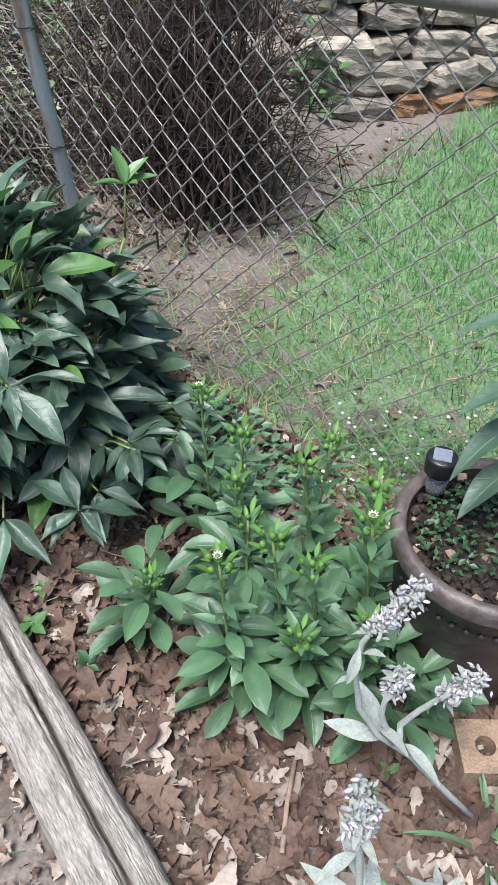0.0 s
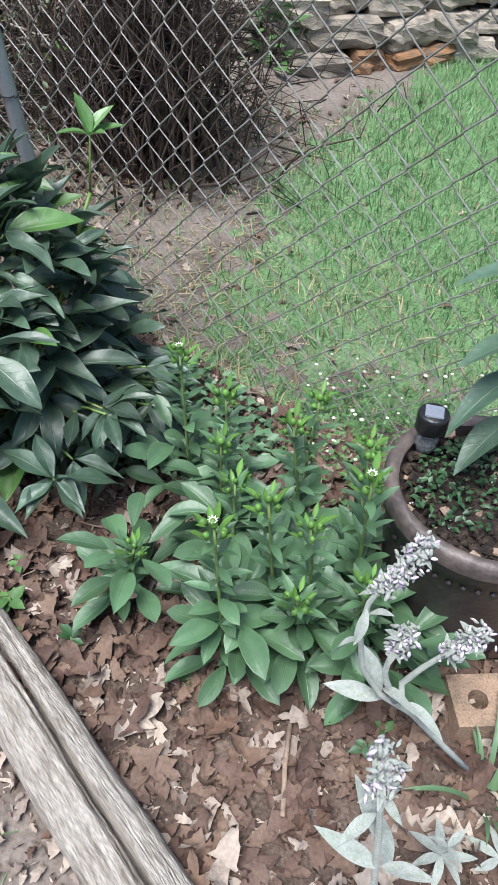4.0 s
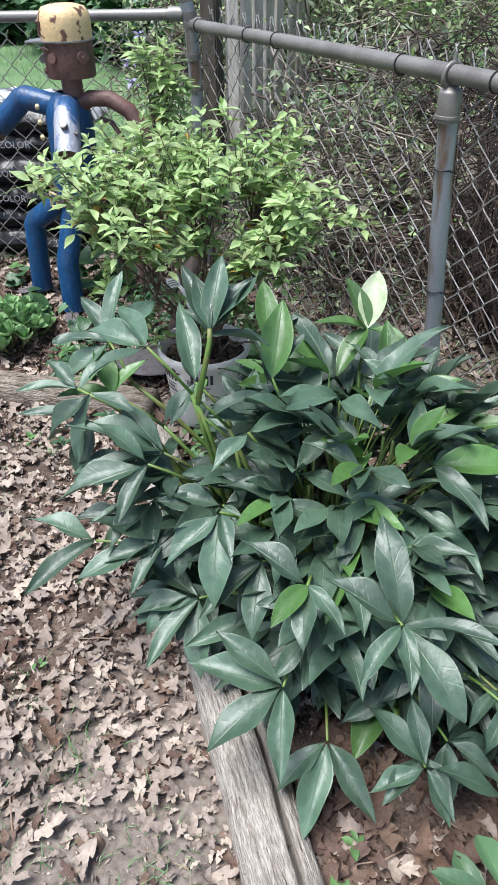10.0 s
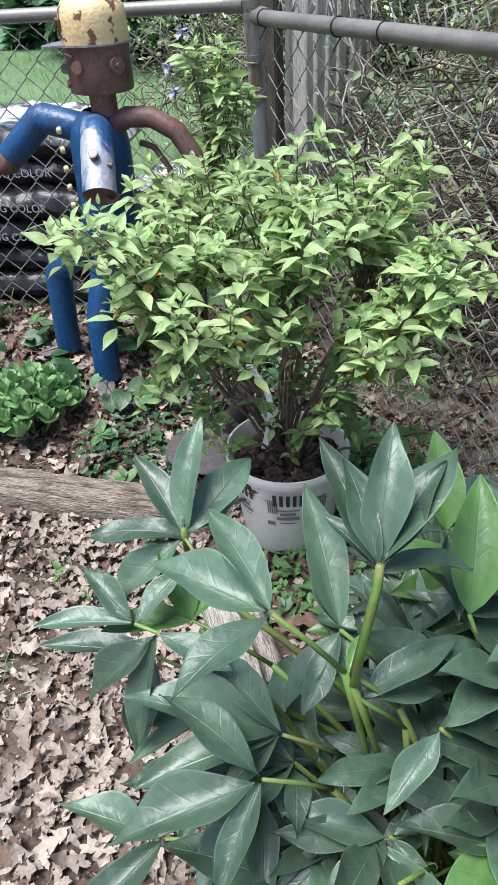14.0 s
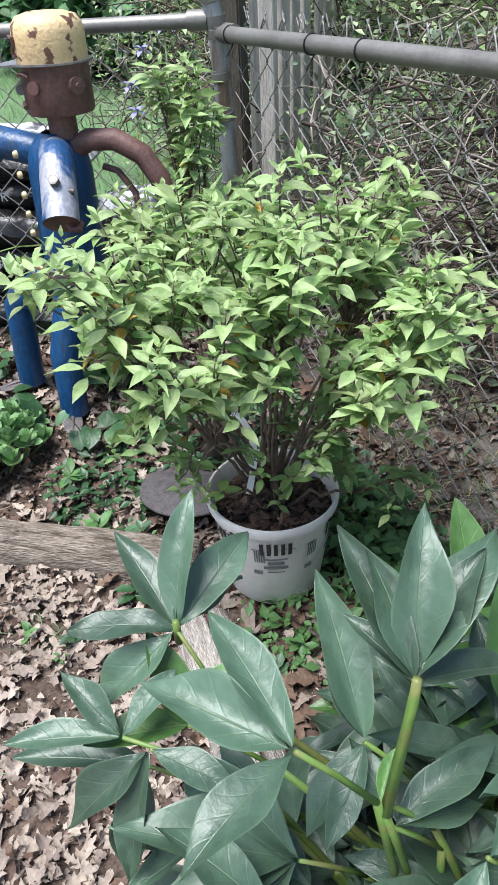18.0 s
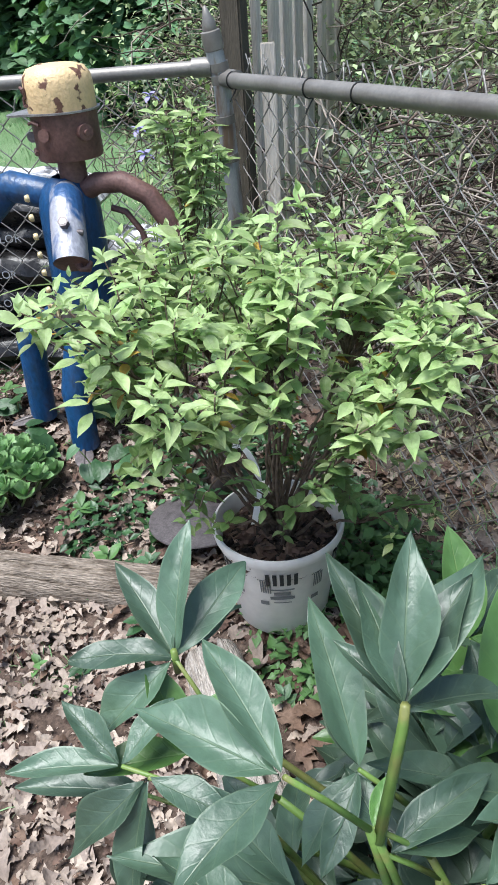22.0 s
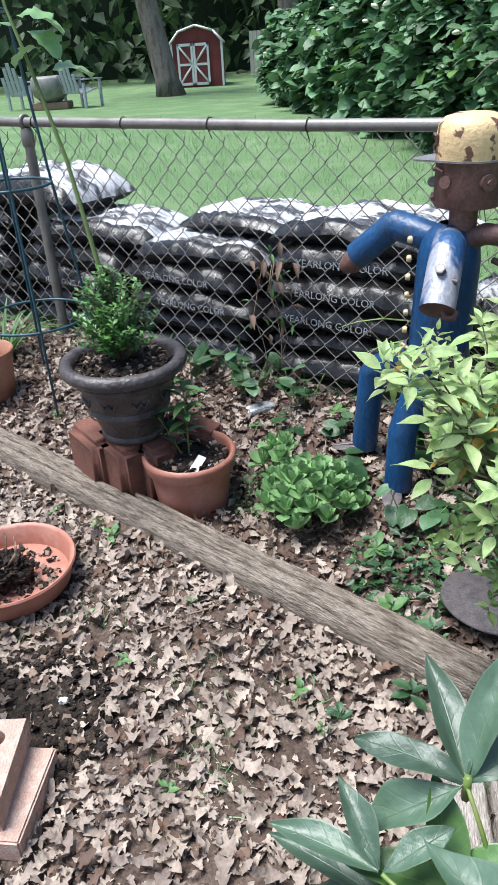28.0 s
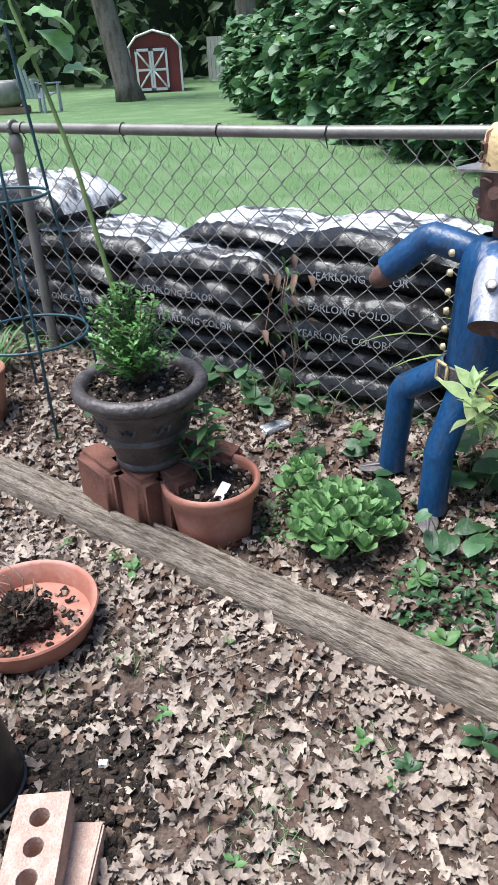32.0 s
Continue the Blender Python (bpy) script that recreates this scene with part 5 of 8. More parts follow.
    for x, y, z, turn in ((0.228, -0.055, 0.118, -75), (0.082, 0.087, 0.085, 8)):
        pipe([(x, y, z), (x + 0.004, y + 0.012, z - 0.028)], 0.014, R, 12)
        # a trowel blade for a foot, a rib down its middle
        foot = np.array(pose(x + 0.004, y + 0.014, z + 0.004, 0, 0, turn) @ pose(0, 0, 0, -7))
        g.add(*lathe([(0.0, 0.004), (0.018, 0.003), (0.026, 0.001), (0.027, -0.001), (0.018, -0.001), (0.0, -0.001)], 24), m=foot @ np.array(pose(0, 0.045, 0)) @ np.diag((1.0, 1.65, 1, 1)), slot=K)
        g.add(*tube([(0, -0.005, 0.006), (0, 0.05, 0.005), (0, 0.085, 0.002)], [0.006, 0.004, 0.002], 8), m=foot, slot=K)
    # row of studs down the front edge
    for i in range(6):
        z = 0.765 - i * 0.046
        g.add(*lathe([(0.0, 0.008), (0.007, 0.006), (0.0095, 0.0), (0.009, -0.004)], 12), m=np.array(pose(0.096, 0.034, z, 0, 0, 27) @ pose(0.006, 0, 0, 0, 90, 0)), slot=G)
    me = g.mesh("statue", ["bluepaint", "wornpaint", "rustbrown", "yellowpaint", "brass", "belt", "greysteel"])
    me.set_sharp_from_angle(angle=radians(40))
    ob = tagged(new("statue", me), "welded pipe figure, worn blue paint, chipped yellow hat", "statue")
    # local x along the fence to the left, y towards the yard
    t, nrm = Vector((-0.893, 0.45, 0)), Vector((-0.45, -0.893, 0))
    basis = Matrix((( t.x, nrm.x, 0, -0.472), (t.y, nrm.y, 0, -0.06), (0, 0, -1, 0), (0, 0, 0, 1)))
    basis[2][2] = 1
    ob.matrix_world = Matrix.Translation((0, 0, 0.008)) @ basis @ Matrix.Scale(1.035, 4)
    return ob


figure()


# ---------------------------------------------------------------- mulch bags behind the back fence
def bag(u, v, z, su, sv, sz, rz, seed, words="", wz=0.0, wx=0.0, name="mulch_bag", tilt=0.0, pale=False):
    """A plump film sack lying flat: pillow shape, with folds and pinched ends."""
    n, m = 40, 24
    vs, fs = [], []
    for side in (1, -1):
        for j in range(m + 1):
            for i in range(n + 1):
                a, b = i / n * 2 - 1, j / m * 2 - 1
                h = (max(0, 1 - abs(a) ** 4.5) * max(0, 1 - abs(b) ** 3.6)) ** 0.5
                k = noise.noise(Vector((a * 2.1 + seed * 7, b * 1.7, side))) * 0.24 + noise.noise(Vector((a * 6 + seed, b * 6, side * 2))) * 0.13
                x = a * su / 2 * (1 - 0.05 * abs(b) ** 3) + 0.012 * noise.noise(Vector((b * 5, seed, a * 4)))
                y = b * sv / 2 * (1 - 0.07 * abs(a) ** 3) + 0.016 * noise.noise(Vector((a * 5, seed + 9, b)))
                zz = side * sz / 2 * h * (1 + k * 1.4) - 0.03 * abs(a) ** 3 + 0.018 * noise.noise(Vector((a * 2.4 + seed, 1.0, 2.0))) + 0.014 * noise.noise(Vector((a * 11, b * 11 + seed, 3))) * h
                vs.append((x, y, zz))
        o = 0 if side == 1 else (n + 1) * (m + 1)
        for j in range(m):
            for i in range(n):
                p = o + j * (n + 1) + i
                fs.append((p, p + 1, p + n + 2, p + n + 1) if side == 1 else (p, p + n + 1, p + n + 2, p + 1))
    t, nrm = np.array((-0.831, 0.556)), np.array((0.556, 0.831))
    c = t * (u + 0.03 * math.sin(seed * 2.7)) + nrm * (v + 0.02 * math.sin(seed * 1.9))
    rz += 3 * math.sin(seed * 4.1)
    sz *= 1.18
    th = thing(name, c[0], c[1], z, "shiny black plastic mulch bag stacked against the fence", "mulch bag", "stack of mulch bags", rz=math.degrees(math.atan2(-t[1], -t[0])) + rz, rx=tilt)
    film_mesh = mesh_of("film", np.array(vs), fs)
    film_mesh.materials.append(M["bag"])
    if pale:        # the upper side is silvery: pale print, with the sky's gleam painted in
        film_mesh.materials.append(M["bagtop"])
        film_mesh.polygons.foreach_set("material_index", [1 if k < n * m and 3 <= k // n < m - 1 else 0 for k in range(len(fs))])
    part("film", film_mesh, None, th)
    if words:
        cu = bpy.data.curves.new("print", "FONT")
        cu.body, cu.size, cu.align_x, cu.resolution_u = words, 0.038, "CENTER", 2
        tmp = new("print", cu)
        me = bpy.data.meshes.new_from_object(tmp.evaluated_get(bpy.context.evaluated_depsgraph_get()))
        bpy.data.objects.remove(tmp)
        me.materials.clear()
        part("lettering", me, "bagprint", th, "pale printed lettering", m=pose(wx, -sv / 2 - 0.016, wz, 84, 0, 0))
    return th


BAGS = []
for i, (z, words) in enumerate(((0.17, ""), (0.27, ""), (0.37, "YEARLONG COLOR!"), (0.475, "YEARLONG COLOR"), (0.575, "YEARLONG COLOR"))):
    bag(0.86 + 0.012 * (i % 2), 0.25 + 0.012 * (i % 3), z, 0.66, 0.42, 0.125, (-1) ** i * 2, 10 + i, words, -0.012, -0.02)
bag(0.83, 0.28, 0.662, 0.72, 0.44, 0.115, -2, 21, pale=True)
for i, z in enumerate((0.17, 0.265, 0.36, 0.455)):
    bag(1.54 + 0.01 * i, 0.25, z, 0.64, 0.42, 0.12, (-1) ** i * 2, 30 + i, ("", "", "YEARLONG COLOR", "YEARLONG COLOR")[i], -0.012, 0.03)
bag(1.50, 0.26, 0.545, 0.62, 0.42, 0.115, 3, 40, pale=True)
bag(1.40, 0.36, 0.645, 0.62, 0.4, 0.085, 0, 41, pale=True)
for i, z in enumerate((0.17, 0.27, 0.37, 0.47)):
    bag(2.25, 0.26, z, 0.66, 0.42, 0.125, (-1) ** i * 2, 50 + i, ("", "", "YEARLONG COLOR", "")[i], -0.012, 0.1)
bag(2.16, 0.27, 0.57, 0.7, 0.44, 0.125, 4, 60, pale=True)
bag(2.48, 0.3, 0.72, 0.72, 0.46, 0.16, -3, 61, pale=True)
for i, z in enumerate((0.18, 0.29, 0.4, 0.5, 0.6)):
    bag(2.98, 0.27, z, 0.66, 0.42, 0.13, 2, 70 + i)
bag(0.40, 0.36, 0.22, 0.30, 0.4, 0.22, 0, 80, name="mulch_bag")
bag(0.42, 0.34, 0.40, 0.28, 0.36, 0.2, 3, 81, name="mulch_bag", pale=True)


# ---------------------------------------------------------------- plant tools
def stem_curve(a, b, bend=0.25, n=6):
    """From a to b, rising first and then leaning over."""
    a, b = np.array(a, float), np.array(b, float)
    mid = a + (b - a) * 0.5
    mid[2] += bend * np.linalg.norm((b - a)[:2])
    t = np.linspace(0, 1, n)[:, None]
    return (1 - t) ** 2 * a + 2 * t * (1 - t) * mid + t * t * b


def mesh_variants(name, geos, material):
    out = []
    for v, f in geos:
        me = mesh_of(name, v, f)
        me.materials.append(M[material])
        if len(v) % 5 == 0:
            set_uv(me, leaf_uv(len(v)))
        out.append(me)
    return out


def place_leaves(th, name, items, meshes, limit=300, rank=None):
    """items: (variant, 4x4). The first ones by rank become parts, the others one joined part."""
    order = sorted(range(len(items)), key=rank) if rank else list(range(len(items)))
    near, far = order[:limit], order[limit:]
    for i in near:
        k, m = items[i]
        ob = new(name, meshes[k])
        ob.parent = th
        ob.matrix_basis = Matrix(m.tolist())
    if far:
        vs, fs, sl, n, mats_ = [], [], [], 0, []
        for k in range(len(meshes)):
            if meshes[k].materials[0] not in mats_:
                mats_.append(meshes[k].materials[0])
        cache = {}
        for i in far:
            k, m = items[i]
            if k not in cache:
                me = meshes[k]
                co = np.empty(len(me.vertices) * 3)
                me.vertices.foreach_get("co", co)
                cache[k] = (co.reshape(-1, 3), [tuple(p.vertices) for p in me.polygons])
            v, f = cache[k]
            vs.append(v @ m[:3, :3].T + m[:3, 3])
            fs += [tuple(j + n for j in q) for q in f]
            sl += [mats_.index(meshes[k].materials[0])] * len(f)
            n += len(v)
        me = mesh_of("foliage", np.concatenate(vs), fs)
        for one in mats_:
            me.materials.append(one)
        me.polygons.foreach_set("material_index", sl)
        set_uv(me, np.concatenate([leaf_uv(len(cache[items[i][0]][0])) for i in far]))
        ob = new("foliage", me)
        ob.parent = th
        ob["kind"] = "stuff"


def yaw_of(dx, dy):
    return math.atan2(-dx, dy)


# ---------------------------------------------------------------- the big peony
def peony():
    cx, cy = -0.47, -1.72
    th = thing("peony", cx, cy, gz(cx, cy), "large bushy peony with glossy dark green leaves", "shrub")
    rg = np.random.default_rng(4)
    sag = (0.10, 0.18, 0.26, 0.14, 0.34, 0.08, 0.16, 0.12)
    dark = [leaf(0.132, (0.041, 0.048, 0.043, 0.038, 0.046)[k], 14, (0.47, 0.52, 0.49, 0.45, 0.54)[k], 0.95, (0.62, 0.38, 0.48, 0.75, 0.3)[k], sag[k], (0.045, 0.03, 0.05, 0.035, 0.055)[k], k, 0.03, (0.3, -0.4, 0.15, -0.2, 0.4)[k], (0.05, -0.07, 0.09, -0.03, 0.0)[k]) for k in range(5)]
    young = [leaf(0.125, 0.050, 10, 0.47, 0.86, 0.55, sag[5 + k], 0.014, 9 + k) for k in range(2)]
    meshes = mesh_variants("leaf", dark, "peony") + mesh_variants("leaf", young, "peony_young_lit") + mesh_variants("leaf", [leaf(0.12, 0.056, 10, 0.48, 0.8, 0.6, sag[7], 0.012, 20)], "bud")
    items, stems = [], []
    O = np.array((cx, cy, 0.0))
    base_pts = [np.array((cx + rg.normal(0, 0.07), cy + rg.normal(0, 0.07), 0.0)) for _ in range(26)]

    def nearest_base(p):
        return min(base_pts, key=lambda b: np.hypot(*(b - p)[:2] * 0.8 + rg.normal(0, 0.05, 2)))

    def leaflet(p, yaw, pitch, s=1.0, k=None, roll=0.0):
        """A leaf from p whose tip lies in the given direction."""
        k = int(rg.integers(5)) if k is None else k
        q = np.array(p) - O
        items.append((k, m4(q[0], q[1], q[2], yaw, pitch + math.atan(sag[k]), roll, s)))

    def compound(j, yaw, pitch, n=5, s=1.0, spread=0.62, fresh=0.0):
        """Leaflets fanning out from one junction."""
        for i in range(n):
            o = i - (n - 1) / 2
            k = 5 + int(rg.integers(2)) if rg.random() < fresh else None
            leaflet(j, yaw + o * spread + rg.normal(0, 0.12), pitch - 0.1 * abs(o) + rg.normal(0, 0.12), s * (1.08 - 0.1 * abs(o)) * rg.uniform(0.88, 1.1), k, rg.normal(0, 0.22))

    def spray(j, leaves, fresh=0, knee=None):
        """A junction whose leaves point in known directions: degrees round, degrees up, size."""
        j = np.array(j)
        knee = np.array(knee) if knee else j + (np.array((cx, cy, j[2] * 0.8)) - j) * (0.22, 0.22, 0.6)
        for i, (yw, pt, s) in enumerate(leaves):
            k = 7 if fresh == 7 and i == 0 else 5 + i % 2 if fresh and (fresh > 1 or i % 3 == 1) else (0, 3, 1, 2, 4)[i % 5]
            leaflet(j, radians(yw), radians(pt), min(s, 1.42), k, rg.normal(0, 0.1))
        stems.append((stem_curve(nearest_base(knee), knee, 0.3, 7), 0.0055))
        stems.append((stem_curve(knee, j, 0.08, 3), 0.0032))

    # the stems at the path end, two of them with their tops cut off
    spray((-0.786, -1.625, 0.717), [(36, -1, 1.06), (-1, 5, 1.05), (103, -4, 0.85)], knee=(-0.723, -1.649, 0.622))
    spray((-0.672, -1.622, 0.712), [(-36, 45, 1.09), (-1, 36, 1.05), (-14, 40, 0.86), (-63, 30, 0.93), (-68, 26, 1.09), (-93, -21, 0.9), (10, 11, 0.61)], knee=(-0.715, -1.652, 0.60))
    spray((-0.792, -1.403, 0.625), [(-33, 45, 1.09), (6, 21, 0.98), (-71, 15, 0.99), (-60, -13, 0.85), (61, -1, 0.82), (93, -36, 0.99)], knee=(-0.77, -1.45, 0.55))
    spray((-0.879, -1.453, 0.570), [(25, 20, 0.7), (60, -4, 0.9), (-77, 24, 0.6)])
    spray((-0.860, -1.477, 0.568), [(85, -42, 0.98), (125, -60, 1.05), (-146, -9, 0.7)])
    spray((-0.693, -1.594, 0.606), [(-12, 20, 0.9), (-13, 40, 1.2), (99, -39, 0.75), (127, -31, 0.7)])
    spray((-0.816, -1.648, 0.500), [(81, -14, 1.3), (124, -30, 0.9), (25, 20, 1.02)])
    spray((-0.644, -1.708, 0.550), [(113, -19, 0.75), (-106, -38, 0.9), (-82, -10, 0.9)])
    spray((-0.708, -1.727, 0.420), [(56, 6, 0.9), (-99, -4, 0.98), (98, -20, 0.75), (-167, -20, 0.7)])
    spray((-0.715, -1.645, 0.610), [(-54, 19, 0.36)], 2)
    spray((-0.812, -1.455, 0.540), [(5, 48, 0.85), (-85, 34, 0.75), (75, 5, 0.85)], 2)
    spray((-0.860, -1.439, 0.480), [(136, -53, 0.99), (57, 4, 1.1), (52, -27, 0.8)])
    spray((-0.558, -1.637, 0.600), [(-70, 35, 0.8), (-40, 45, 1.2), (-92, -31, 0.8)], 1)
    spray((-0.704, -1.653, 0.568), [(-85, 5, 0.95), (-100, -21, 0.8), (-9, 19, 0.6)])
    spray((-0.515, -1.541, 0.622), [(-62, 3, 0.91), (-77, -26, 0.8), (104, 30, 0.7), (156, -20, 0.8), (-20, 50, 0.95)], 1)
    # towards the near end of the bed
    spray((-0.626, -2.142, 0.491), [(40, 20, 0.98), (111, -15, 0.8), (-178, -25, 1.07), (159, -19, 0.7), (-15, 40, 1.1), (-132, 5, 1.01)])
    spray((-0.739, -2.015, 0.260), [(53, 5, 1.25), (147, -30, 1.1), (96, -15, 1.2), (36, 20, 1.05)])
    spray((-0.690, -1.850, 0.380), [(60, -5, 1.1), (100, -20, 1.1), (140, -30, 1.0), (20, 15, 1.0)])
    spray((-0.780, -1.760, 0.240), [(70, -15, 1.1), (110, -25, 1.2), (150, -35, 1.1), (30, 5, 1.0)])
    spray((-0.683, -1.985, 0.446), [(35, 20, 0.96), (115, -5, 0.75), (142, -15, 0.8), (-168, -15, 0.7)], 1)
    spray((-0.684, -2.075, 0.147), [(135, -30, 1.2), (-177, -24, 1.09), (94, -25, 0.9)])
    spray((-0.567, -2.182, 0.176), [(107, -19, 0.8), (172, -20, 0.8)])
    # tall tops
    spray((-0.915, -1.550, 0.272), [(53, 15, 1.1), (107, -10, 1.3)])
    spray((-0.769, -1.602, 0.478), [(61, 18, 1.4), (77, -10, 1.3), (98, -20, 0.7), (29, 26, 1.0)])
    spray((-0.817, -1.692, 0.343), [(81, -10, 0.93), (118, -25, 0.84), (46, 11, 1.1), (84, -15, 1.3)])
    spray((-0.736, -1.779, 0.456), [(104, -25, 1.0), (165, -19, 0.75), (145, -40, 1.2)])
    spray((-0.290, -1.555, 0.600), [(-45, 46, 1.05), (-154, -8, 0.84), (65, 9, 0.89), (113, -31, 0.99), (10, 50, 0.9)], 7)
    spray((-0.120, -1.872, 0.620), [(-11, 60, 0.67), (-100, 35, 0.65), (-124, 10, 0.63), (61, 10, 0.55), (170, 20, 0.5)], 2, (-0.135, -1.868, 0.50))
    spray((-0.287, -1.900, 0.416), [(-8, 39, 0.7), (-174, 19, 0.75), (-149, -15, 1.25), (-125, 10, 0.9), (110, -28, 1.05)])
    spray((-0.423, -2.052, 0.287), [(-125, -5, 1.3), (-170, -25, 1.1), (-35, 25, 0.75), (34, 10, 0.95), (-96, 15, 1.05)])
    spray((-0.580, -2.202, 0.180), [(80, -20, 0.75), (173, -31, 0.7), (13, 16, 0.95), (-17, 21, 0.8), (-133, -10, 0.97)])
    spray((-0.406, -2.195, 0.136), [(-84, 25, 0.89), (103, -30, 0.89), (-142, -15, 0.8), (-60, 30, 1.0)])
    # the two cut-off stem tips
    stems.append((np.array([(-0.715, -1.652, 0.60), (-0.676, -1.628, 0.70), (-0.674, -1.626, 0.724)]), 0.0055))
    stems.append((np.array([(-0.79, -1.40, 0.60), (-0.792, -1.404, 0.637)]), 0.005))
    # the crown between them: junctions spread evenly over a low dome
    N = 170
    for i in range(N):
        a = i * 2.399963 + rg.normal(0, 0.12)
        up = 1 - (i + 0.5) / N * 1.12
        out = math.sqrt(max(0.0, 1 - up * up))
        d = np.array((out * math.cos(a), out * math.sin(a), up))
        j = np.array((cx + 0.055, cy - 0.005, 0.13)) + d * (0.33, 0.35, 0.47) * rg.uniform(0.78, 1.0)
        x, y, z = j
        if x > -0.01 or z < 0.08 or (x < -0.70 and y > -1.80) or (x < -0.57 and y > -1.67 and z > 0.3):
            continue
        lift = radians(-10 + 50 * max(up, 0.0) ** 2 + rg.normal(0, 16))
        compound(j, yaw_of(d[0], d[1]) + rg.normal(0, 0.5 + 1.2 * max(0.0, up - 0.5)), lift, int(rg.integers(3, 6)), rg.uniform(0.84, 1.16), 0.78, 0.22 if z > 0.46 else 0.05)
        knee = np.array((cx + (x - cx) * 0.7, cy + (y - cy) * 0.7, z * 0.84))
        if i % 2:
            stems.append((stem_curve(nearest_base(knee), knee, 0.3, 6), 0.0042))
        stems.append((stem_curve(knee, j, 0.1, 3), 0.0025))
    for i in range(16):         # low leaves under the cut stems
        j = np.array((rg.uniform(-0.84, -0.66), rg.uniform(-1.72, -1.50), rg.uniform(0.22, 0.44)))
        compound(j, yaw_of(j[0] - cx, j[1] - cy) + rg.normal(0, 0.5), radians(rg.uniform(-18, 18)), int(rg.integers(3, 6)), rg.uniform(0.7, 1.0), 0.75)
        stems.append((stem_curve(nearest_base(j), j, 0.2, 6), 0.004))
    for i in range(24):         # the flank towards the path
        a, r = rg.normal(-2.35, 0.62), rg.uniform(0.5, 0.92)
        x, y = cx + 0.03 + 0.37 * r * math.cos(a), cy + 0.38 * r * math.sin(a)
        j = np.array((x, y, (0.56 - 0.30 * r) * rg.uniform(0.75, 1.25)))
        compound(j, yaw_of(x - cx, y - cy) + rg.normal(0, 0.4), radians(rg.uniform(-15, 28)), int(rg.integers(3, 6)), rg.uniform(0.7, 1.0), 0.72, 0.05)
        stems.append((stem_curve(nearest_base(j), j, 0.2, 6), 0.004))
    for i in range(12):
        j = np.array((rg.uniform(-0.55, -0.15), rg.uniform(-2.22, -2.05), rg.uniform(0.1, 0.26)))
        compound(j, yaw_of(j[0] - cx, j[1] - cy) + rg.normal(0, 0.4), radians(rg.uniform(-25, 15)), int(rg.integers(3, 6)), rg.uniform(0.65, 0.9), 0.72)
        stems.append((stem_curve(nearest_base(j), j, 0.25, 6), 0.0035))
    for pts, r in stems:
        part("stem", tube(pts - O, np.linspace(r, r * 0.75, len(pts)), 6), "peony_stem", th)
    place_leaves(th, "leaf", items, meshes, 420, rank=lambda i: (items[i][1][0, 3] * 0.5 + items[i][1][1, 3] * 0.35 - items[i][1][2, 3] * 0.7))


peony()


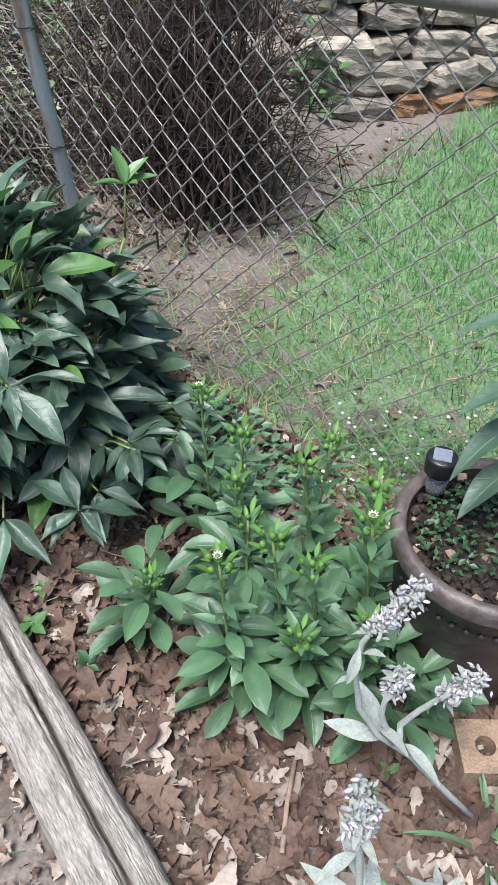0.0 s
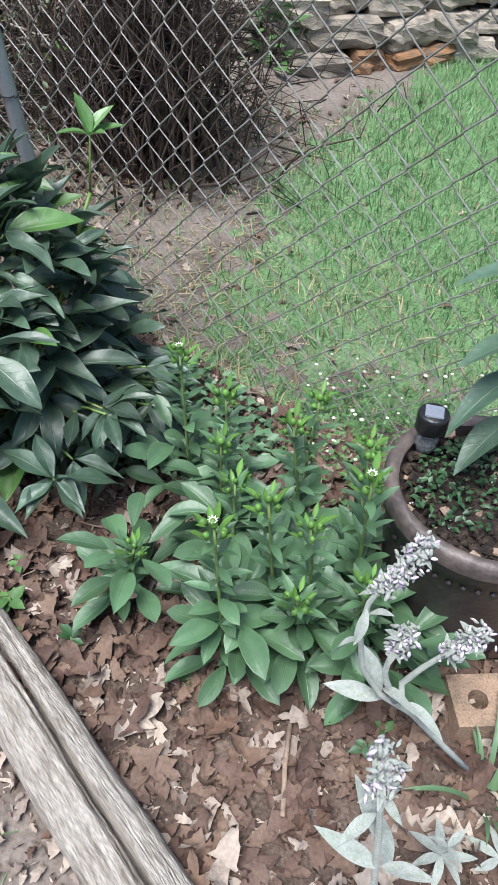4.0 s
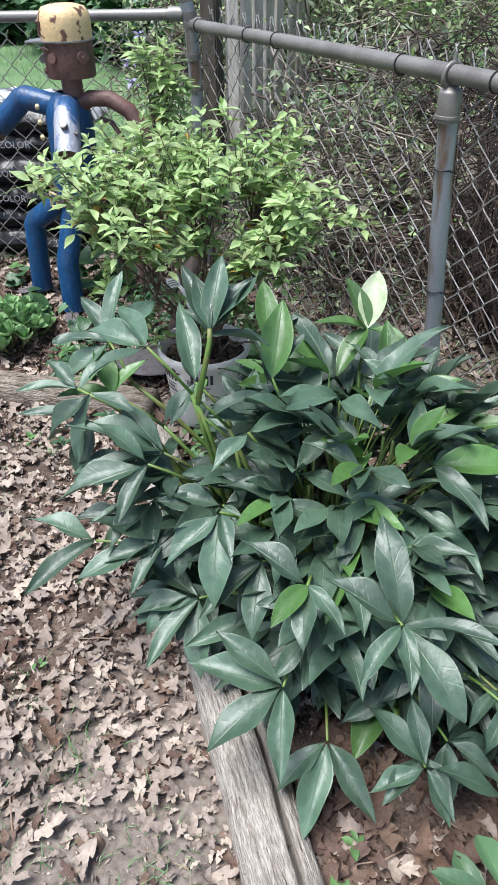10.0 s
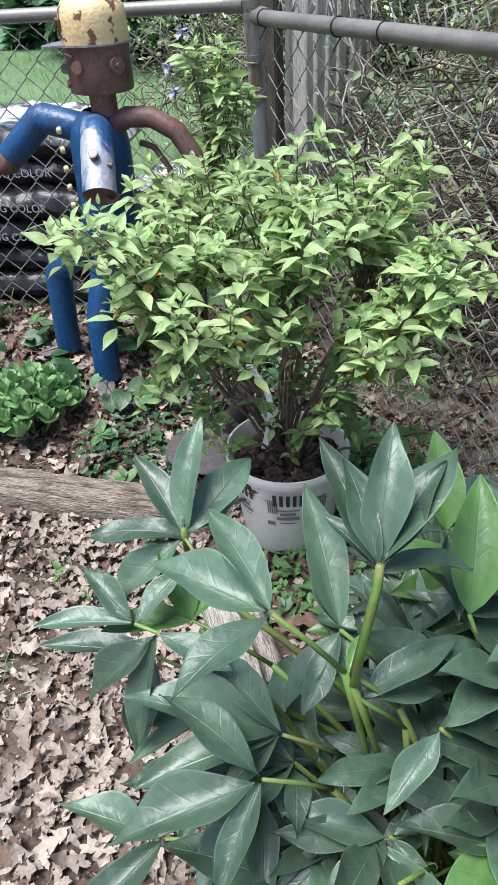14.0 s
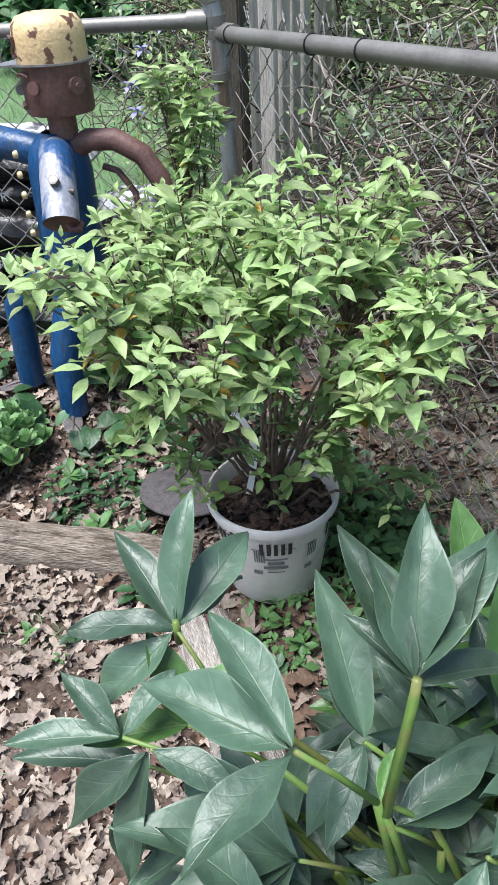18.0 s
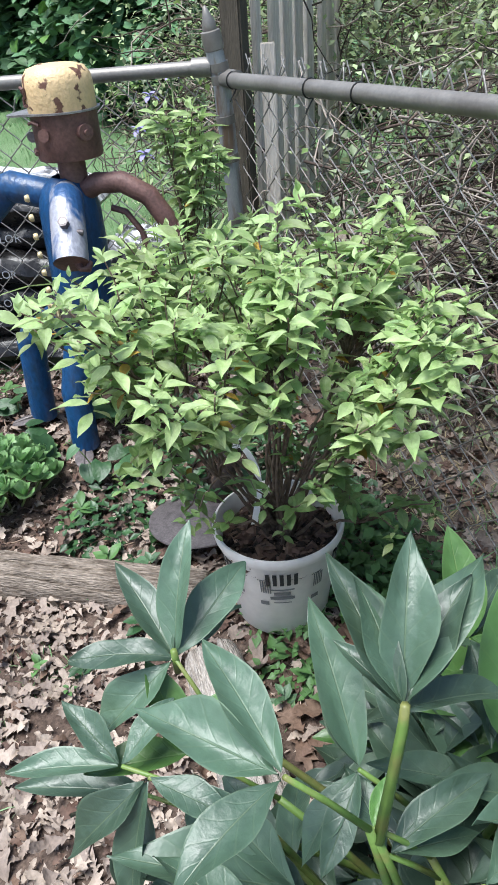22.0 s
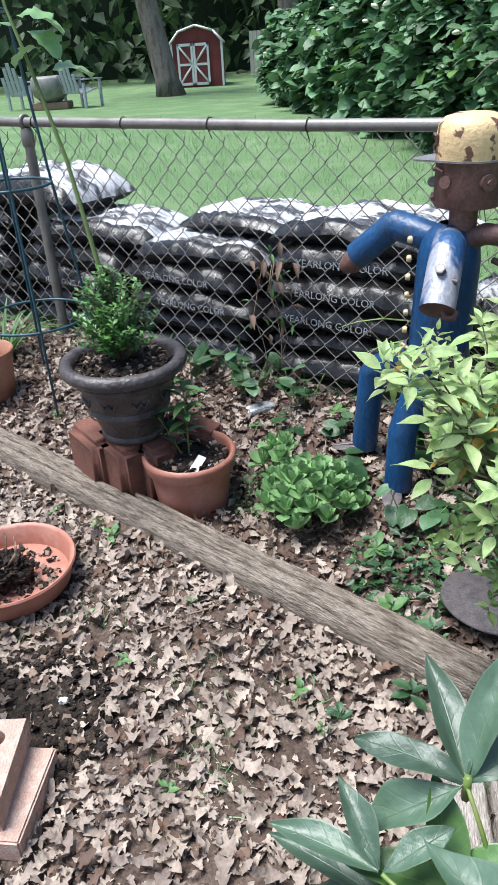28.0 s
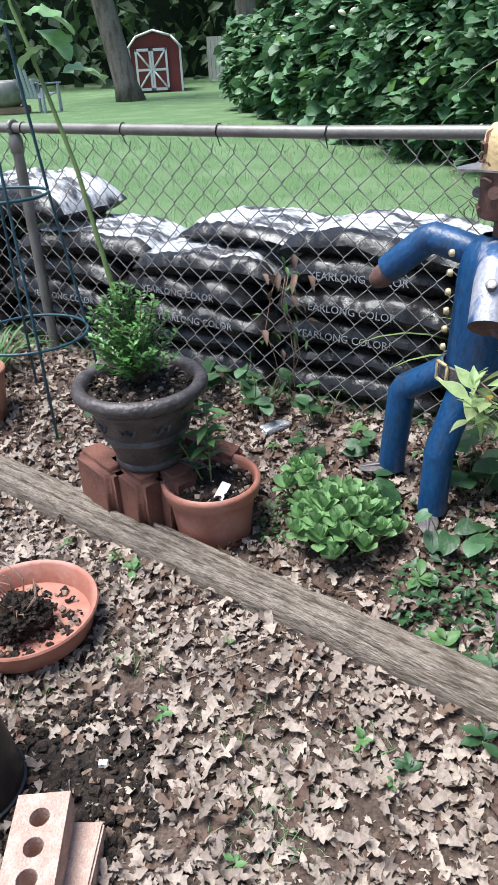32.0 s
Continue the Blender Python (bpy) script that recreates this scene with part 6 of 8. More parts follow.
# ---------------------------------------------------------------- shrub in the white pot, and its tall neighbour
def shrub(name, x, y, z, tips, label, seed, leaf_s=1.0, limit=300, mats_=("hyd", "hyd_low", "hyd_yellow")):
    th = thing(name, x, y, z, label, "shrub")
    rg = np.random.default_rng(seed)
    g1 = [leaf(0.058, 0.0235, 8, 0.40, 1.15, 0.3 + 0.15 * k, (0.0, 0.12, 0.28)[k], 0.02, k, 0.04, (0.4, -0.5, 0.2)[k], (0.08, -0.06, 0.0)[k]) for k in range(3)]
    g2 = [leaf(0.048, 0.024, 5, 0.45, 0.9, 0.25, 0.25, 0.012, 7 + k) for k in range(2)]
    g3 = [leaf(0.035, 0.017, 4, 0.45, 0.9, 0.3, 0.35, 0.02, 11)]
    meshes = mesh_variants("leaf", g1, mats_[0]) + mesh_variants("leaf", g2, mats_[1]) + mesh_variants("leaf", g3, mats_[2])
    items = []
    forks = []
    for tip, _ in tips[::7]:
        q = np.array(tip, float) * (0.62, 0.62, 0.60) * rg.uniform(0.85, 1.1)
        a = rg.uniform(0, 6.3)
        base = np.array((0.04 * math.cos(a), 0.04 * math.sin(a), 0.0)) * rg.uniform(0.2, 1)
        pts = stem_curve(base, q, 0.3, 6)
        pts[1:-1] += rg.normal(0, 0.006, (4, 3))
        part("stem", tube(pts, np.linspace(0.0046, 0.0026, 6), 6), "stem", th)
        forks += [q, pts[3]]
    for tip, spread in tips:
        tip = np.array(tip, float)
        fork = min(forks, key=lambda q: np.linalg.norm((q - tip) * (1, 1, 0.5)))
        pts = stem_curve(fork, tip, 0.2, 7)
        pts[1:-1] += rg.normal(0, 0.004, (5, 3))
        part("twig", tube(pts, np.linspace(0.0023, 0.0012, 7), 5), "stem", th)
        yaw = rg.uniform(0, 6.3)
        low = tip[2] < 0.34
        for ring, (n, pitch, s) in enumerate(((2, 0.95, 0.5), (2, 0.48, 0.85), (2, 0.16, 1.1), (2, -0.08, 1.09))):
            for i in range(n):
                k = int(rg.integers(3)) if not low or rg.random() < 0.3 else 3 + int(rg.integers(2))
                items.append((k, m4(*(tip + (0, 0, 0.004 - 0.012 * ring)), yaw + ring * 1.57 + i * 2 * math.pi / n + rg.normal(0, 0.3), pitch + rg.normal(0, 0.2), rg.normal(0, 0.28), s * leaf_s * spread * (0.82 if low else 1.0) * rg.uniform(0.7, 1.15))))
        seg = pts[-1] - pts[-3]
        for d in np.linspace(0.03, np.linalg.norm(pts[-1] - pts[3]) * 0.9, 4):
            p = tip - seg / (np.linalg.norm(seg) + 1e-9) * d if d < np.linalg.norm(seg) else pts[-3] - (pts[-3] - pts[2]) * min(1, (d - np.linalg.norm(seg)) / (np.linalg.norm(pts[-3] - pts[2]) + 1e-6))
            w = rg.uniform(0, 6.3)
            for sgn in (0, math.pi):
                if rg.random() < 0.66:
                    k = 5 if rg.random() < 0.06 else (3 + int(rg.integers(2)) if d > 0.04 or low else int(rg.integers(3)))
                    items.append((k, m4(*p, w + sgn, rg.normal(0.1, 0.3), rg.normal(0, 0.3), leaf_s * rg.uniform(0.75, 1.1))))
    place_leaves(th, "leaf", items, meshes, limit, rank=lambda i: items[i][1][1, 3] + items[i][1][0, 3] * 0.4 - items[i][1][2, 3])
    return th


rg = np.random.default_rng(21)
tips = []
AX, AY = np.array((0.889, -0.458)), np.array((0.458, 0.889))      # long and short way of the canopy
while len(tips) < 178:
    a, r = rg.uniform(0, 2 * math.pi), math.sqrt(rg.random())
    dome = math.sqrt(max(0.0, 1 - r * r))
    lump = 1 + 0.3 * noise.noise(Vector((math.cos(a) * 1.6, math.sin(a) * 1.6, 0.3)))
    p2 = AX * (0.43 * r * lump * math.cos(a)) + AY * (0.31 * r * lump * math.sin(a)) + (0.0, 0.03)
    u = rg.random() ** 0.7
    z = 0.40 - 0.05 * dome + (0.07 + 0.24 * dome) * u + 0.05 * noise.noise(Vector((p2[0] * 7, p2[1] * 7, 2.0)))
    along = p2 @ AX
    if WP[0] + p2[0] > 0.0 or along < -0.1 and z < 0.42 - 0.3 * (along + 0.1) or noise.noise(Vector((p2[0] * 7 + 3, p2[1] * 7, z * 9))) < -0.22:
        continue
    tips.append(((p2[0], p2[1], z), 1.0))
for i in range(40):         # weaker shoots lower down
    a, r = (rg.uniform(-1.9, 1.9), rg.uniform(-3.1, 0.0))[i % 2], rg.uniform(0.07, 0.27)
    p2 = AX * (1.3 * r * math.cos(a)) + AY * (r * math.sin(a))
    if WP[0] + p2[0] < -0.01:
        tips.append(((p2[0], p2[1], rg.uniform(0.15, 0.36)), 0.72))
# the long limb towards the figure, the sprig below it, and the limb along the fence
for t in np.linspace(0, 1, 6):
    tips.append(((-0.20 - 0.18 * t, 0.02 - 0.07 * t, 0.56 + 0.08 * t), 0.95))
    tips.append(((0.20 + 0.14 * t, -0.12 - 0.16 * t, 0.50 - 0.04 * t), 1.0))
tips += [((-0.255, 0.10, 0.425), 1.1), ((-0.225, 0.08, 0.41), 1.0), ((-0.24, 0.11, 0.39), 0.95), ((-0.2, 0.0, 0.24), 0.9), ((-0.17, 0.06, 0.17), 0.85), ((-0.15, -0.02, 0.13), 0.8), ((-0.19, 0.03, 0.14), 0.8), ((0.30, 0.05, 0.66), 1.0), ((0.31, 0.0, 0.63), 1.0), ((0.33, 0.04, 0.6), 1.0), ((0.12, 0.08, 0.68), 1.0), ((0.02, -0.02, 0.69), 1.05)]
shrub("potted_shrub", WP[0], WP[1], 0.215, tips, "lime-green hydrangea shrub growing from a white nursery pot", 31, 0.86)
tips2 = []
for i in range(52):
    a, u = rg.uniform(0, 6.3), rg.random()
    c = AX * (-0.045 + 0.16 * (1 - u) ** 0.8)
    w = 0.045 + 0.07 * (1 - u)
    tips2.append(((c[0] + w * math.cos(a), c[1] + w * math.sin(a), 0.36 + 0.52 * u), 1.0))
shrub("leafy_shrub", -0.175, -0.16, gz(-0.175, -0.16), tips2, "tall lime-green leafy shoots beside the corner post", 33, 0.92, limit=120, mats_=("hyd", "hyd", "hyd_yellow"))
tag = thing("plant_tag", -0.472, -0.905, 0.255, "white printed plastic tag looped on a stem", "plant tag")
def ribbon(pts, half, side, thick=0.0006):
    """A thin flat strip along the points."""
    side, out_ = np.array(side), np.array((side[1], -side[0], 0.0))
    v = [tuple(np.array(p) + side * half * a + out_ * thick * b) for p in pts for a, b in ((-1, -1), (1, -1), (1, 1), (-1, 1))]
    f = [(4 * i + k, 4 * i + (k + 1) % 4, 4 * i + 4 + (k + 1) % 4, 4 * i + 4 + k) for i in range(len(pts) - 1) for k in range(4)]
    return v, f + [(3, 2, 1, 0), tuple(range(4 * len(pts) - 4, 4 * len(pts)))]


tag_side = (0.889, -0.458, 0.0)
part("strip", mesh_of("strip", *ribbon([(0.034, 0.058, 0.200), (0.043, 0.042, 0.186), (0.048, 0.032, 0.170), (0.050, 0.022, 0.156), (0.049, 0.015, 0.146), (0.045, 0.004, 0.125), (0.034, -0.006, 0.09), (0.020, -0.012, 0.05)], 0.0065, tag_side), smooth=False), "whiteplastic", tag)
plate = part("label_plate", box(0.038, 0.0016, 0.026, 0.0006), "whiteplastic", tag, m=pose(0.025, 0.064, 0.202, -28, -14, -27))
for k in range(3):
    part("print_bar", box((0.022, 0.026, 0.016)[k], 0.0004, 0.003, 0.0001), "greyink", plate, m=pose(-0.002, -0.0011, 0.006 - 0.006 * k))
for k in range(4):
    part("print_bar", box(0.0016, 0.0004, 0.008, 0.0001), "greyink", plate, m=pose(0.0145 - 0.003 * k, -0.0011, -0.008))


# ---------------------------------------------------------------- daisies in the side bed
def daisy(x, y, stems, rosette, seed, spread=0.1):
    rosette = int(rosette * 1.7)
    th = thing("perennial_plant", x, y, gz(x, y), "leafy green perennial with budding flower stalks", "plant", "budding perennials")
    rg = np.random.default_rng(seed)
    big = mesh_variants("leaf", [leaf(0.094, 0.034 + 0.003 * k, 8, 0.60, 0.62, 0.3 + 0.2 * k, 0.12 + 0.16 * k, 0.02, k, 0.02, (0.5, -0.4, 0.2)[k], (0.08, -0.08, 0.0)[k]) for k in range(3)], "daisy")
    small = mesh_variants("leaf", [leaf(0.06, 0.016, 5, 0.5, 0.8, 0.3, 0.15 + 0.1 * k, 0.01, 5 + k) for k in range(2)], "daisy")
    tiny = mesh_variants("leaf", [leaf(0.028, 0.009, 3, 0.5, 0.8, 0.4, 0.05, 0.0, 8)], "daisy_bud")
    meshes = big + small + tiny
    items = []
    for i in range(rosette):
        a = i * 2.4 + rg.normal(0, 0.2)
        lv = i / max(rosette - 1, 1)
        items.append((int(rg.integers(3)), m4(spread * 0.35 * math.cos(a), spread * 0.35 * math.sin(a), 0.03 + 0.17 * lv, a - math.pi / 2, 0.1 + 0.5 * lv + rg.normal(0, 0.15), rg.normal(0, 0.2), rg.uniform(0.85, 1.15))))
    for tip in stems:
        tip = np.array(tip, float) - (x, y, gz(x, y))
        base = np.array((rg.normal(0, 0.02), rg.normal(0, 0.02), 0.0))
        pts = stem_curve(base, tip, 0.15, 7)
        part("stem", tube(pts, np.linspace(0.004, 0.0022, 7), 6), "cane", th)
        for i in range(30):
            s = 0.15 + 0.8 * i / 29
            p = pts[0] + (pts[-1] - pts[0]) * s
            a = i * 2.4 + rg.normal(0, 0.2)
            k = int(rg.integers(3)) if s < 0.55 else 3 + int(rg.integers(2))
            items.append((k, m4(*p, a, 0.5 + 0.35 * s + rg.normal(0, 0.15), rg.normal(0, 0.2), rg.uniform(0.7, 1.0) * (1.0 if s > 0.55 else 0.75))))
        for i in range(11):
            a = i * 2.4
            q = tip + (0.012 * math.cos(a), 0.012 * math.sin(a), -0.03 + 0.004 * i)
            items.append((5, m4(*q, a - math.pi / 2, 1.0 + rg.normal(0, 0.2), 0, rg.uniform(0.8, 1.3))))
        for i in range(5):
            a = i * 1.3 + rg.uniform(0, 1)
            q = tip + (0.016 * math.cos(a) * (i > 0), 0.016 * math.sin(a) * (i > 0), 0.004 - 0.012 * (i > 1))
            part("bud", bud_mesh, None, th, m=pose(*q) @ Matrix.Scale(rg.uniform(0.7, 1.15), 4))
    place_leaves(th, "leaf", items, meshes, 300)
    return th


bud_mesh = mesh_of("bud", *lathe([(0.0, 0.008), (0.004, 0.007), (0.0062, 0.002), (0.005, -0.004), (0.0, -0.007)], 8))
bud_mesh.materials.append(M["daisy_bud"])
for i, (x, y, tops, ro) in enumerate((
        (-0.575, -2.655, [(-0.599, -2.628, 0.40)], 13),
        (-0.50, -2.73, [(-0.523, -2.743, 0.42), (-0.564, -2.761, 0.30)], 14),
        (-0.50, -2.65, [(-0.524, -2.668, 0.42)], 10),
        (-0.38, -2.77, [(-0.43, -2.778, 0.465), (-0.33, -2.72, 0.42)], 13),
        (-0.34, -2.60, [(-0.369, -2.598, 0.42), (-0.27, -2.585, 0.40)], 11),
        (-0.37, -2.45, [(-0.369, -2.455, 0.40), (-0.41, -2.48, 0.33)], 10),
        (-0.35, -2.32, [(-0.333, -2.313, 0.40)], 8),
        (-0.44, -2.83, [(-0.47, -2.83, 0.30)], 12),
        (-0.60, -2.43, [(-0.585, -2.424, 0.16)], 11),
        (-0.44, -2.54, [(-0.43, -2.53, 0.28)], 9),
        (-0.375, -2.84, [], 14),
        (-0.34, -2.78, [], 12),
        (-0.45, -2.885, [], 10),
)):
    daisy(x, y, tops, ro, 100 + i)
for x, y, z in ((-0.600, -2.627, 0.408), (-0.432, -2.777, 0.474), (-0.333, -2.312, 0.41)):
    fl = thing("daisy_bloom", x, y, z, "small cream-white bloom opening on a stalk", "flower", "opening blooms")
    part("centre", bud_mesh.copy(), None, fl)
    for k in range(9):
        part("petal", petal_mesh if k else (petal_mesh := mesh_variants("petal", [leaf(0.011, 0.005, 2, 0.6, 0.7, 0.2, 0.1)], "petal")[0]), None, fl, m=pose(0, 0, 0.002, 45, 0, k * 40))


# ---------------------------------------------------------------- lamb's ears
def lamb(x, y, tips, leaves, seed, label):
    th = thing("woolly_plant", x, y, gz(x, y), label, "plant", "silver woolly plants")
    rg = np.random.default_rng(seed)
    lf = mesh_variants("leaf", [leaf(0.078, 0.0225, 8, 0.5, 0.85, 0.55, 0.2 + 0.15 * k, 0.025, k, 0, (0.4, -0.4, 0.1)[k], (0.1, -0.1, 0.0)[k]) for k in range(3)], "lamb")
    bl = mesh_of("bloom", *lathe([(0.0, 0.006), (0.0016, 0.009), (0.0034, 0.0), (0.002, -0.006), (0.0, -0.007)], 6))
    bl.materials.append(M["lamb_purple"])
    wl_ = mesh_of("bloom", *lathe([(0.0, 0.006), (0.0016, 0.009), (0.0036, 0.0), (0.002, -0.006), (0.0, -0.007)], 6))
    wl_.materials.append(M["lamb"])
    for path, whorls in tips:
        pts = np.array(path, float) - (x, y, gz(x, y))
        t = np.linspace(0, 1, 9)
        k = np.linspace(0, 1, len(pts))
        pts = np.stack([np.interp(t, k, pts[:, i]) for i in range(3)], 1)
        part("stalk", tube(pts, np.linspace(0.0052, 0.0034, 9), 8), "lamb", th, "pale felted stalk")
        d = pts[-1] - pts[-3]
        d /= np.linalg.norm(d)
        for w in range(whorls):
            c = pts[-1] - d * (0.024 * w)
            for i in range(60):
                q = c + rg.normal(0, 0.0075, 3)
                part("bloom", bl if rg.random() < 0.4 else wl_, None, th, m=pose(*q, *rg.uniform(0, 360, 3)) @ Matrix.Scale(rg.uniform(0.5, 0.9), 4))
            for i in range(3):
                o = new("leaf", lf[int(rg.integers(3))])
                o.parent, o.matrix_basis = th, Matrix(m4(*(c - d * 0.01), rg.uniform(0, 6.3), rg.normal(0.1, 0.4), 0, rg.uniform(0.22, 0.42)).tolist())
    for lx, ly, lz, yw, pt, s in leaves:
        o = new("leaf", lf[int(rg.integers(3))])
        o.parent, o.matrix_basis = th, Matrix(m4(lx - x, ly - y, lz - gz(x, y), radians(yw), radians(pt), rg.normal(0, 0.2), s).tolist())
    return th


lamb(-0.476, -3.085, [([(-0.48, -3.086, 0.01), (-0.525, -3.02, 0.12), (-0.564, -2.954, 0.227), (-0.596, -2.907, 0.262), (-0.587, -2.878, 0.33), (-0.589, -2.872, 0.42), (-0.559, -2.878, 0.453), (-0.51, -2.90, 0.494)], 4),
                      ([(-0.564, -2.954, 0.227), (-0.547, -2.941, 0.245), (-0.533, -2.956, 0.287), (-0.521, -2.969, 0.314), (-0.491, -2.999, 0.371)], 3), ([(-0.570, -2.945, 0.23), (-0.578, -2.921, 0.29), (-0.565, -2.917, 0.322), (-0.548, -2.926, 0.362)], 2)],
     [(-0.574, -2.931, 0.225, 31, 9, 1.12), (-0.559, -2.959, 0.229, 174, 10, 0.82), (-0.576, -2.928, 0.224, -19, 50, 1.16), (-0.592, -2.876, 0.434, 114, -40, 0.7), (-0.59, -2.88, 0.36, 30, -30, 0.6), (-0.575, -2.925, 0.25, 160, 55, 0.8), (-0.585, -2.874, 0.40, 190, 60, 0.7)], 5,
     "grey felted plant with a leaning flower spike")
lamb(-0.785, -3.06, [([(-0.785, -3.07, 0.01), (-0.79, -3.05, 0.2), (-0.775, -3.02, 0.36), (-0.755, -2.992, 0.475)], 3)],
     [(-0.785, -3.05, 0.22, 60, -8, 1.1), (-0.79, -3.05, 0.2, 120, 5, 1.0), (-0.77, -3.05, 0.24, -60, 10, 0.9), (-0.785, -3.04, 0.3, 200, 40, 0.8), (-0.775, -3.03, 0.33, -20, 50, 0.9), (-0.78, -3.04, 0.28, 20, 30, 1.0), (-0.79, -3.06, 0.1, 90, 10, 1.1), (-0.78, -3.07, 0.1, 250, 0, 1.1), (-0.77, -3.01, 0.38, 70, 20, 0.7), (-0.76, -3.0, 0.4, -70, 15, 0.6), (-0.762, -3.0, 0.42, 150, 10, 0.5)], 6,
     "silver woolly plant with a pale purple flower spike")
lamb(-0.64, -3.10, [], [(-0.64, -3.1, 0.06, a, 25, 0.62) for a in range(0, 360, 52)] + [(-0.64, -3.1, 0.1, a, 55, 0.5) for a in (20, 140, 260)], 7, "young silver woolly leaf rosette on the soil")
lamb(-0.58, -3.17, [], [(-0.58, -3.17, 0.04, a, 20, 0.62) for a in range(10, 360, 60)], 8, "young silver woolly leaf rosette on the soil")


# ---------------------------------------------------------------- sedum by the figure
def sedum(x, y, n, r, seed):
    th = thing("sedum_plant", x, y, gz(x, y), "clump of pale green fleshy sedum rosettes", "succulent", "sedum clumps")
    rg = np.random.default_rng(seed)
    meshes = mesh_variants("leaf", [leaf(0.042, 0.027 + 0.003 * k, 5, 0.6, 0.6, 0.55, -0.15 - 0.12 * k, 0.0, k) for k in range(3)], "sedum")
    items = []
    for i in range(n):
        a, d = i * 2.4, r * math.sqrt((i + 0.5) / n)
        h = 0.10 * (1 - 0.75 * (d / r) ** 2) + 0.02
        px, py = d * math.cos(a), d * math.sin(a)
        for ring, (c, pt, s) in enumerate(((3, 1.15, 0.7), (4, 0.75, 1.0), (5, 0.3, 1.15))):
            for k in range(c):
                items.append((int(rg.integers(3)), m4(px, py, h + 0.012 * (2 - ring), k * 2 * math.pi / c + ring * 0.7 + a, pt + rg.normal(0, 0.15), rg.normal(0, 0.2), s * rg.uniform(0.85, 1.15))))
        part("stem", tube([(px * 0.6, py * 0.6, 0), (px, py, h)], 0.004, 5), "cane", th)
    place_leaves(th, "leaf", items, meshes, 300, rank=lambda i: items[i][1][1, 3] - items[i][1][2, 3])


sedum(-0.84, -0.12, 30, 0.155, 3)
sedum(-0.93, 0.045, 6, 0.06, 4)


# ---------------------------------------------------------------- boxwood in the urn
def boxwood():
    th = thing("boxwood", UX, UY, 0.45, "small rounded boxwood bush growing in the urn", "shrub")
    rg = np.random.default_rng(8)
    var = [leaf(0.021, 0.0115, 2, 0.55, 0.6, 0.3, 0.1 * k, 0, k) for k in range(2)]
    ms = []
    for i in range(84):
        a, u = rg.uniform(0, 6.3), rg.uniform(-0.3, 1)
        r = math.sqrt(1 - min(1, u * u)) * rg.uniform(0.5, 1.05)
        tip = np.array((0.125 * r * math.cos(a), 0.125 * r * math.sin(a), 0.125 + 0.145 * u * rg.uniform(0.8, 1.12)))
        pts = stem_curve((0, 0, 0), tip, 0.3, 5)
        part("stem", tube(pts, np.linspace(0.003, 0.001, 5), 4), "stem", th)
        for k in range(13):
            p = pts[0] + (tip - pts[0]) * (0.45 + 0.55 * k / 12)
            w = k * 1.9
            for sgn in (0, math.pi):
                ms.append((int(rg.integers(2)), m4(*p, w + sgn, 0.5 + rg.normal(0, 0.25), rg.normal(0, 0.3), rg.uniform(0.75, 1.2))))
    part("crown", stuff_mesh("crown", var, ms, ["boxwood"]), None, th, "dense small glossy leaves")


boxwood()


def sapling(name, x, y, z, h, n, label, seed, material="weed", L=0.06, lean=(0, 0), category="plant", group=""):
    th = thing(name, x, y, z, label, category, group)
    rg = np.random.default_rng(seed)
    meshes = mesh_variants("leaf", [leaf(L, L * 0.36, 5, 0.45, 0.85, 0.3, 0.3 + 0.15 * k, 0.01, k) for k in range(2)], material)
    pts = stem_curve((0, 0, 0), (lean[0], lean[1], h), 0.2, 5)
    part("stem", tube(pts, np.linspace(0.003, 0.0015, 5), 5), "cane", th)
    for i in range(n):
        s = 0.35 + 0.65 * i / max(1, n - 1)
        p = pts[0] + (pts[-1] - pts[0]) * s
        o = new("leaf", meshes[i % 2])
        o.parent, o.matrix_basis = th, Matrix(m4(*p, i * 2.4 + seed, 0.2 + 0.5 * s + rg.normal(0, 0.2), rg.normal(0, 0.2), rg.uniform(0.75, 1.1)).tolist())
    return th


sapling("potted_plant", -1.2, -0.005, 0.16, 0.25, 22, "young green plant with narrow leaves in a terracotta pot", 3, "weed", 0.075, (0.0, 0.02))
sapling("potted_plant", -1.22, 0.01, 0.16, 0.15, 8, "short leafy sprout in a terracotta pot", 5, "ivy", 0.07, (-0.06, -0.01))

# Broad pointed leaves of the plant in the glazed pot
lp = thing("potted_plant", BX, BY, 0.345, "broad-leaved plant growing in the glazed pot", "plant")
lpm = mesh_variants("leaf", [leaf(0.15, 0.05, 9, 0.45, 0.9, 0.35, 0.25 + 0.2 * k, 0.01, k) for k in range(2)], "peony")
rg = np.random.default_rng(17)
part("stem", tube([(0.05, 0.0, 0), (0.085, 0.03, 0.2), (0.10, 0.05, 0.36)], [0.006, 0.005, 0.003], 6), "cane", lp)
for i, (dx, dy, h_, yw, pt, s) in enumerate(((0.07, 0.02, 0.12, 78, 0, 1.0), (0.08, 0.03, 0.2, 64, -5, 1.0), (0.085, 0.04, 0.25, 62, 8, 0.9), (0.09, 0.04, 0.29, 80, 10, 0.75), (0.10, 0.05, 0.35, 45, 8, 0.95), (0.10, 0.05, 0.36, -40, 30, 1.0), (0.09, 0.04, 0.28, -110, 10, 1.0), (0.08, 0.03, 0.2, 190, 10, 0.9))):
    o = new("leaf", lpm[i % 2])
    o.parent, o.matrix_basis = lp, Matrix(m4(dx, dy, h_, radians(yw), radians(pt), 0.2, s).tolist())



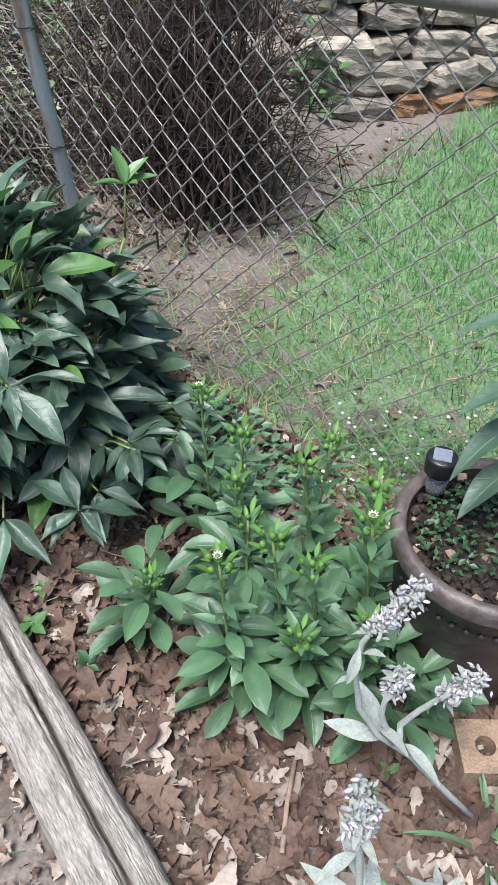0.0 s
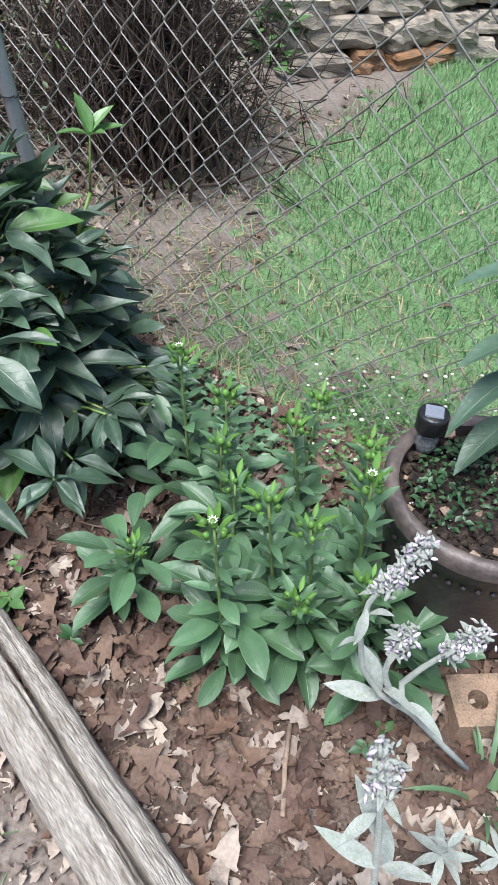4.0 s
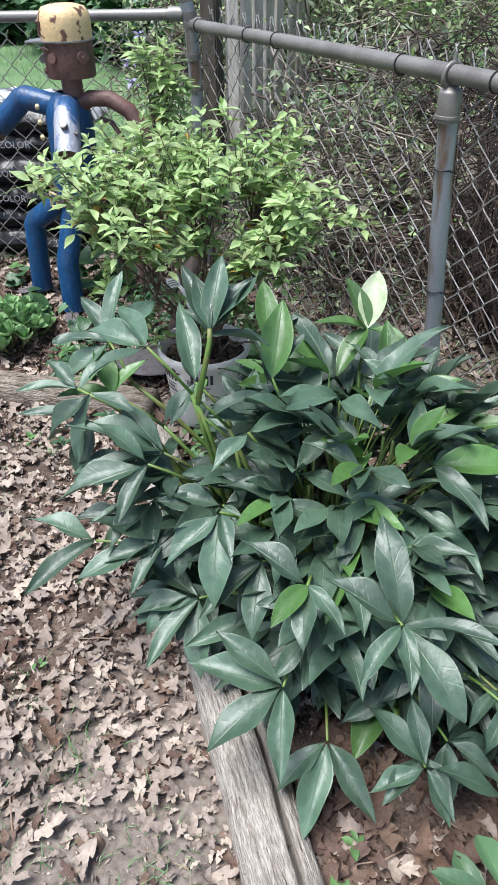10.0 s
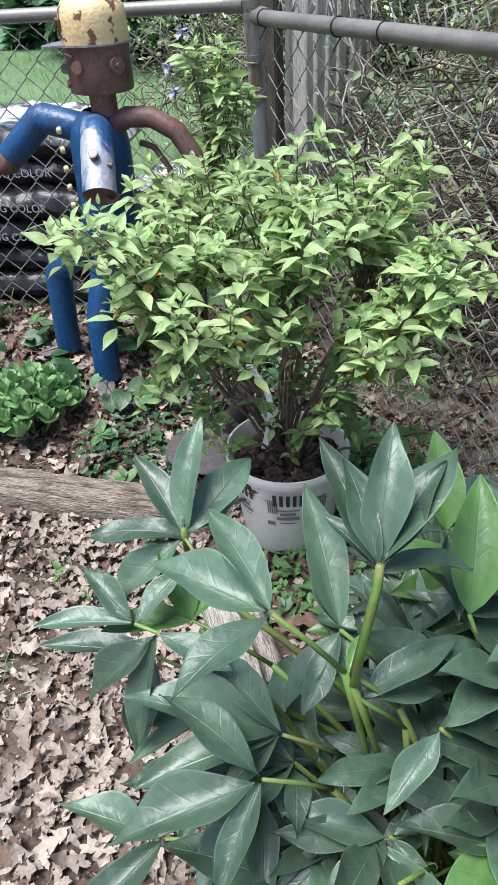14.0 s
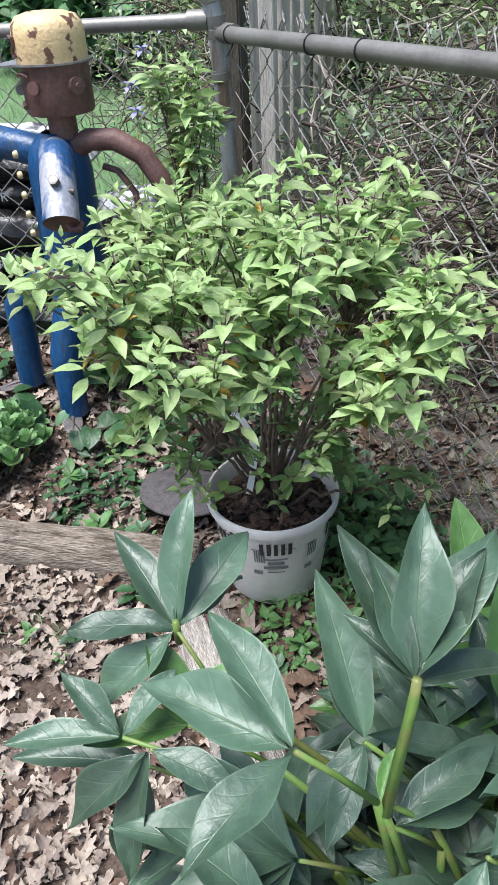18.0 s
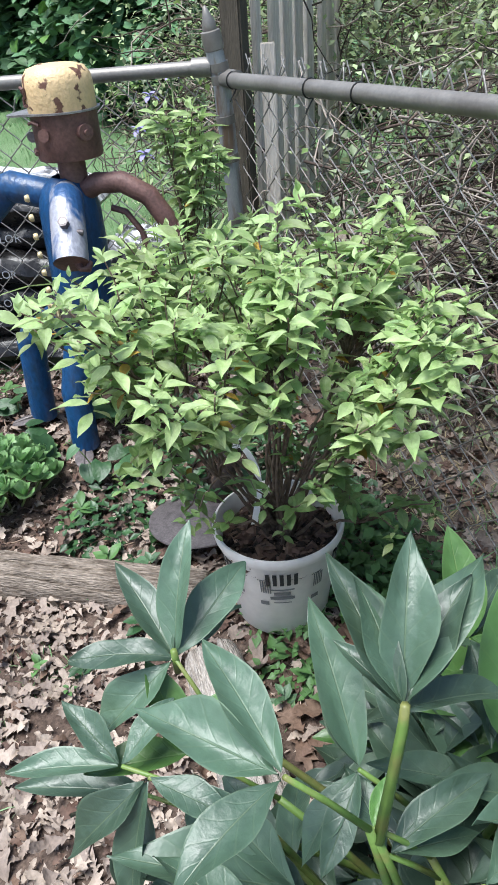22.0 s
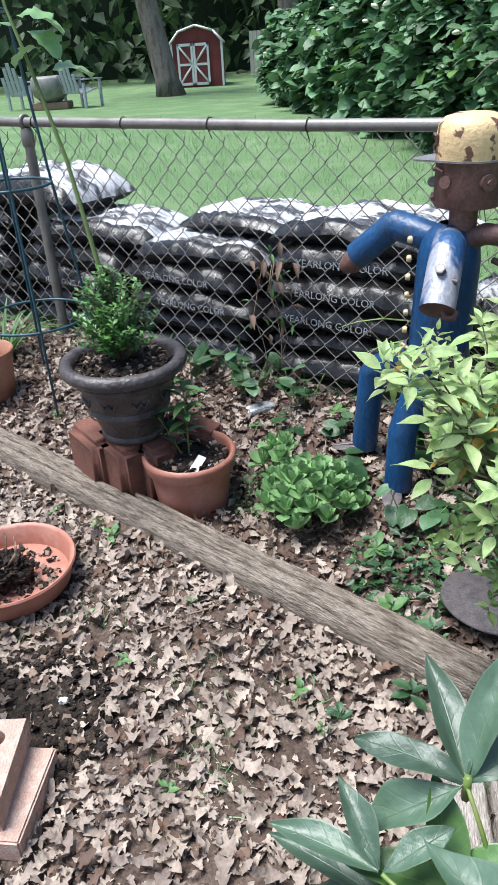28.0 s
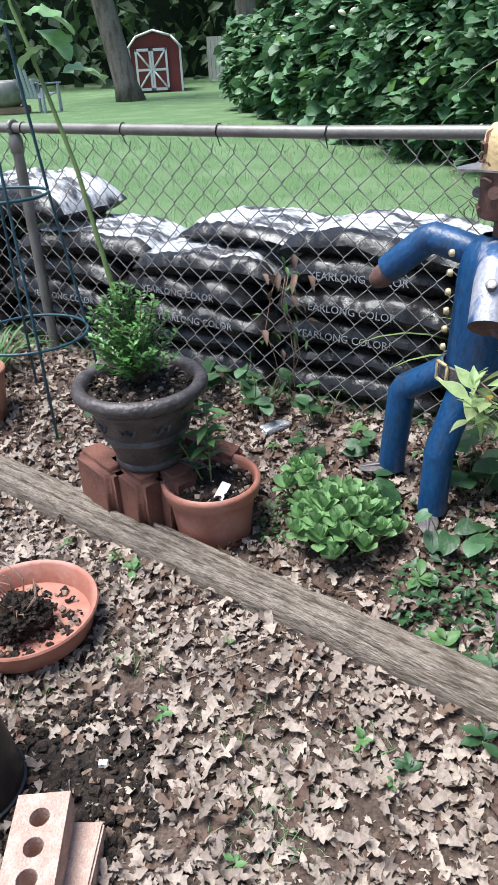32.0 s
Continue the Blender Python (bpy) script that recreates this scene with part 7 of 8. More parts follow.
def creeper(name, x, y, z, rx, ry, n, label, seed, material="weed", L=0.018, category="ground cover", flowers=0, hmax=0.06, zf=None):
    """A low mat of small leaves, too many to count."""
    rg = np.random.default_rng(seed)
    th = thing(name, x, y, z, label, category)
    var = [leaf(L, L * 0.62, 2, 0.55, 0.6, 0.25, 0.15, 0, k) for k in range(3)]
    ms = []
    for i in range(n):
        a, d = rg.uniform(0, 6.3), math.sqrt(rg.random())
        px, py = rx * d * math.cos(a), ry * d * math.sin(a)
        h = hmax * rg.random() * (1 - 0.6 * d)
        pz = (gz(x + px, y + py) - z if zf is None else 0) + h + 0.003
        ms.append((int(rg.integers(3)), m4(px, py, pz, rg.uniform(0, 6.3), rg.normal(0.2, 0.35), rg.normal(0, 0.3), rg.uniform(0.6, 1.3))))
    ob = part("foliage", stuff_mesh("foliage", var, ms, [material]), None, th)
    ob["kind"] = "stuff"
    for i in range(flowers):
        a, d = rg.uniform(0, 6.3), math.sqrt(rg.random())
        part("bloom", bloom_mesh, None, th, m=pose(rx * d * math.cos(a), ry * d * math.sin(a), gz(x, y) - z + hmax * 1.05) @ Matrix.Scale(rg.uniform(0.7, 1.3), 4))
    return th


bloom_mesh = mesh_of("bloom", *lathe([(0.0, 0.003), (0.002, 0.003), (0.005, 0.001), (0.002, -0.001), (0, -0.001)], 7))
bloom_mesh.materials.append(M["petal"])
creeper("creeping_plant", BX - 0.01, BY + 0.03, 0.352, 0.11, 0.09, 300, "small grey-green creeping leaves in the glazed pot", 4, "ivy", 0.014, zf=1, hmax=0.04)
creeper("flowering_weeds", 0.06, -2.60, 0.03, 0.26, 0.26, 1200, "low weeds with tiny white blooms along the fence", 6, "weed", 0.016, flowers=60, hmax=0.16)
creeper("ground_cover", -0.2, -2.13, 0.03, 0.2, 0.3, 900, "low green weeds under the fence", 7, "daisy", 0.03, hmax=0.16)
creeper("ground_cover", -0.28, -1.02, 0.05, 0.24, 0.22, 620, "weedy green undergrowth round the white pot", 8, "weed", 0.03, hmax=0.10)
creeper("ground_cover", -0.12, -0.62, 0.06, 0.13, 0.36, 620, "small weeds along the side fence", 9, "daisy", 0.024, hmax=0.10)
creeper("ground_cover", -0.62, -0.42, 0.04, 0.14, 0.16, 240, "low weeds in front of the figure", 10, "ivy", 0.032, hmax=0.07)
creeper("ground_cover", -0.95, -0.02, 0.05, 0.13, 0.12, 240, "small weeds beside the sedum", 11, "weed", 0.02, hmax=0.06)
creeper("ground_cover", -0.13, -0.95, 0.05, 0.11, 0.28, 520, "leafy weeds between the white pot and the fence", 13, "weed", 0.04, hmax=0.2)
creeper("ground_cover", -0.30, -0.35, 0.06, 0.2, 0.25, 420, "dark weeds behind the steel disc", 12, "ivy", 0.034, hmax=0.14)


def heart_leaf(L, seed, n=8):
    """A broad heart-shaped leaf along +y."""
    v, f = [], []
    for i in range(n + 1):
        s = i / n
        w = L * 0.46 * (math.sin(math.pi * min(1, s * 0.8 + 0.2)) ** 0.7) * (1 if s < 1 else 0.02)
        for side in (-1, -0.5, 0, 0.5, 1):
            v.append((side * w, L * (s - 0.12 * abs(side) * (1 - s)), -0.25 * L * s * s + 0.18 * w * abs(side) + 0.03 * L * math.sin(seed + 5 * s + side)))
    for i in range(n):
        for k in range(4):
            a = i * 5 + k
            f.append((a, a + 1, a + 6, a + 5))
    return np.array(v), f


heart = mesh_variants("leaf", [heart_leaf(0.07, s) for s in range(3)], "ivy") + mesh_variants("leaf", [heart_leaf(0.06, s + 4) for s in range(2)], "daisy")


def vine(x, y, z, n, r, h, label, seed, s=1.0, light=0.3):
    th = thing("violet_plant", x, y, z, label, "plant", "heart-leaved plants")
    rg = np.random.default_rng(seed)
    for i in range(n):
        a, d = rg.uniform(0, 6.3), r * math.sqrt(rg.random())
        p = np.array((d * math.cos(a), d * math.sin(a), h * rg.uniform(0.3, 1)))
        part("stalk", tube(stem_curve((p[0] * 0.4, p[1] * 0.4, 0), p, 0.2, 4), 0.0015, 4), "cane", th)
        o = new("leaf", heart[3 + int(rg.integers(2))] if rg.random() < light else heart[int(rg.integers(3))])
        o.parent, o.matrix_basis = th, Matrix(m4(*p, rg.uniform(0, 6.3), rg.normal(-0.1, 0.35), rg.normal(0, 0.3), s * rg.uniform(0.7, 1.25)).tolist())


for i, (x, y, n, r, h, s) in enumerate(((-1.03, 0.56, 14, 0.13, 0.2, 1.0), (-1.25, 0.72, 8, 0.1, 0.22, 1.1), (-0.83, 0.44, 9, 0.1, 0.14, 0.8), (-0.56, -0.25, 9, 0.085, 0.13, 0.85), (-0.45, -0.05, 10, 0.1, 0.14, 1.2), (-0.68, -0.02, 7, 0.08, 0.1, 0.9),
                                        (-0.72, 0.22, 5, 0.06, 0.1, 0.8), (-0.35, 0.05, 10, 0.12, 0.2, 1.1), (-0.9, 0.24, 5, 0.06, 0.08, 0.7), (-1.62, 0.62, 6, 0.08, 0.1, 0.7))):
    vine(x, y, gz(x, y), n, r, h, "broad heart-shaped green leaves low on the ground", 40 + i, s)

# Vine and dead stalks climbing the back fence
cl = thing("climbing_vine", -0.95, 0.615, 0.1, "thin vine with green and withered leaves on the fence", "vine")
rg = np.random.default_rng(3)
for k in range(3):
    pts = [(rg.normal(0, 0.02) + 0.03 * k, -0.03 + rg.normal(0, 0.01), 0.1 * i) for i in range(6)]
    part("stem", tube(pts, 0.0016, 4), "twig", cl)
    for i in range(16):
        p = pts[int(rg.integers(1, 6))]
        o = new("leaf", leafmesh[int(rg.integers(2))] if i or k else (leafmesh := mesh_variants("leaf", [leaf(0.045, 0.018, 4, 0.45, 0.9, 0.4, 0.4, 0.02, 3)], "weed") + mesh_variants("leaf", [leaf(0.055, 0.022, 4, 0.45, 0.9, 0.7, 0.6, 0.04, 4)], "litter_brown"))[0])
        o.parent, o.matrix_basis = cl, Matrix(m4(p[0] + rg.normal(0, 0.03), p[1] - 0.012, p[2] + rg.normal(0, 0.03), rg.uniform(0, 6.3), rg.normal(-0.5, 0.5), 0, rg.uniform(0.7, 1.2)).tolist())


# ---------------------------------------------------------------- wire cage with a tall cane, and a strap-leaved clump
cage = thing("tomato_cage", -1.83, 0.76, 0.02, "blue-green coated wire tomato cage", "plant cage")
for z, r in ((0.36, 0.205), (0.84, 0.15), (1.36, 0.105)):
    a = np.linspace(0, 2 * math.pi, 41)
    part("ring", tube(np.stack([r * np.cos(a), r * np.sin(a), np.full(41, z)], 1), 0.0052, 8), "cage", cage)
for k in range(4):
    a = radians(20 + 90 * k)
    part("leg", tube([(0.235 * math.cos(a), 0.235 * math.sin(a), -0.05), (0.205 * math.cos(a), 0.205 * math.sin(a), 0.36), (0.15 * math.cos(a), 0.15 * math.sin(a), 0.84), (0.105 * math.cos(a), 0.105 * math.sin(a), 1.36), (0.075 * math.cos(a), 0.075 * math.sin(a), 1.62)], 0.0052, 8), "cage", cage)
cane = thing("tall_cane", -1.40, 0.22, 0.06, "tall green cane with lobed leaves and a dark red bloom", "plant")
cp = [(0, 0, 0.2), (-0.03, 0.01, 0.6), (-0.09, 0.06, 0.93), (-0.17, 0.11, 1.21), (-0.2, 0.13, 1.30), (-0.22, 0.14, 1.42)]
part("stalk", tube([(0.03, -0.03, 0.0)] + cp, [0.008, 0.008, 0.0075, 0.006, 0.005, 0.004, 0.003], 8), "cane", cane)
mal = mesh_variants("leaf", [lobed(0.13, 0.13, 12, 2.5, 0.3, 0.15, 0.15, s, 0.15) for s in range(3)], "sedum")
for i, (dx, dy, z, yw, pt, s) in enumerate(((-0.20, 0.12, 1.28, 60, -10, 0.9), (-0.16, 0.1, 1.30, -80, -25, 0.95), (-0.14, 0.1, 1.26, -110, -40, 0.8), (-0.09, 0.07, 1.17, -60, -15, 0.9), (-0.23, 0.15, 1.36, 30, 20, 0.8), (-0.2, 0.1, 1.4, 200, 20, 0.7), (-0.12, 0.1, 1.22, 100, -30, 0.7))):
    o = new("leaf", mal[i % 3])
    o.parent, o.matrix_basis = cane, Matrix((m4(dx, dy, z, radians(yw), radians(pt), 0.2, s) @ m4(0, 0.065, 0)).tolist())
for i in range(8):
    part("petal", heart[0] if False else rose_me if i else (rose_me := mesh_variants("petal", [leaf(0.03, 0.026, 4, 0.6, 0.5, 0.6, -0.3)], "rose")[0]), None, cane, m=pose(-0.225, 0.145, 1.425, 30 + 8 * (i % 3), 0, i * 45))
# green stake
stake = thing("garden_stake", -1.93, 0.02, 0.0, "green coated garden stake", "stake")
part("rod", tube([(0, 0, 0), (0, 0, 0.30)], 0.007, 10), "greenplastic", stake)


def strap(x, y, n, L, label, seed, width=0.013, material="weed", name="daylily"):
    th = thing(name, x, y, gz(x, y), label, "plant", "strap-leaved clumps")
    rg = np.random.default_rng(seed)
    for i in range(n):
        a, l = rg.uniform(0, 6.3), L * rg.uniform(0.6, 1.1)
        v, f = [], []
        out = rg.uniform(0.35, 0.75)
        for k in range(9):
            s = k / 8
            px, pz = l * out * s, l * (s * 0.95 - 0.75 * out * s * s * 1.15)
            w = width * (1 - s ** 2.5) * 0.5 + 0.0006
            v += [(px, -w, pz + 0.3 * w), (px, 0, pz), (px, w, pz + 0.3 * w)]
        for k in range(8):
            f += [(3 * k, 3 * k + 1, 3 * k + 4, 3 * k + 3), (3 * k + 1, 3 * k + 2, 3 * k + 5, 3 * k + 4)]
        part("blade", (v, f), material, th, m=pose(0.02 * math.cos(a), 0.02 * math.sin(a), 0, rz=math.degrees(a)))
    return th


strap(-2.13, 1.12, 46, 0.42, "arching strap-leaved clump behind the cage", 1)
strap(-2.38, 1.2, 34, 0.40, "arching strap-leaved clump behind the cage", 2)
strap(-0.06, 0.36, 30, 0.85, "tall iris clump with violet blooms by the corner post", 4, 0.022, "hyd_low", "iris")
for i, (dx, dy, z) in enumerate(((-0.04, 0.44, 0.93), (-0.1, 0.42, 0.84), (0.02, 0.4, 0.99), (-0.12, 0.34, 0.78))):
    b = thing("iris_bloom", dx, dy, z, "pale violet iris bloom", "flower", "iris blooms")
    for k in range(6):
        part("petal", iris_me if i or k else (iris_me := mesh_variants("petal", [leaf(0.03, 0.02, 4, 0.6, 0.6, 0.4, 0.4)], "violet")[0]), None, b, m=pose(0, 0, 0, 40 if k % 2 else -10, 0, k * 60))
    part("stalk", tube([(0, 0, -z + 0.1), (0, 0, 0)], 0.003, 5), "cane", b)
strap(-0.5, -3.12, 16, 0.2, "grassy tuft beside the bed", 6, 0.008, "daisy", "grass_tuft")
strap(-0.16, -2.08, 12, 0.24, "broad grass blades by the fence", 7, 0.02, "weed", "grass_tuft")


# ---------------------------------------------------------------- hedge beyond the back fence
def hedge():
    line = [(-0.35, 15.6), (0.75, 9.5), (1.2, 6.3), (1.85, 4.3), (3.6, 3.2)]
    th = thing("hydrangea_hedge", 0, 0, 0, "deep green leafy hydrangea hedge with white flower heads", "hedge")
    rg = np.random.default_rng(12)
    p = np.array(line)
    seg = np.linalg.norm(np.diff(p, axis=0), axis=1)
    acc = np.r_[0, seg.cumsum()]
    var = [heart_leaf(0.14, s, 4) for s in range(4)]
    ms, sl = [], []

    def point(s):
        x, y = np.interp(s, acc, p[:, 0]), np.interp(s, acc, p[:, 1])
        d = np.array((np.interp(s + 0.2, acc, p[:, 0]) - x, np.interp(s + 0.2, acc, p[:, 1]) - y)) if s < acc[-1] - 0.3 else p[-1] - p[-2]
        d = d / (np.linalg.norm(d) + 1e-9)
        return np.array((x, y)), np.array((-d[1], d[0]))      # away from the lawn

    def height(s):
        return 1.55 + 0.5 * smooth(0, 6.5, s) + 0.12 * math.sin(s * 2.3) + 0.08 * math.sin(s * 5.1)

    for i in range(22000):
        s = acc[-1] * rg.random() ** 0.72
        c, nrm = point(s)
        h = height(s)
        u = rg.random()
        if rg.random() < 0.74:      # the face towards the lawn, bulging
            z = 0.12 + (h - 0.1) * u ** 0.85
            dep = 0.55 * (1 - math.sin(math.pi * min(1, 0.15 + 0.8 * (z / h)) ) ) - 0.15 + rg.normal(0, 0.10)
        else:                       # the top
            dep = 2.0 * u
            z = h * (1.0 - 0.05 * u) + rg.normal(0, 0.07)
        dep += 0.14 * math.sin(s * 3.1 + z * 2.5) + 0.1 * math.sin(s * 7.3 - z * 4)
        q = c + nrm * dep
        yaw = yaw_of(-nrm[0], -nrm[1]) + rg.normal(0, 0.95)
        fac = 0.85 + 0.5 * (s < 8)
        ms.append((int(rg.integers(4)), m4(q[0], q[1], z + gz(q[0], q[1]) * 0.5, yaw, rg.normal(0.0, 0.42), rg.normal(0, 0.4), rg.uniform(0.6, 1.3) * fac)))
        sl.append(1 if rg.random() < 0.035 else 0)
    ob = part("foliage", stuff_mesh("foliage", var, ms, ["hedge", "daisy_bud"], sl), None, th)
    ob["kind"] = "stuff"
    # Dark sheet behind the leaves, in place of the shade inside the hedge
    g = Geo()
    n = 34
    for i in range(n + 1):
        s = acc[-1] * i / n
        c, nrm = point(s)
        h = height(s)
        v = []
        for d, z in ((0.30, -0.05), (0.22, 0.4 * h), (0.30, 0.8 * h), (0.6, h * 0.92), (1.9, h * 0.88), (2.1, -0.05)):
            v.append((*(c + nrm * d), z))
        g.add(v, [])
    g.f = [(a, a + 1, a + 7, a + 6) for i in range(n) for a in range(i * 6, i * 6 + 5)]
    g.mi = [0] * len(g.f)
    part("inner_growth", g.mesh("inner_growth", "hedge_core"), None, th, "dark sheet standing for the shade inside the hedge")
    head = mesh_of("flower_head", *lathe([(0.0, 0.03), (0.02, 0.028), (0.042, 0.012), (0.045, 0.0), (0.03, -0.012), (0, -0.014)], 12, 0.05))
    head.materials.append(M["petal"])
    for i in range(34):
        s = acc[-1] * rg.random() ** 0.8
        c, nrm = point(s)
        z = height(s) * rg.uniform(0.5, 0.98)
        q = c + nrm * (0.1 * rg.normal() - 0.32 + (0.35 if z > 0.85 * height(s) else 0))
        part("flower_head", head, None, th, m=pose(q[0], q[1], z + 0.08, rg.normal(0, 15), rg.normal(0, 15), 0) @ Matrix.Scale(rg.uniform(0.7, 1.25), 4))
    return th


hedge()


# ---------------------------------------------------------------- picket fence and post past the corner
pick = thing("picket_fence", 0.267, 0.409, 0.0, "tall weathered grey board fence with narrow gaps", "fence", rz=40)
rgp = np.random.default_rng(6)
board = bpy.data.meshes.new("board")
bm_ = box(0.05, 0.02, 1.9, 0.003, (0, 0, 0.95))
bm_.to_mesh(board)
bm_.free()
board.materials.append(M["oldwood"])
for i in range(16):
    part("board", board, None, pick, m=pose(0.045 + 0.074 * i, rgp.normal(0, 0.004) - 0.012 * (i % 2), rgp.normal(0, 0.02) - 0.16 * (i == 0), rgp.normal(0, 0.5), rgp.normal(0, 0.5), rgp.normal(0, 3) + 22 * (i == 0)))
part("short_board", box(0.045, 0.012, 0.5, 0.003, (0, 0, -0.25)), "oldwood", pick, m=pose(-0.165, -0.165, 1.06, rz=-67))
for z in (0.5, 1.4):
    part("rail", box(1.3, 0.04, 0.08, 0.004, (0.65, 0.035, z)), "darkwood", pick)
part("post", box(0.07, 0.07, 1.95, 0.006, (0.01, 0.01, 0.97)), "darkwood", pick, "dark weathered post")

# ---------------------------------------------------------------- thicket and shrubs past the side fence
def thicket():
    th = thing("bare_thicket", 0.80, -1.08, 0.04, "dense dark tangle of bare shrub stems", "shrub")
    rg = np.random.default_rng(14)
    for i in range(290):
        a = rg.uniform(0, 6.3)
        b = np.array((rg.normal(0, 0.11), rg.normal(0, 0.16), -0.02))
        h = rg.uniform(0.3, 0.95)
        lean = rg.uniform(0.05, 0.38)
        top = b + (lean * math.cos(a) * 0.7, lean * math.sin(a), h)
        pts = stem_curve(b, top, rg.uniform(-0.2, 0.5), 6)
        pts[1:] += rg.normal(0, 0.040, (5, 3)).cumsum(0)
        part("stem", tube(pts, np.linspace(0.006, 0.0014, 6) * rg.uniform(0.6, 1.4), 5), "shrub_twig", th)
    g = Geo()
    for i in range(1300):
        z = rg.uniform(0.05, 0.95)
        b = np.array((rg.normal(0.05, 0.16), rg.normal(0.05, 0.22), z))
        g.add(*tube([b, b + rg.normal(0, 0.09, 3), b + rg.normal(0, 0.17, 3)], (0.0026, 0.002, 0.001), 4))
    part("fine_twig", g.mesh("fine_twig", "shrub_twig"), None, th)["kind"] = "stuff"
    # Solid lump in twig brown, standing in for the shade among the stems
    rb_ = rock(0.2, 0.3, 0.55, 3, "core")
    part("core", rb_, "shrub_twig", th, "solid dark lump for the shade within the thicket", m=pose(0.12, 0.08, 0.2))


thicket()


def leafy_bank():
    """Loose scrub on the bank behind the stone wall and past the corner."""
    rg = np.random.default_rng(15)
    var = [leaf(0.036, 0.020, 2, 0.5, 0.7, 0.3, 0.2, 0, k) for k in range(3)]
    spots = [(rg.uniform(0.3, 1.8), rg.uniform(-0.3, 2.6), rg.uniform(0.35, 1.1)) for _ in range(200)]
    spots += [(rg.uniform(1.2, 4.2), rg.uniform(-1.6, 2.2), rg.uniform(0.8, 1.7)) for _ in range(170)]
    spots += [(rg.uniform(0.7, 2.8), rg.uniform(-0.2, 2.6), rg.uniform(0.8, 1.45)) for _ in range(190)]
    spots += [(rg.uniform(0.12, 0.5), rg.uniform(-0.75, 0.1), rg.uniform(0.05, 0.45)) for _ in range(26)]
    spots += [(rg.uniform(0.2, 0.95), rg.uniform(-0.6, 0.3), rg.uniform(0.12, 0.75)) for _ in range(85)]
    ms, sl, tw = [], [], Geo()
    for x, y, z in spots:
        back = (x - WA[0]) * 0.55 + (y - WA[1]) * 0.835       # metres behind the wall's face
        if past_fence_b(x, y) < 0.1 and x < 0.15 or z < 0.55 and -0.5 < back < 0.25 and x > 0.5 and rg.random() < 0.6:
            continue
        if z > 0.5 and -0.1 < (x - 0.27) * 0.643 - (y - 0.41) * 0.766 < 0.45 and (x - 0.27) * 0.766 + (y - 0.41) * 0.643 < 0.75:      # keeps clear of the first fence boards
            continue
        if z > 0.5 and y < -0.6 and back < 0.3:
            continue
        c = np.array((x, y, z))
        shade = 2 if rg.random() < 0.18 else 1 if rg.random() < 0.4 else 0
        low = z < 0.78 and x < 1.1
        for _ in range(int(rg.integers(14, 34) if low else rg.integers(40, 90))):
            q = c + rg.normal(0, 0.11, 3)
            if q[0] < 0.12 or q[2] < 0.03:
                continue
            ms.append((int(rg.integers(3)), m4(*q, rg.uniform(0, 6.3), rg.normal(0, 0.5), rg.normal(0, 0.4), rg.uniform(0.55, 1.25))))
            sl.append(shade)
        for _ in range(8 if low else 4):          # arching, crossing runners
            p = c + rg.normal(0, 0.1, 3)
            way = rg.normal(0, 1, 3) * (1, 1, 0.55)
            pts = [p]
            for _ in range(5):
                way = way * 0.8 + rg.normal(0, 0.5, 3) * (1, 1, 0.7) + (0, 0, -0.06)
                pts.append(pts[-1] + 0.075 * way / np.linalg.norm(way))
            if min(q[0] for q in pts) > 0.1:
                tw.add(*tube(pts, np.linspace(0.0038, 0.0014, 6) * rg.uniform(0.6, 1.3), 4), slot=int(rg.random() < 0.6))
    th = thing("scrub", 0, 0, 0, "loose grey-green scrub on the bank behind the fence", "shrubs")
    ob = part("foliage", stuff_mesh("foliage", var, ms, ["vine_leaf", "vine_dark", "hyd_low"], sl), None, th)
    ob["kind"] = "stuff"
    ob = part("scrub_twig", tw.mesh("scrub_twig", ["pale_twig", "shrub_twig"]), None, th)
    ob["kind"] = "stuff"


leafy_bank()
creeper("ivy_patch", 1.72, -0.95, 0.1, 0.12, 0.12, 60, "leafy green vine at the foot of the stone wall", 22, "weed", 0.075, hmax=0.5)
bank = thing("far_trees", 0, 0, 0, "tall green trees beyond the scrub", "trees")
rg = np.random.default_rng(19)
var = [leaf(0.2, 0.12, 2, 0.5, 0.7, 0.3, 0.2, 0, k) for k in range(3)]
ms = []
for k in range(330):
    a_, d_ = rg.uniform(0.42, 2.35), rg.uniform(7, 14)
    c = np.array((d_ * math.sin(a_), d_ * math.cos(a_), rg.uniform(0.3, 6.0)))
    for _ in range(22):
        ms.append((int(rg.integers(3)), m4(*(c + rg.normal(0, 0.45, 3)), rg.uniform(0, 6.3), rg.normal(-0.3, 0.5), rg.normal(0, 0.5), rg.uniform(0.8, 1.7))))
part("foliage", stuff_mesh("foliage", var, ms, ["vine_leaf"]), None, bank)["kind"] = "stuff"
for k in range(9):
    a_, d_ = 0.45 + 0.2 * k, 10 + 2 * math.sin(k * 5)
    part("trunk", tube([(d_ * math.sin(a_), d_ * math.cos(a_), 0), (d_ * math.sin(a_) + 0.1, d_ * math.cos(a_), 3), (d_ * math.sin(a_) + 0.3, d_ * math.cos(a_) + 0.2, 6.5)], (0.14, 0.11, 0.06), 10), "bark", bank)


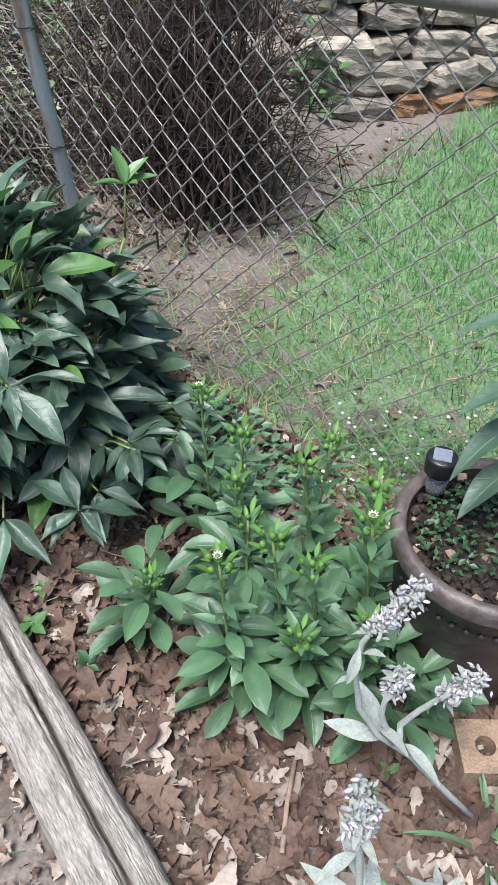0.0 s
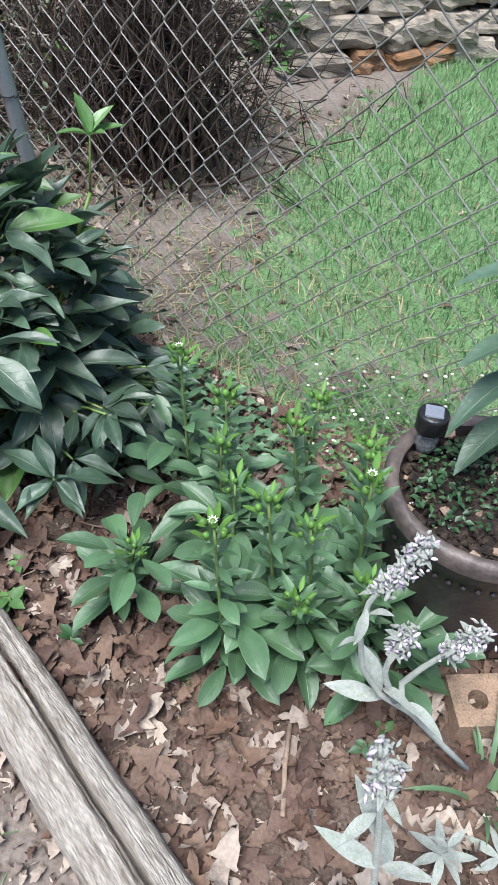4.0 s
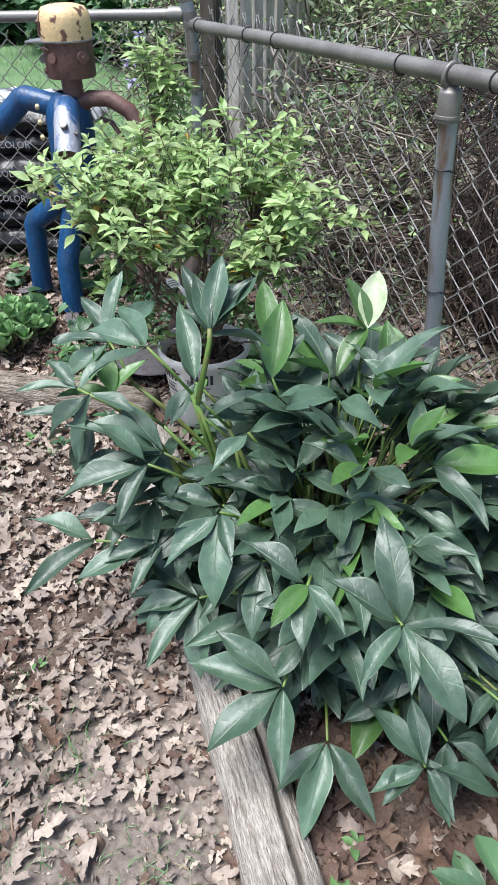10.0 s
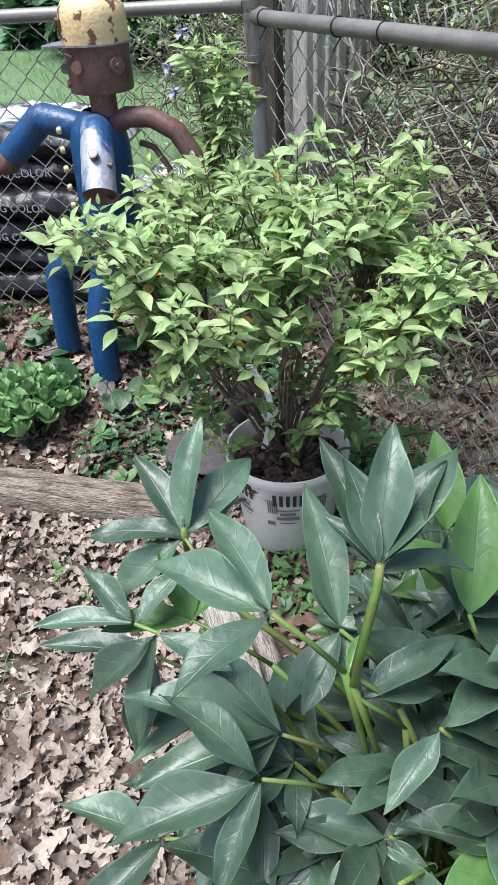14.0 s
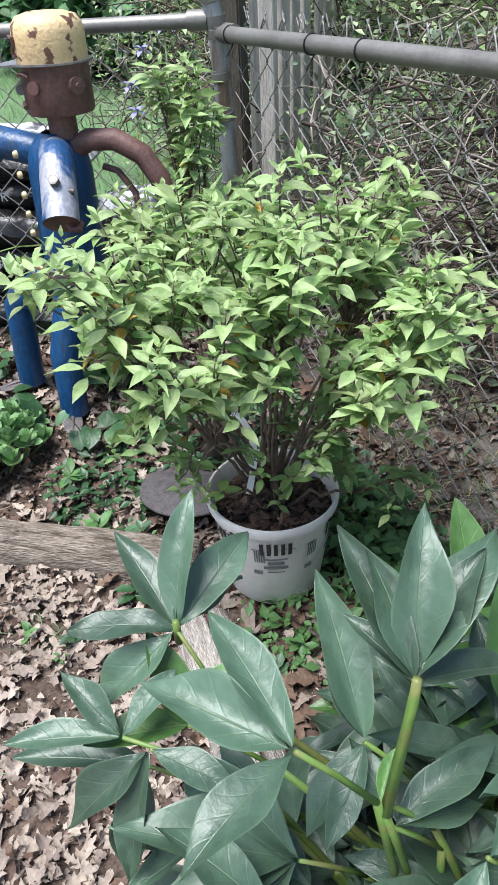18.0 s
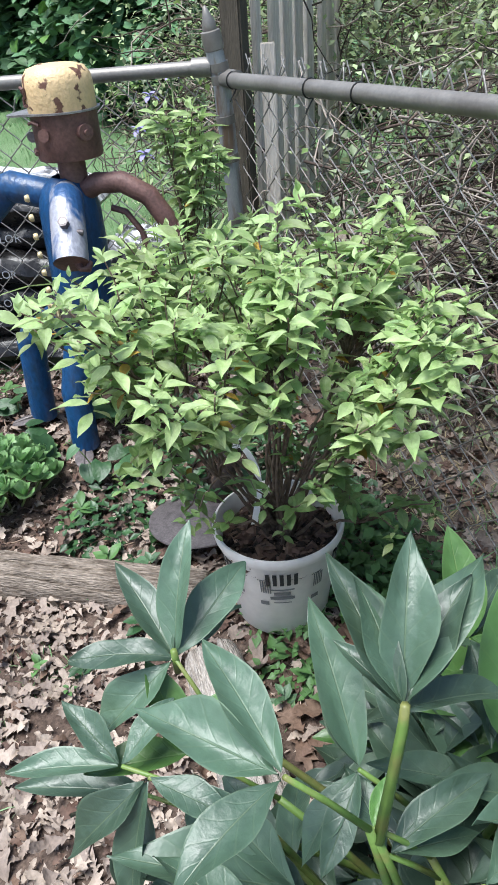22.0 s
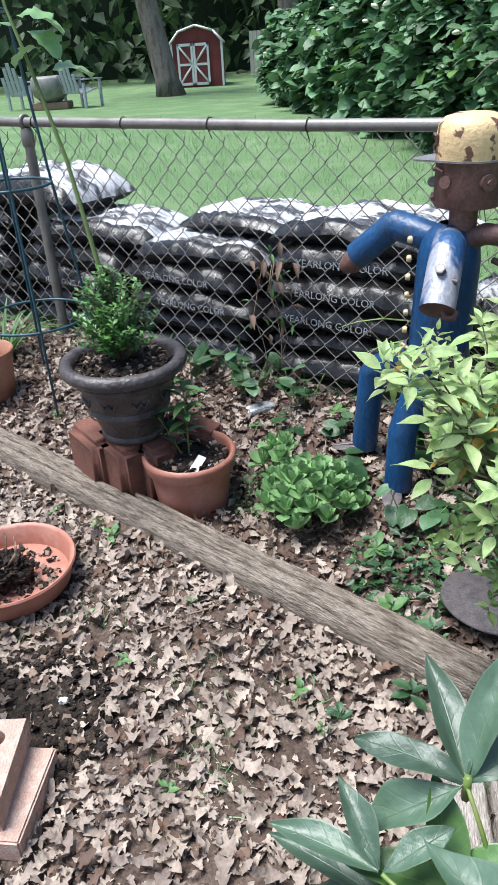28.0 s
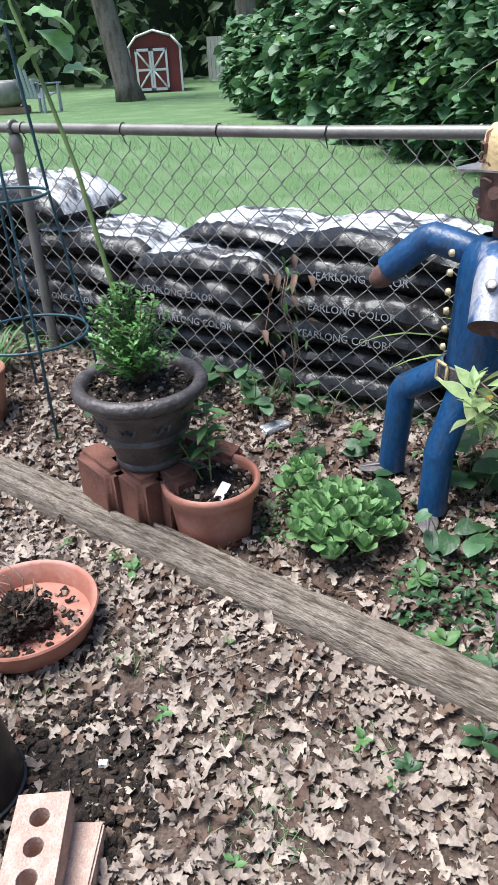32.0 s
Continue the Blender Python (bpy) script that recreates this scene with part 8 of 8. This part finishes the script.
# ---------------------------------------------------------------- garden chairs and planter in the far yard
def adirondack(x, y, rz):
    th = thing("garden_chair", x, y, gz(x, y), "stack of pale grey resin garden chairs", "chair", "garden chairs", rz=rz)
    for i, dx in enumerate((-0.24, -0.12, 0.0, 0.12, 0.24)):
        part("back_slat", box(0.10, 0.025, 0.75 - 0.12 * abs(i - 2) ** 1.4, 0.01, (dx, 0.28, 0.40 + (0.75 - 0.12 * abs(i - 2) ** 1.4) / 2)), "chair", th, m=pose(0, 0, 0, -14))
    for i in range(5):
        part("seat_slat", box(0.56, 0.09, 0.025, 0.008, (0, -0.25 + 0.1 * i, 0.40 - 0.02 * i)), "chair", th)
    for sx in (-1, 1):
        part("arm", box(0.12, 0.68, 0.03, 0.01, (sx * 0.34, -0.05, 0.62)), "chair", th)
        part("leg", box(0.07, 0.05, 0.62, 0.008, (sx * 0.32, -0.34, 0.31)), "chair", th)
        part("leg", box(0.07, 0.05, 0.55, 0.008, (sx * 0.32, 0.24, 0.27)), "chair", th)
    return th


adirondack(-6.55, 17.6, 165)
adirondack(-5.05, 17.2, 150)
tank = thing("round_planter", -5.8, 17.2, gz(-5.8, 17.2), "round weathered grey planter on a brick base", "planter")
part("body", lathe([(0.0, 0.15), (0.25, 0.17), (0.4, 0.3), (0.46, 0.5), (0.42, 0.68), (0.38, 0.72), (0.34, 0.68), (0.0, 0.66)], 32), "tank", tank)
part("base", box(0.9, 0.6, 0.16, 0.02, (0, 0, 0.08)), "bricktan", tank)
yard_fence = thing("privacy_fence", 1.2, 30.0, 0.1, "pale grey board fence closing the far yard", "fence")
pale_board = bpy.data.meshes.new("board")
bm_ = box(0.14, 0.02, 1.6, 0.004, (0, 0, 0.8))
bm_.to_mesh(pale_board)
bm_.free()
pale_board.materials.append(M["oldwood"])
for i in range(24):
    part("board", pale_board, None, yard_fence, m=pose(-2.0 + 0.15 * i, 0, 0))


# ---------------------------------------------------------------- leaf litter, twigs, weeds, grass
def litter():
    rg = np.random.default_rng(31)
    var = [lobed(0.070, 0.040 + 0.004 * (k % 3), 13, 2.4 + 0.5 * (k % 3), 0.70, 0.15, 0.35 * (k % 3 - 1), k, 0.8) for k in range(12)]
    var += [lobed(0.034, 0.02, 12, 1.3, 0.5, 0.1, 0.2, 30 + k, 0.9) for k in range(4)]
    ms, sl = [], []
    n = 0
    while n < 28000:
        x, y = rg.uniform(-2.9, 0.03), rg.uniform(-3.6, 1.9)
        if past_fence_b(x, y) > 0.05:
            continue
        dt, db = behind_timber(x, y), bed_a(x, y)
        if db > 0 and dt < 0:                       # side bed
            keep, brown = (0.62 if y < -2.0 else 0.5), 0.8
        elif dt > 0:                                # back bed
            keep, brown = 0.9, 0.40
        else:                                       # path: deep litter towards the corner, worn thin near the camera's end
            keep = 0.88 * smooth(-2.2, -1.35, y + 0.25 * hsh(x, y, 3)) + 0.42
            brown = 0.16
            keep *= 1 - 0.85 * math.exp(-((x + 1.5) ** 2 + (y + 0.79) ** 2) / 0.022)
        if rg.random() > keep:
            continue
        n += 1
        frag = rg.random() < 0.68
        k = 12 + int(rg.integers(4)) if frag else int(rg.integers(12))
        big_ = 1.5 if db > 0 and dt < 0 else 1.0
        ms.append((k, m4(x, y, gz(x, y) + rg.uniform(0.002, 0.024), rg.uniform(0, 6.3), rg.normal(0, 0.27), rg.normal(0, 0.3), rg.uniform(0.5, 1.0) * big_)))
        sl.append(1 if rg.random() < brown else 0)
    for _ in range(420):
        x, y = rg.uniform(0.05, 2.0), rg.uniform(-2.6, -0.4)
        if rg.random() < 0.25 + 0.75 * lawn_bare(x, y):
            ms.append((int(rg.integers(16)), m4(x, y, gz(x, y) + 0.008, rg.uniform(0, 6.3), rg.normal(0, 0.2), rg.normal(0, 0.2), rg.uniform(0.4, 0.9))))
            sl.append(int(rg.random() < 0.5))
    for _ in range(1100):                           # blown in under the scrub past the fence
        x, y = rg.uniform(0.04, 1.0), rg.uniform(-1.25, 0.35)
        ms.append((int(rg.integers(16)), m4(x, y, gz(x, y) + 0.01, rg.uniform(0, 6.3), rg.normal(0, 0.3), rg.normal(0, 0.3), rg.uniform(0.5, 1.0))))
        sl.append(int(rg.random() < 0.6))
    tagged(new("leaf_litter", stuff_mesh("leaf_litter", var, ms, ["litter", "litter_brown"], sl)), "thick litter of dry curled oak leaves", "fallen leaves", kind="stuff")


litter()


def debris():
    """Small chips and crumbs of leaf between the larger leaves."""
    rg = np.random.default_rng(33)
    quad = (np.array([(-0.5, -0.1, 0), (0.05, -0.5, 0.1), (0.5, 0.15, 0), (-0.1, 0.45, 0.12)]), [(0, 1, 2, 3)])
    ms, sl = [], []
    for _ in range(30000):
        x, y = rg.uniform(-2.4, 0.05), rg.uniform(-3.5, 1.2)
        if past_fence_b(x, y) > 0:
            continue
        ms.append((0, m4(x, y, gz(x, y) + rg.uniform(0.001, 0.008), rg.uniform(0, 6.3), rg.normal(0, 0.3), rg.normal(0, 0.3), 1) @ np.diag((rg.uniform(0.004, 0.016), rg.uniform(0.002, 0.006), 0.01, 1))))
        sl.append(int(rg.choice(3, p=(0.5, 0.35, 0.15))))
    tagged(new("leaf_crumbs", stuff_mesh("leaf_crumbs", [quad], ms, ["litter", "litter_brown", "dark_soil"], sl, False)), "crumbled leaf and bark bits on bare soil", "debris", kind="stuff")


debris()
rg = np.random.default_rng(41)
for i in range(46):
    x, y = rg.uniform(-2.0, -0.1), rg.uniform(-3.2, 0.6)
    a, l = rg.uniform(0, 6.3), rg.uniform(0.06, 0.17)
    tw = thing("twig", x, y, gz(x, y) + 0.012, "thin dry fallen twig on the leaf litter", "twig", "fallen twigs", rz=math.degrees(a))
    part("rod", tube([(-l / 2, 0, 0), (0, rg.normal(0, 0.006), rg.uniform(0, 0.008)), (l / 2, rg.normal(0, 0.008), rg.uniform(0, 0.012))], [0.0022, 0.002, 0.001], 5), "twig", tw)
tw = thing("twig", -0.67, -2.845, 0.018, "pale straight stick lying on the bed", "twig", "fallen twigs", rz=32)
part("rod", tube([(-0.075, 0, 0), (0, 0.003, 0.004), (0.075, 0, 0)], 0.0045, 7), "twig", tw)
dirt_pile = thing("soil_patch", -1.5, -0.80, 0.0, "spilt dark soil on the path", "soil")
v, f = lathe([(0.0, 0.022), (0.05, 0.02), (0.10, 0.014), (0.14, 0.008), (0.19, -0.008)], 30, 0.1)
v[:, 2] += np.random.default_rng(1).normal(0, 0.003, len(v))
part("mound", (v, f), "dark_soil", dirt_pile)
crumbs(dirt_pile, 0.19, 0.012, 420, 19, odds=(0.86, 0.12, 0.02), size=0.011)
stone_ = part("pebble", rock(0.018, 0.014, 0.009, 2, "pebble"), "whiteplastic", None, m=pose(-1.436, -0.771, 0.022))
tagged(stone_, "small white pebble on dark soil", "pebble")
film = part("plastic_scrap", rock(0.10, 0.05, 0.025, 9, "plastic_scrap"), "foil", None, m=pose(-0.98, 0.42, gz(-0.98, 0.42) + 0.02, 0, 0, 30))
tagged(film, "crumpled scrap of clear plastic among leaves", "litter scrap")


def seedling(x, y, n, s, label, seed, material="weed"):
    th = thing("seedling", x, y, gz(x, y), label, "weed", "small weeds")
    rg_ = np.random.default_rng(seed)
    for i in range(n):
        a = i * 2.4 + rg_.normal(0, 0.2)
        o = new("leaf", seed_mesh[material][int(rg_.integers(2))])
        o.parent, o.matrix_basis = th, Matrix(m4(0.004 * math.cos(a), 0.004 * math.sin(a), 0.012 + 0.03 * s * rg_.random(), a, rg_.uniform(0.1, 0.8), 0, s * rg_.uniform(0.7, 1.2)).tolist())
    part("stem", tube([(0, 0, -0.005), (0, 0, 0.03 * s)], 0.0015, 4), "cane", th)


seed_mesh = {m_: mesh_variants("leaf", [leaf(0.036, 0.02, 3, 0.55, 0.7, 0.25, 0.2 + 0.2 * k, 0, k) for k in range(2)], m_) for m_ in ("weed", "ivy", "daisy")}
SEEDS = [(-0.766, -2.26, 7, 1.0), (-0.74, -2.40, 5, 0.8), (-0.70, -2.20, 5, 0.7), (-0.80, -2.33, 4, 0.6), (-0.66, -2.62, 4, 0.7), (-0.56, -2.93, 5, 0.8),
         (-1.431, -0.174, 6, 1.0), (-0.686, -0.803, 8, 1.2), (-0.683, -0.54, 8, 1.3), (-0.687, -0.339, 8, 1.2), (-0.75, -0.62, 6, 1.0), (-0.6, -0.62, 8, 1.2), (-0.56, -0.72, 6, 1.0),
         (-0.844, -0.836, 7, 0.8), (-1.186, -0.99, 6, 0.6), (-0.92, -0.77, 5, 0.8), (-0.73, 0.3, 6, 1.2), (-0.64, 0.12, 6, 1.0), (-1.0, 0.3, 5, 0.8), (-0.9, 0.34, 5, 0.9),
         (-1.75, 0.55, 5, 0.8), (-1.48, -0.12, 4, 0.7), (-0.60, -1.02, 5, 0.9), (-0.52, -1.12, 7, 1.0), (-0.45, -1.1, 7, 1.0), (-0.7, -1.1, 5, 0.8)]
for i, (x, y, n, s) in enumerate(SEEDS):
    seedling(x, y, n, s, "small green seedling among dry leaves", 300 + i, ("weed", "ivy", "daisy")[i % 3] if i % 2 else "weed")
rg = np.random.default_rng(44)
for i in range(52):
    x, y = rg.uniform(-1.9, -0.2), rg.uniform(-3.1, 0.5)
    seedling(x, y, int(rg.integers(3, 6)), rg.uniform(0.35, 0.7), "tiny green seedling among dry leaves", 400 + i)


def blade(L, W):
    return np.array([(-W / 2, 0, 0), (W / 2, 0, 0), (W * 0.4, 0.12 * L, 0.55 * L), (-W * 0.4, 0.12 * L, 0.55 * L), (W * 0.06, 0.45 * L, 0.95 * L), (-W * 0.06, 0.45 * L, 0.95 * L)]), [(0, 1, 2, 3), (3, 2, 4, 5)]


def grass():
    rg = np.random.default_rng(51)
    var = [blade(0.05, 0.0034), blade(0.035, 0.003), blade(0.065, 0.004)]
    ms, sl = [], []
    for _ in range(62000):                          # the near lawn past the side fence
        x, y = 0.03 + 3.3 * rg.random() ** 1.35, rg.uniform(-4.0, -1.0)
        d = (x - WA[0]) * 0.55 + (y - WA[1]) * 0.835
        if d > 0.0:
            continue
        thin = 0.28 + 0.72 * smooth(0.05, 0.75, x - 0.2 + 0.35 * hsh(x, y, 2))
        b = lawn_bare(x, y)
        if rg.random() > thin * (1 - b):
            continue
        ms.append((int(rg.integers(3)), m4(x, y, gz(x, y) - 0.002, rg.uniform(0, 6.3), rg.normal(0, 0.35), rg.normal(0, 0.35), rg.uniform(0.6, 1.2))))
        sl.append(1 if rg.random() < 0.03 + 0.5 * (1 - thin) else 0)
    for _ in range(9000):                           # flattened straw and thin grass on the bare strip
        x, y = 0.04 + 1.5 * rg.random() ** 1.5, rg.uniform(-3.4, -0.5)
        if (x - WA[0]) * 0.55 + (y - WA[1]) * 0.835 > 0 or rg.random() > 0.35 + lawn_bare(x, y):
            continue
        green = rg.random() < 0.3
        ms.append((int(rg.integers(3)), m4(x, y, gz(x, y) + 0.004, rg.uniform(0, 6.3), -0.3 if green else rg.normal(-1.25, 0.25), rg.normal(0, 0.3), rg.uniform(0.6, 1.3))))
        sl.append(0 if green else 1)
    for _ in range(48000):                          # the back lawn, coarser with distance
        d = 0.15 + 9 * rg.random() ** 2.2
        u = rg.uniform(-1.0, 3.8) * (1 + d * 0.25)
        x, y = -0.831 * u + 0.556 * d, 0.556 * u + 0.831 * d
        ms.append((int(rg.integers(3)), m4(x, y, gz(x, y) - 0.002, rg.uniform(0, 6.3), rg.normal(0, 0.35), rg.normal(0, 0.35), rg.uniform(0.5, 0.9) * (1 + 0.10 * d))))
        sl.append(1 if rg.random() < 0.06 else 0)
    for _ in range(520):                            # clover heads and pale blades
        d = 0.3 + 8 * rg.random() ** 1.5
        u = rg.uniform(-1.0, 3.8) * (1 + d * 0.25)
        x, y = -0.831 * u + 0.556 * d, 0.556 * u + 0.831 * d
        ms.append((1, m4(x, y, gz(x, y) + 0.02, rg.uniform(0, 6.3), rg.normal(-0.9, 0.4), 0, rg.uniform(0.6, 1.1))))
        sl.append(2)
    tagged(new("lawn_grass", stuff_mesh("lawn_grass", var, ms, ["grass", "grass_dry", "petal"], sl)), "mown green lawn grass", "grass", kind="stuff")
    ms, sl = [], []
    for cx, cy, n, r in [(-1.157, -0.691, 60, 0.05), (-1.377, -0.478, 26, 0.05), (-1.503, -0.47, 60, 0.06), (-1.64, -0.593, 70, 0.06), (-0.923, -0.767, 40, 0.05), (-1.116, -0.884, 90, 0.07), (-1.097, -0.952, 60, 0.06),
                         (-1.079, -1.822, 60, 0.06), (-1.261, -1.993, 160, 0.14), (-1.028, -2.125, 90, 0.09), (-1.197, -1.639, 60, 0.07), (-1.051, -2.05, 60, 0.08), (-1.2, -2.3, 160, 0.14), (-1.35, -2.2, 160, 0.15), (-1.12, -2.45, 120, 0.10), (-1.4, -1.8, 140, 0.14), (-1.05, -2.75, 30, 0.06), (-1.3, -2.6, 120, 0.12),
                         (-0.34, -1.06, 70, 0.1), (-0.5, -1.04, 40, 0.08)]:
        for _ in range(int(n * 1.5)):
            x, y = cx + rg.normal(0, r * 0.85), cy + rg.normal(0, r * 0.85)
            if abs(bed_a(x, y)) < 0.07 and y < -0.95:
                continue
            ms.append((int(rg.integers(3)), m4(x, y, gz(x, y), rg.uniform(0, 6.3), rg.normal(-0.2, 0.5), rg.normal(0, 0.4), rg.uniform(0.3, 0.75))))
            sl.append(1 if rg.random() < 0.15 else 0)
    tagged(new("path_grass", stuff_mesh("path_grass", var, ms, ["grass", "grass_dry"], sl)), "sparse tufts of grass on the worn path", "grass", kind="stuff")


grass()
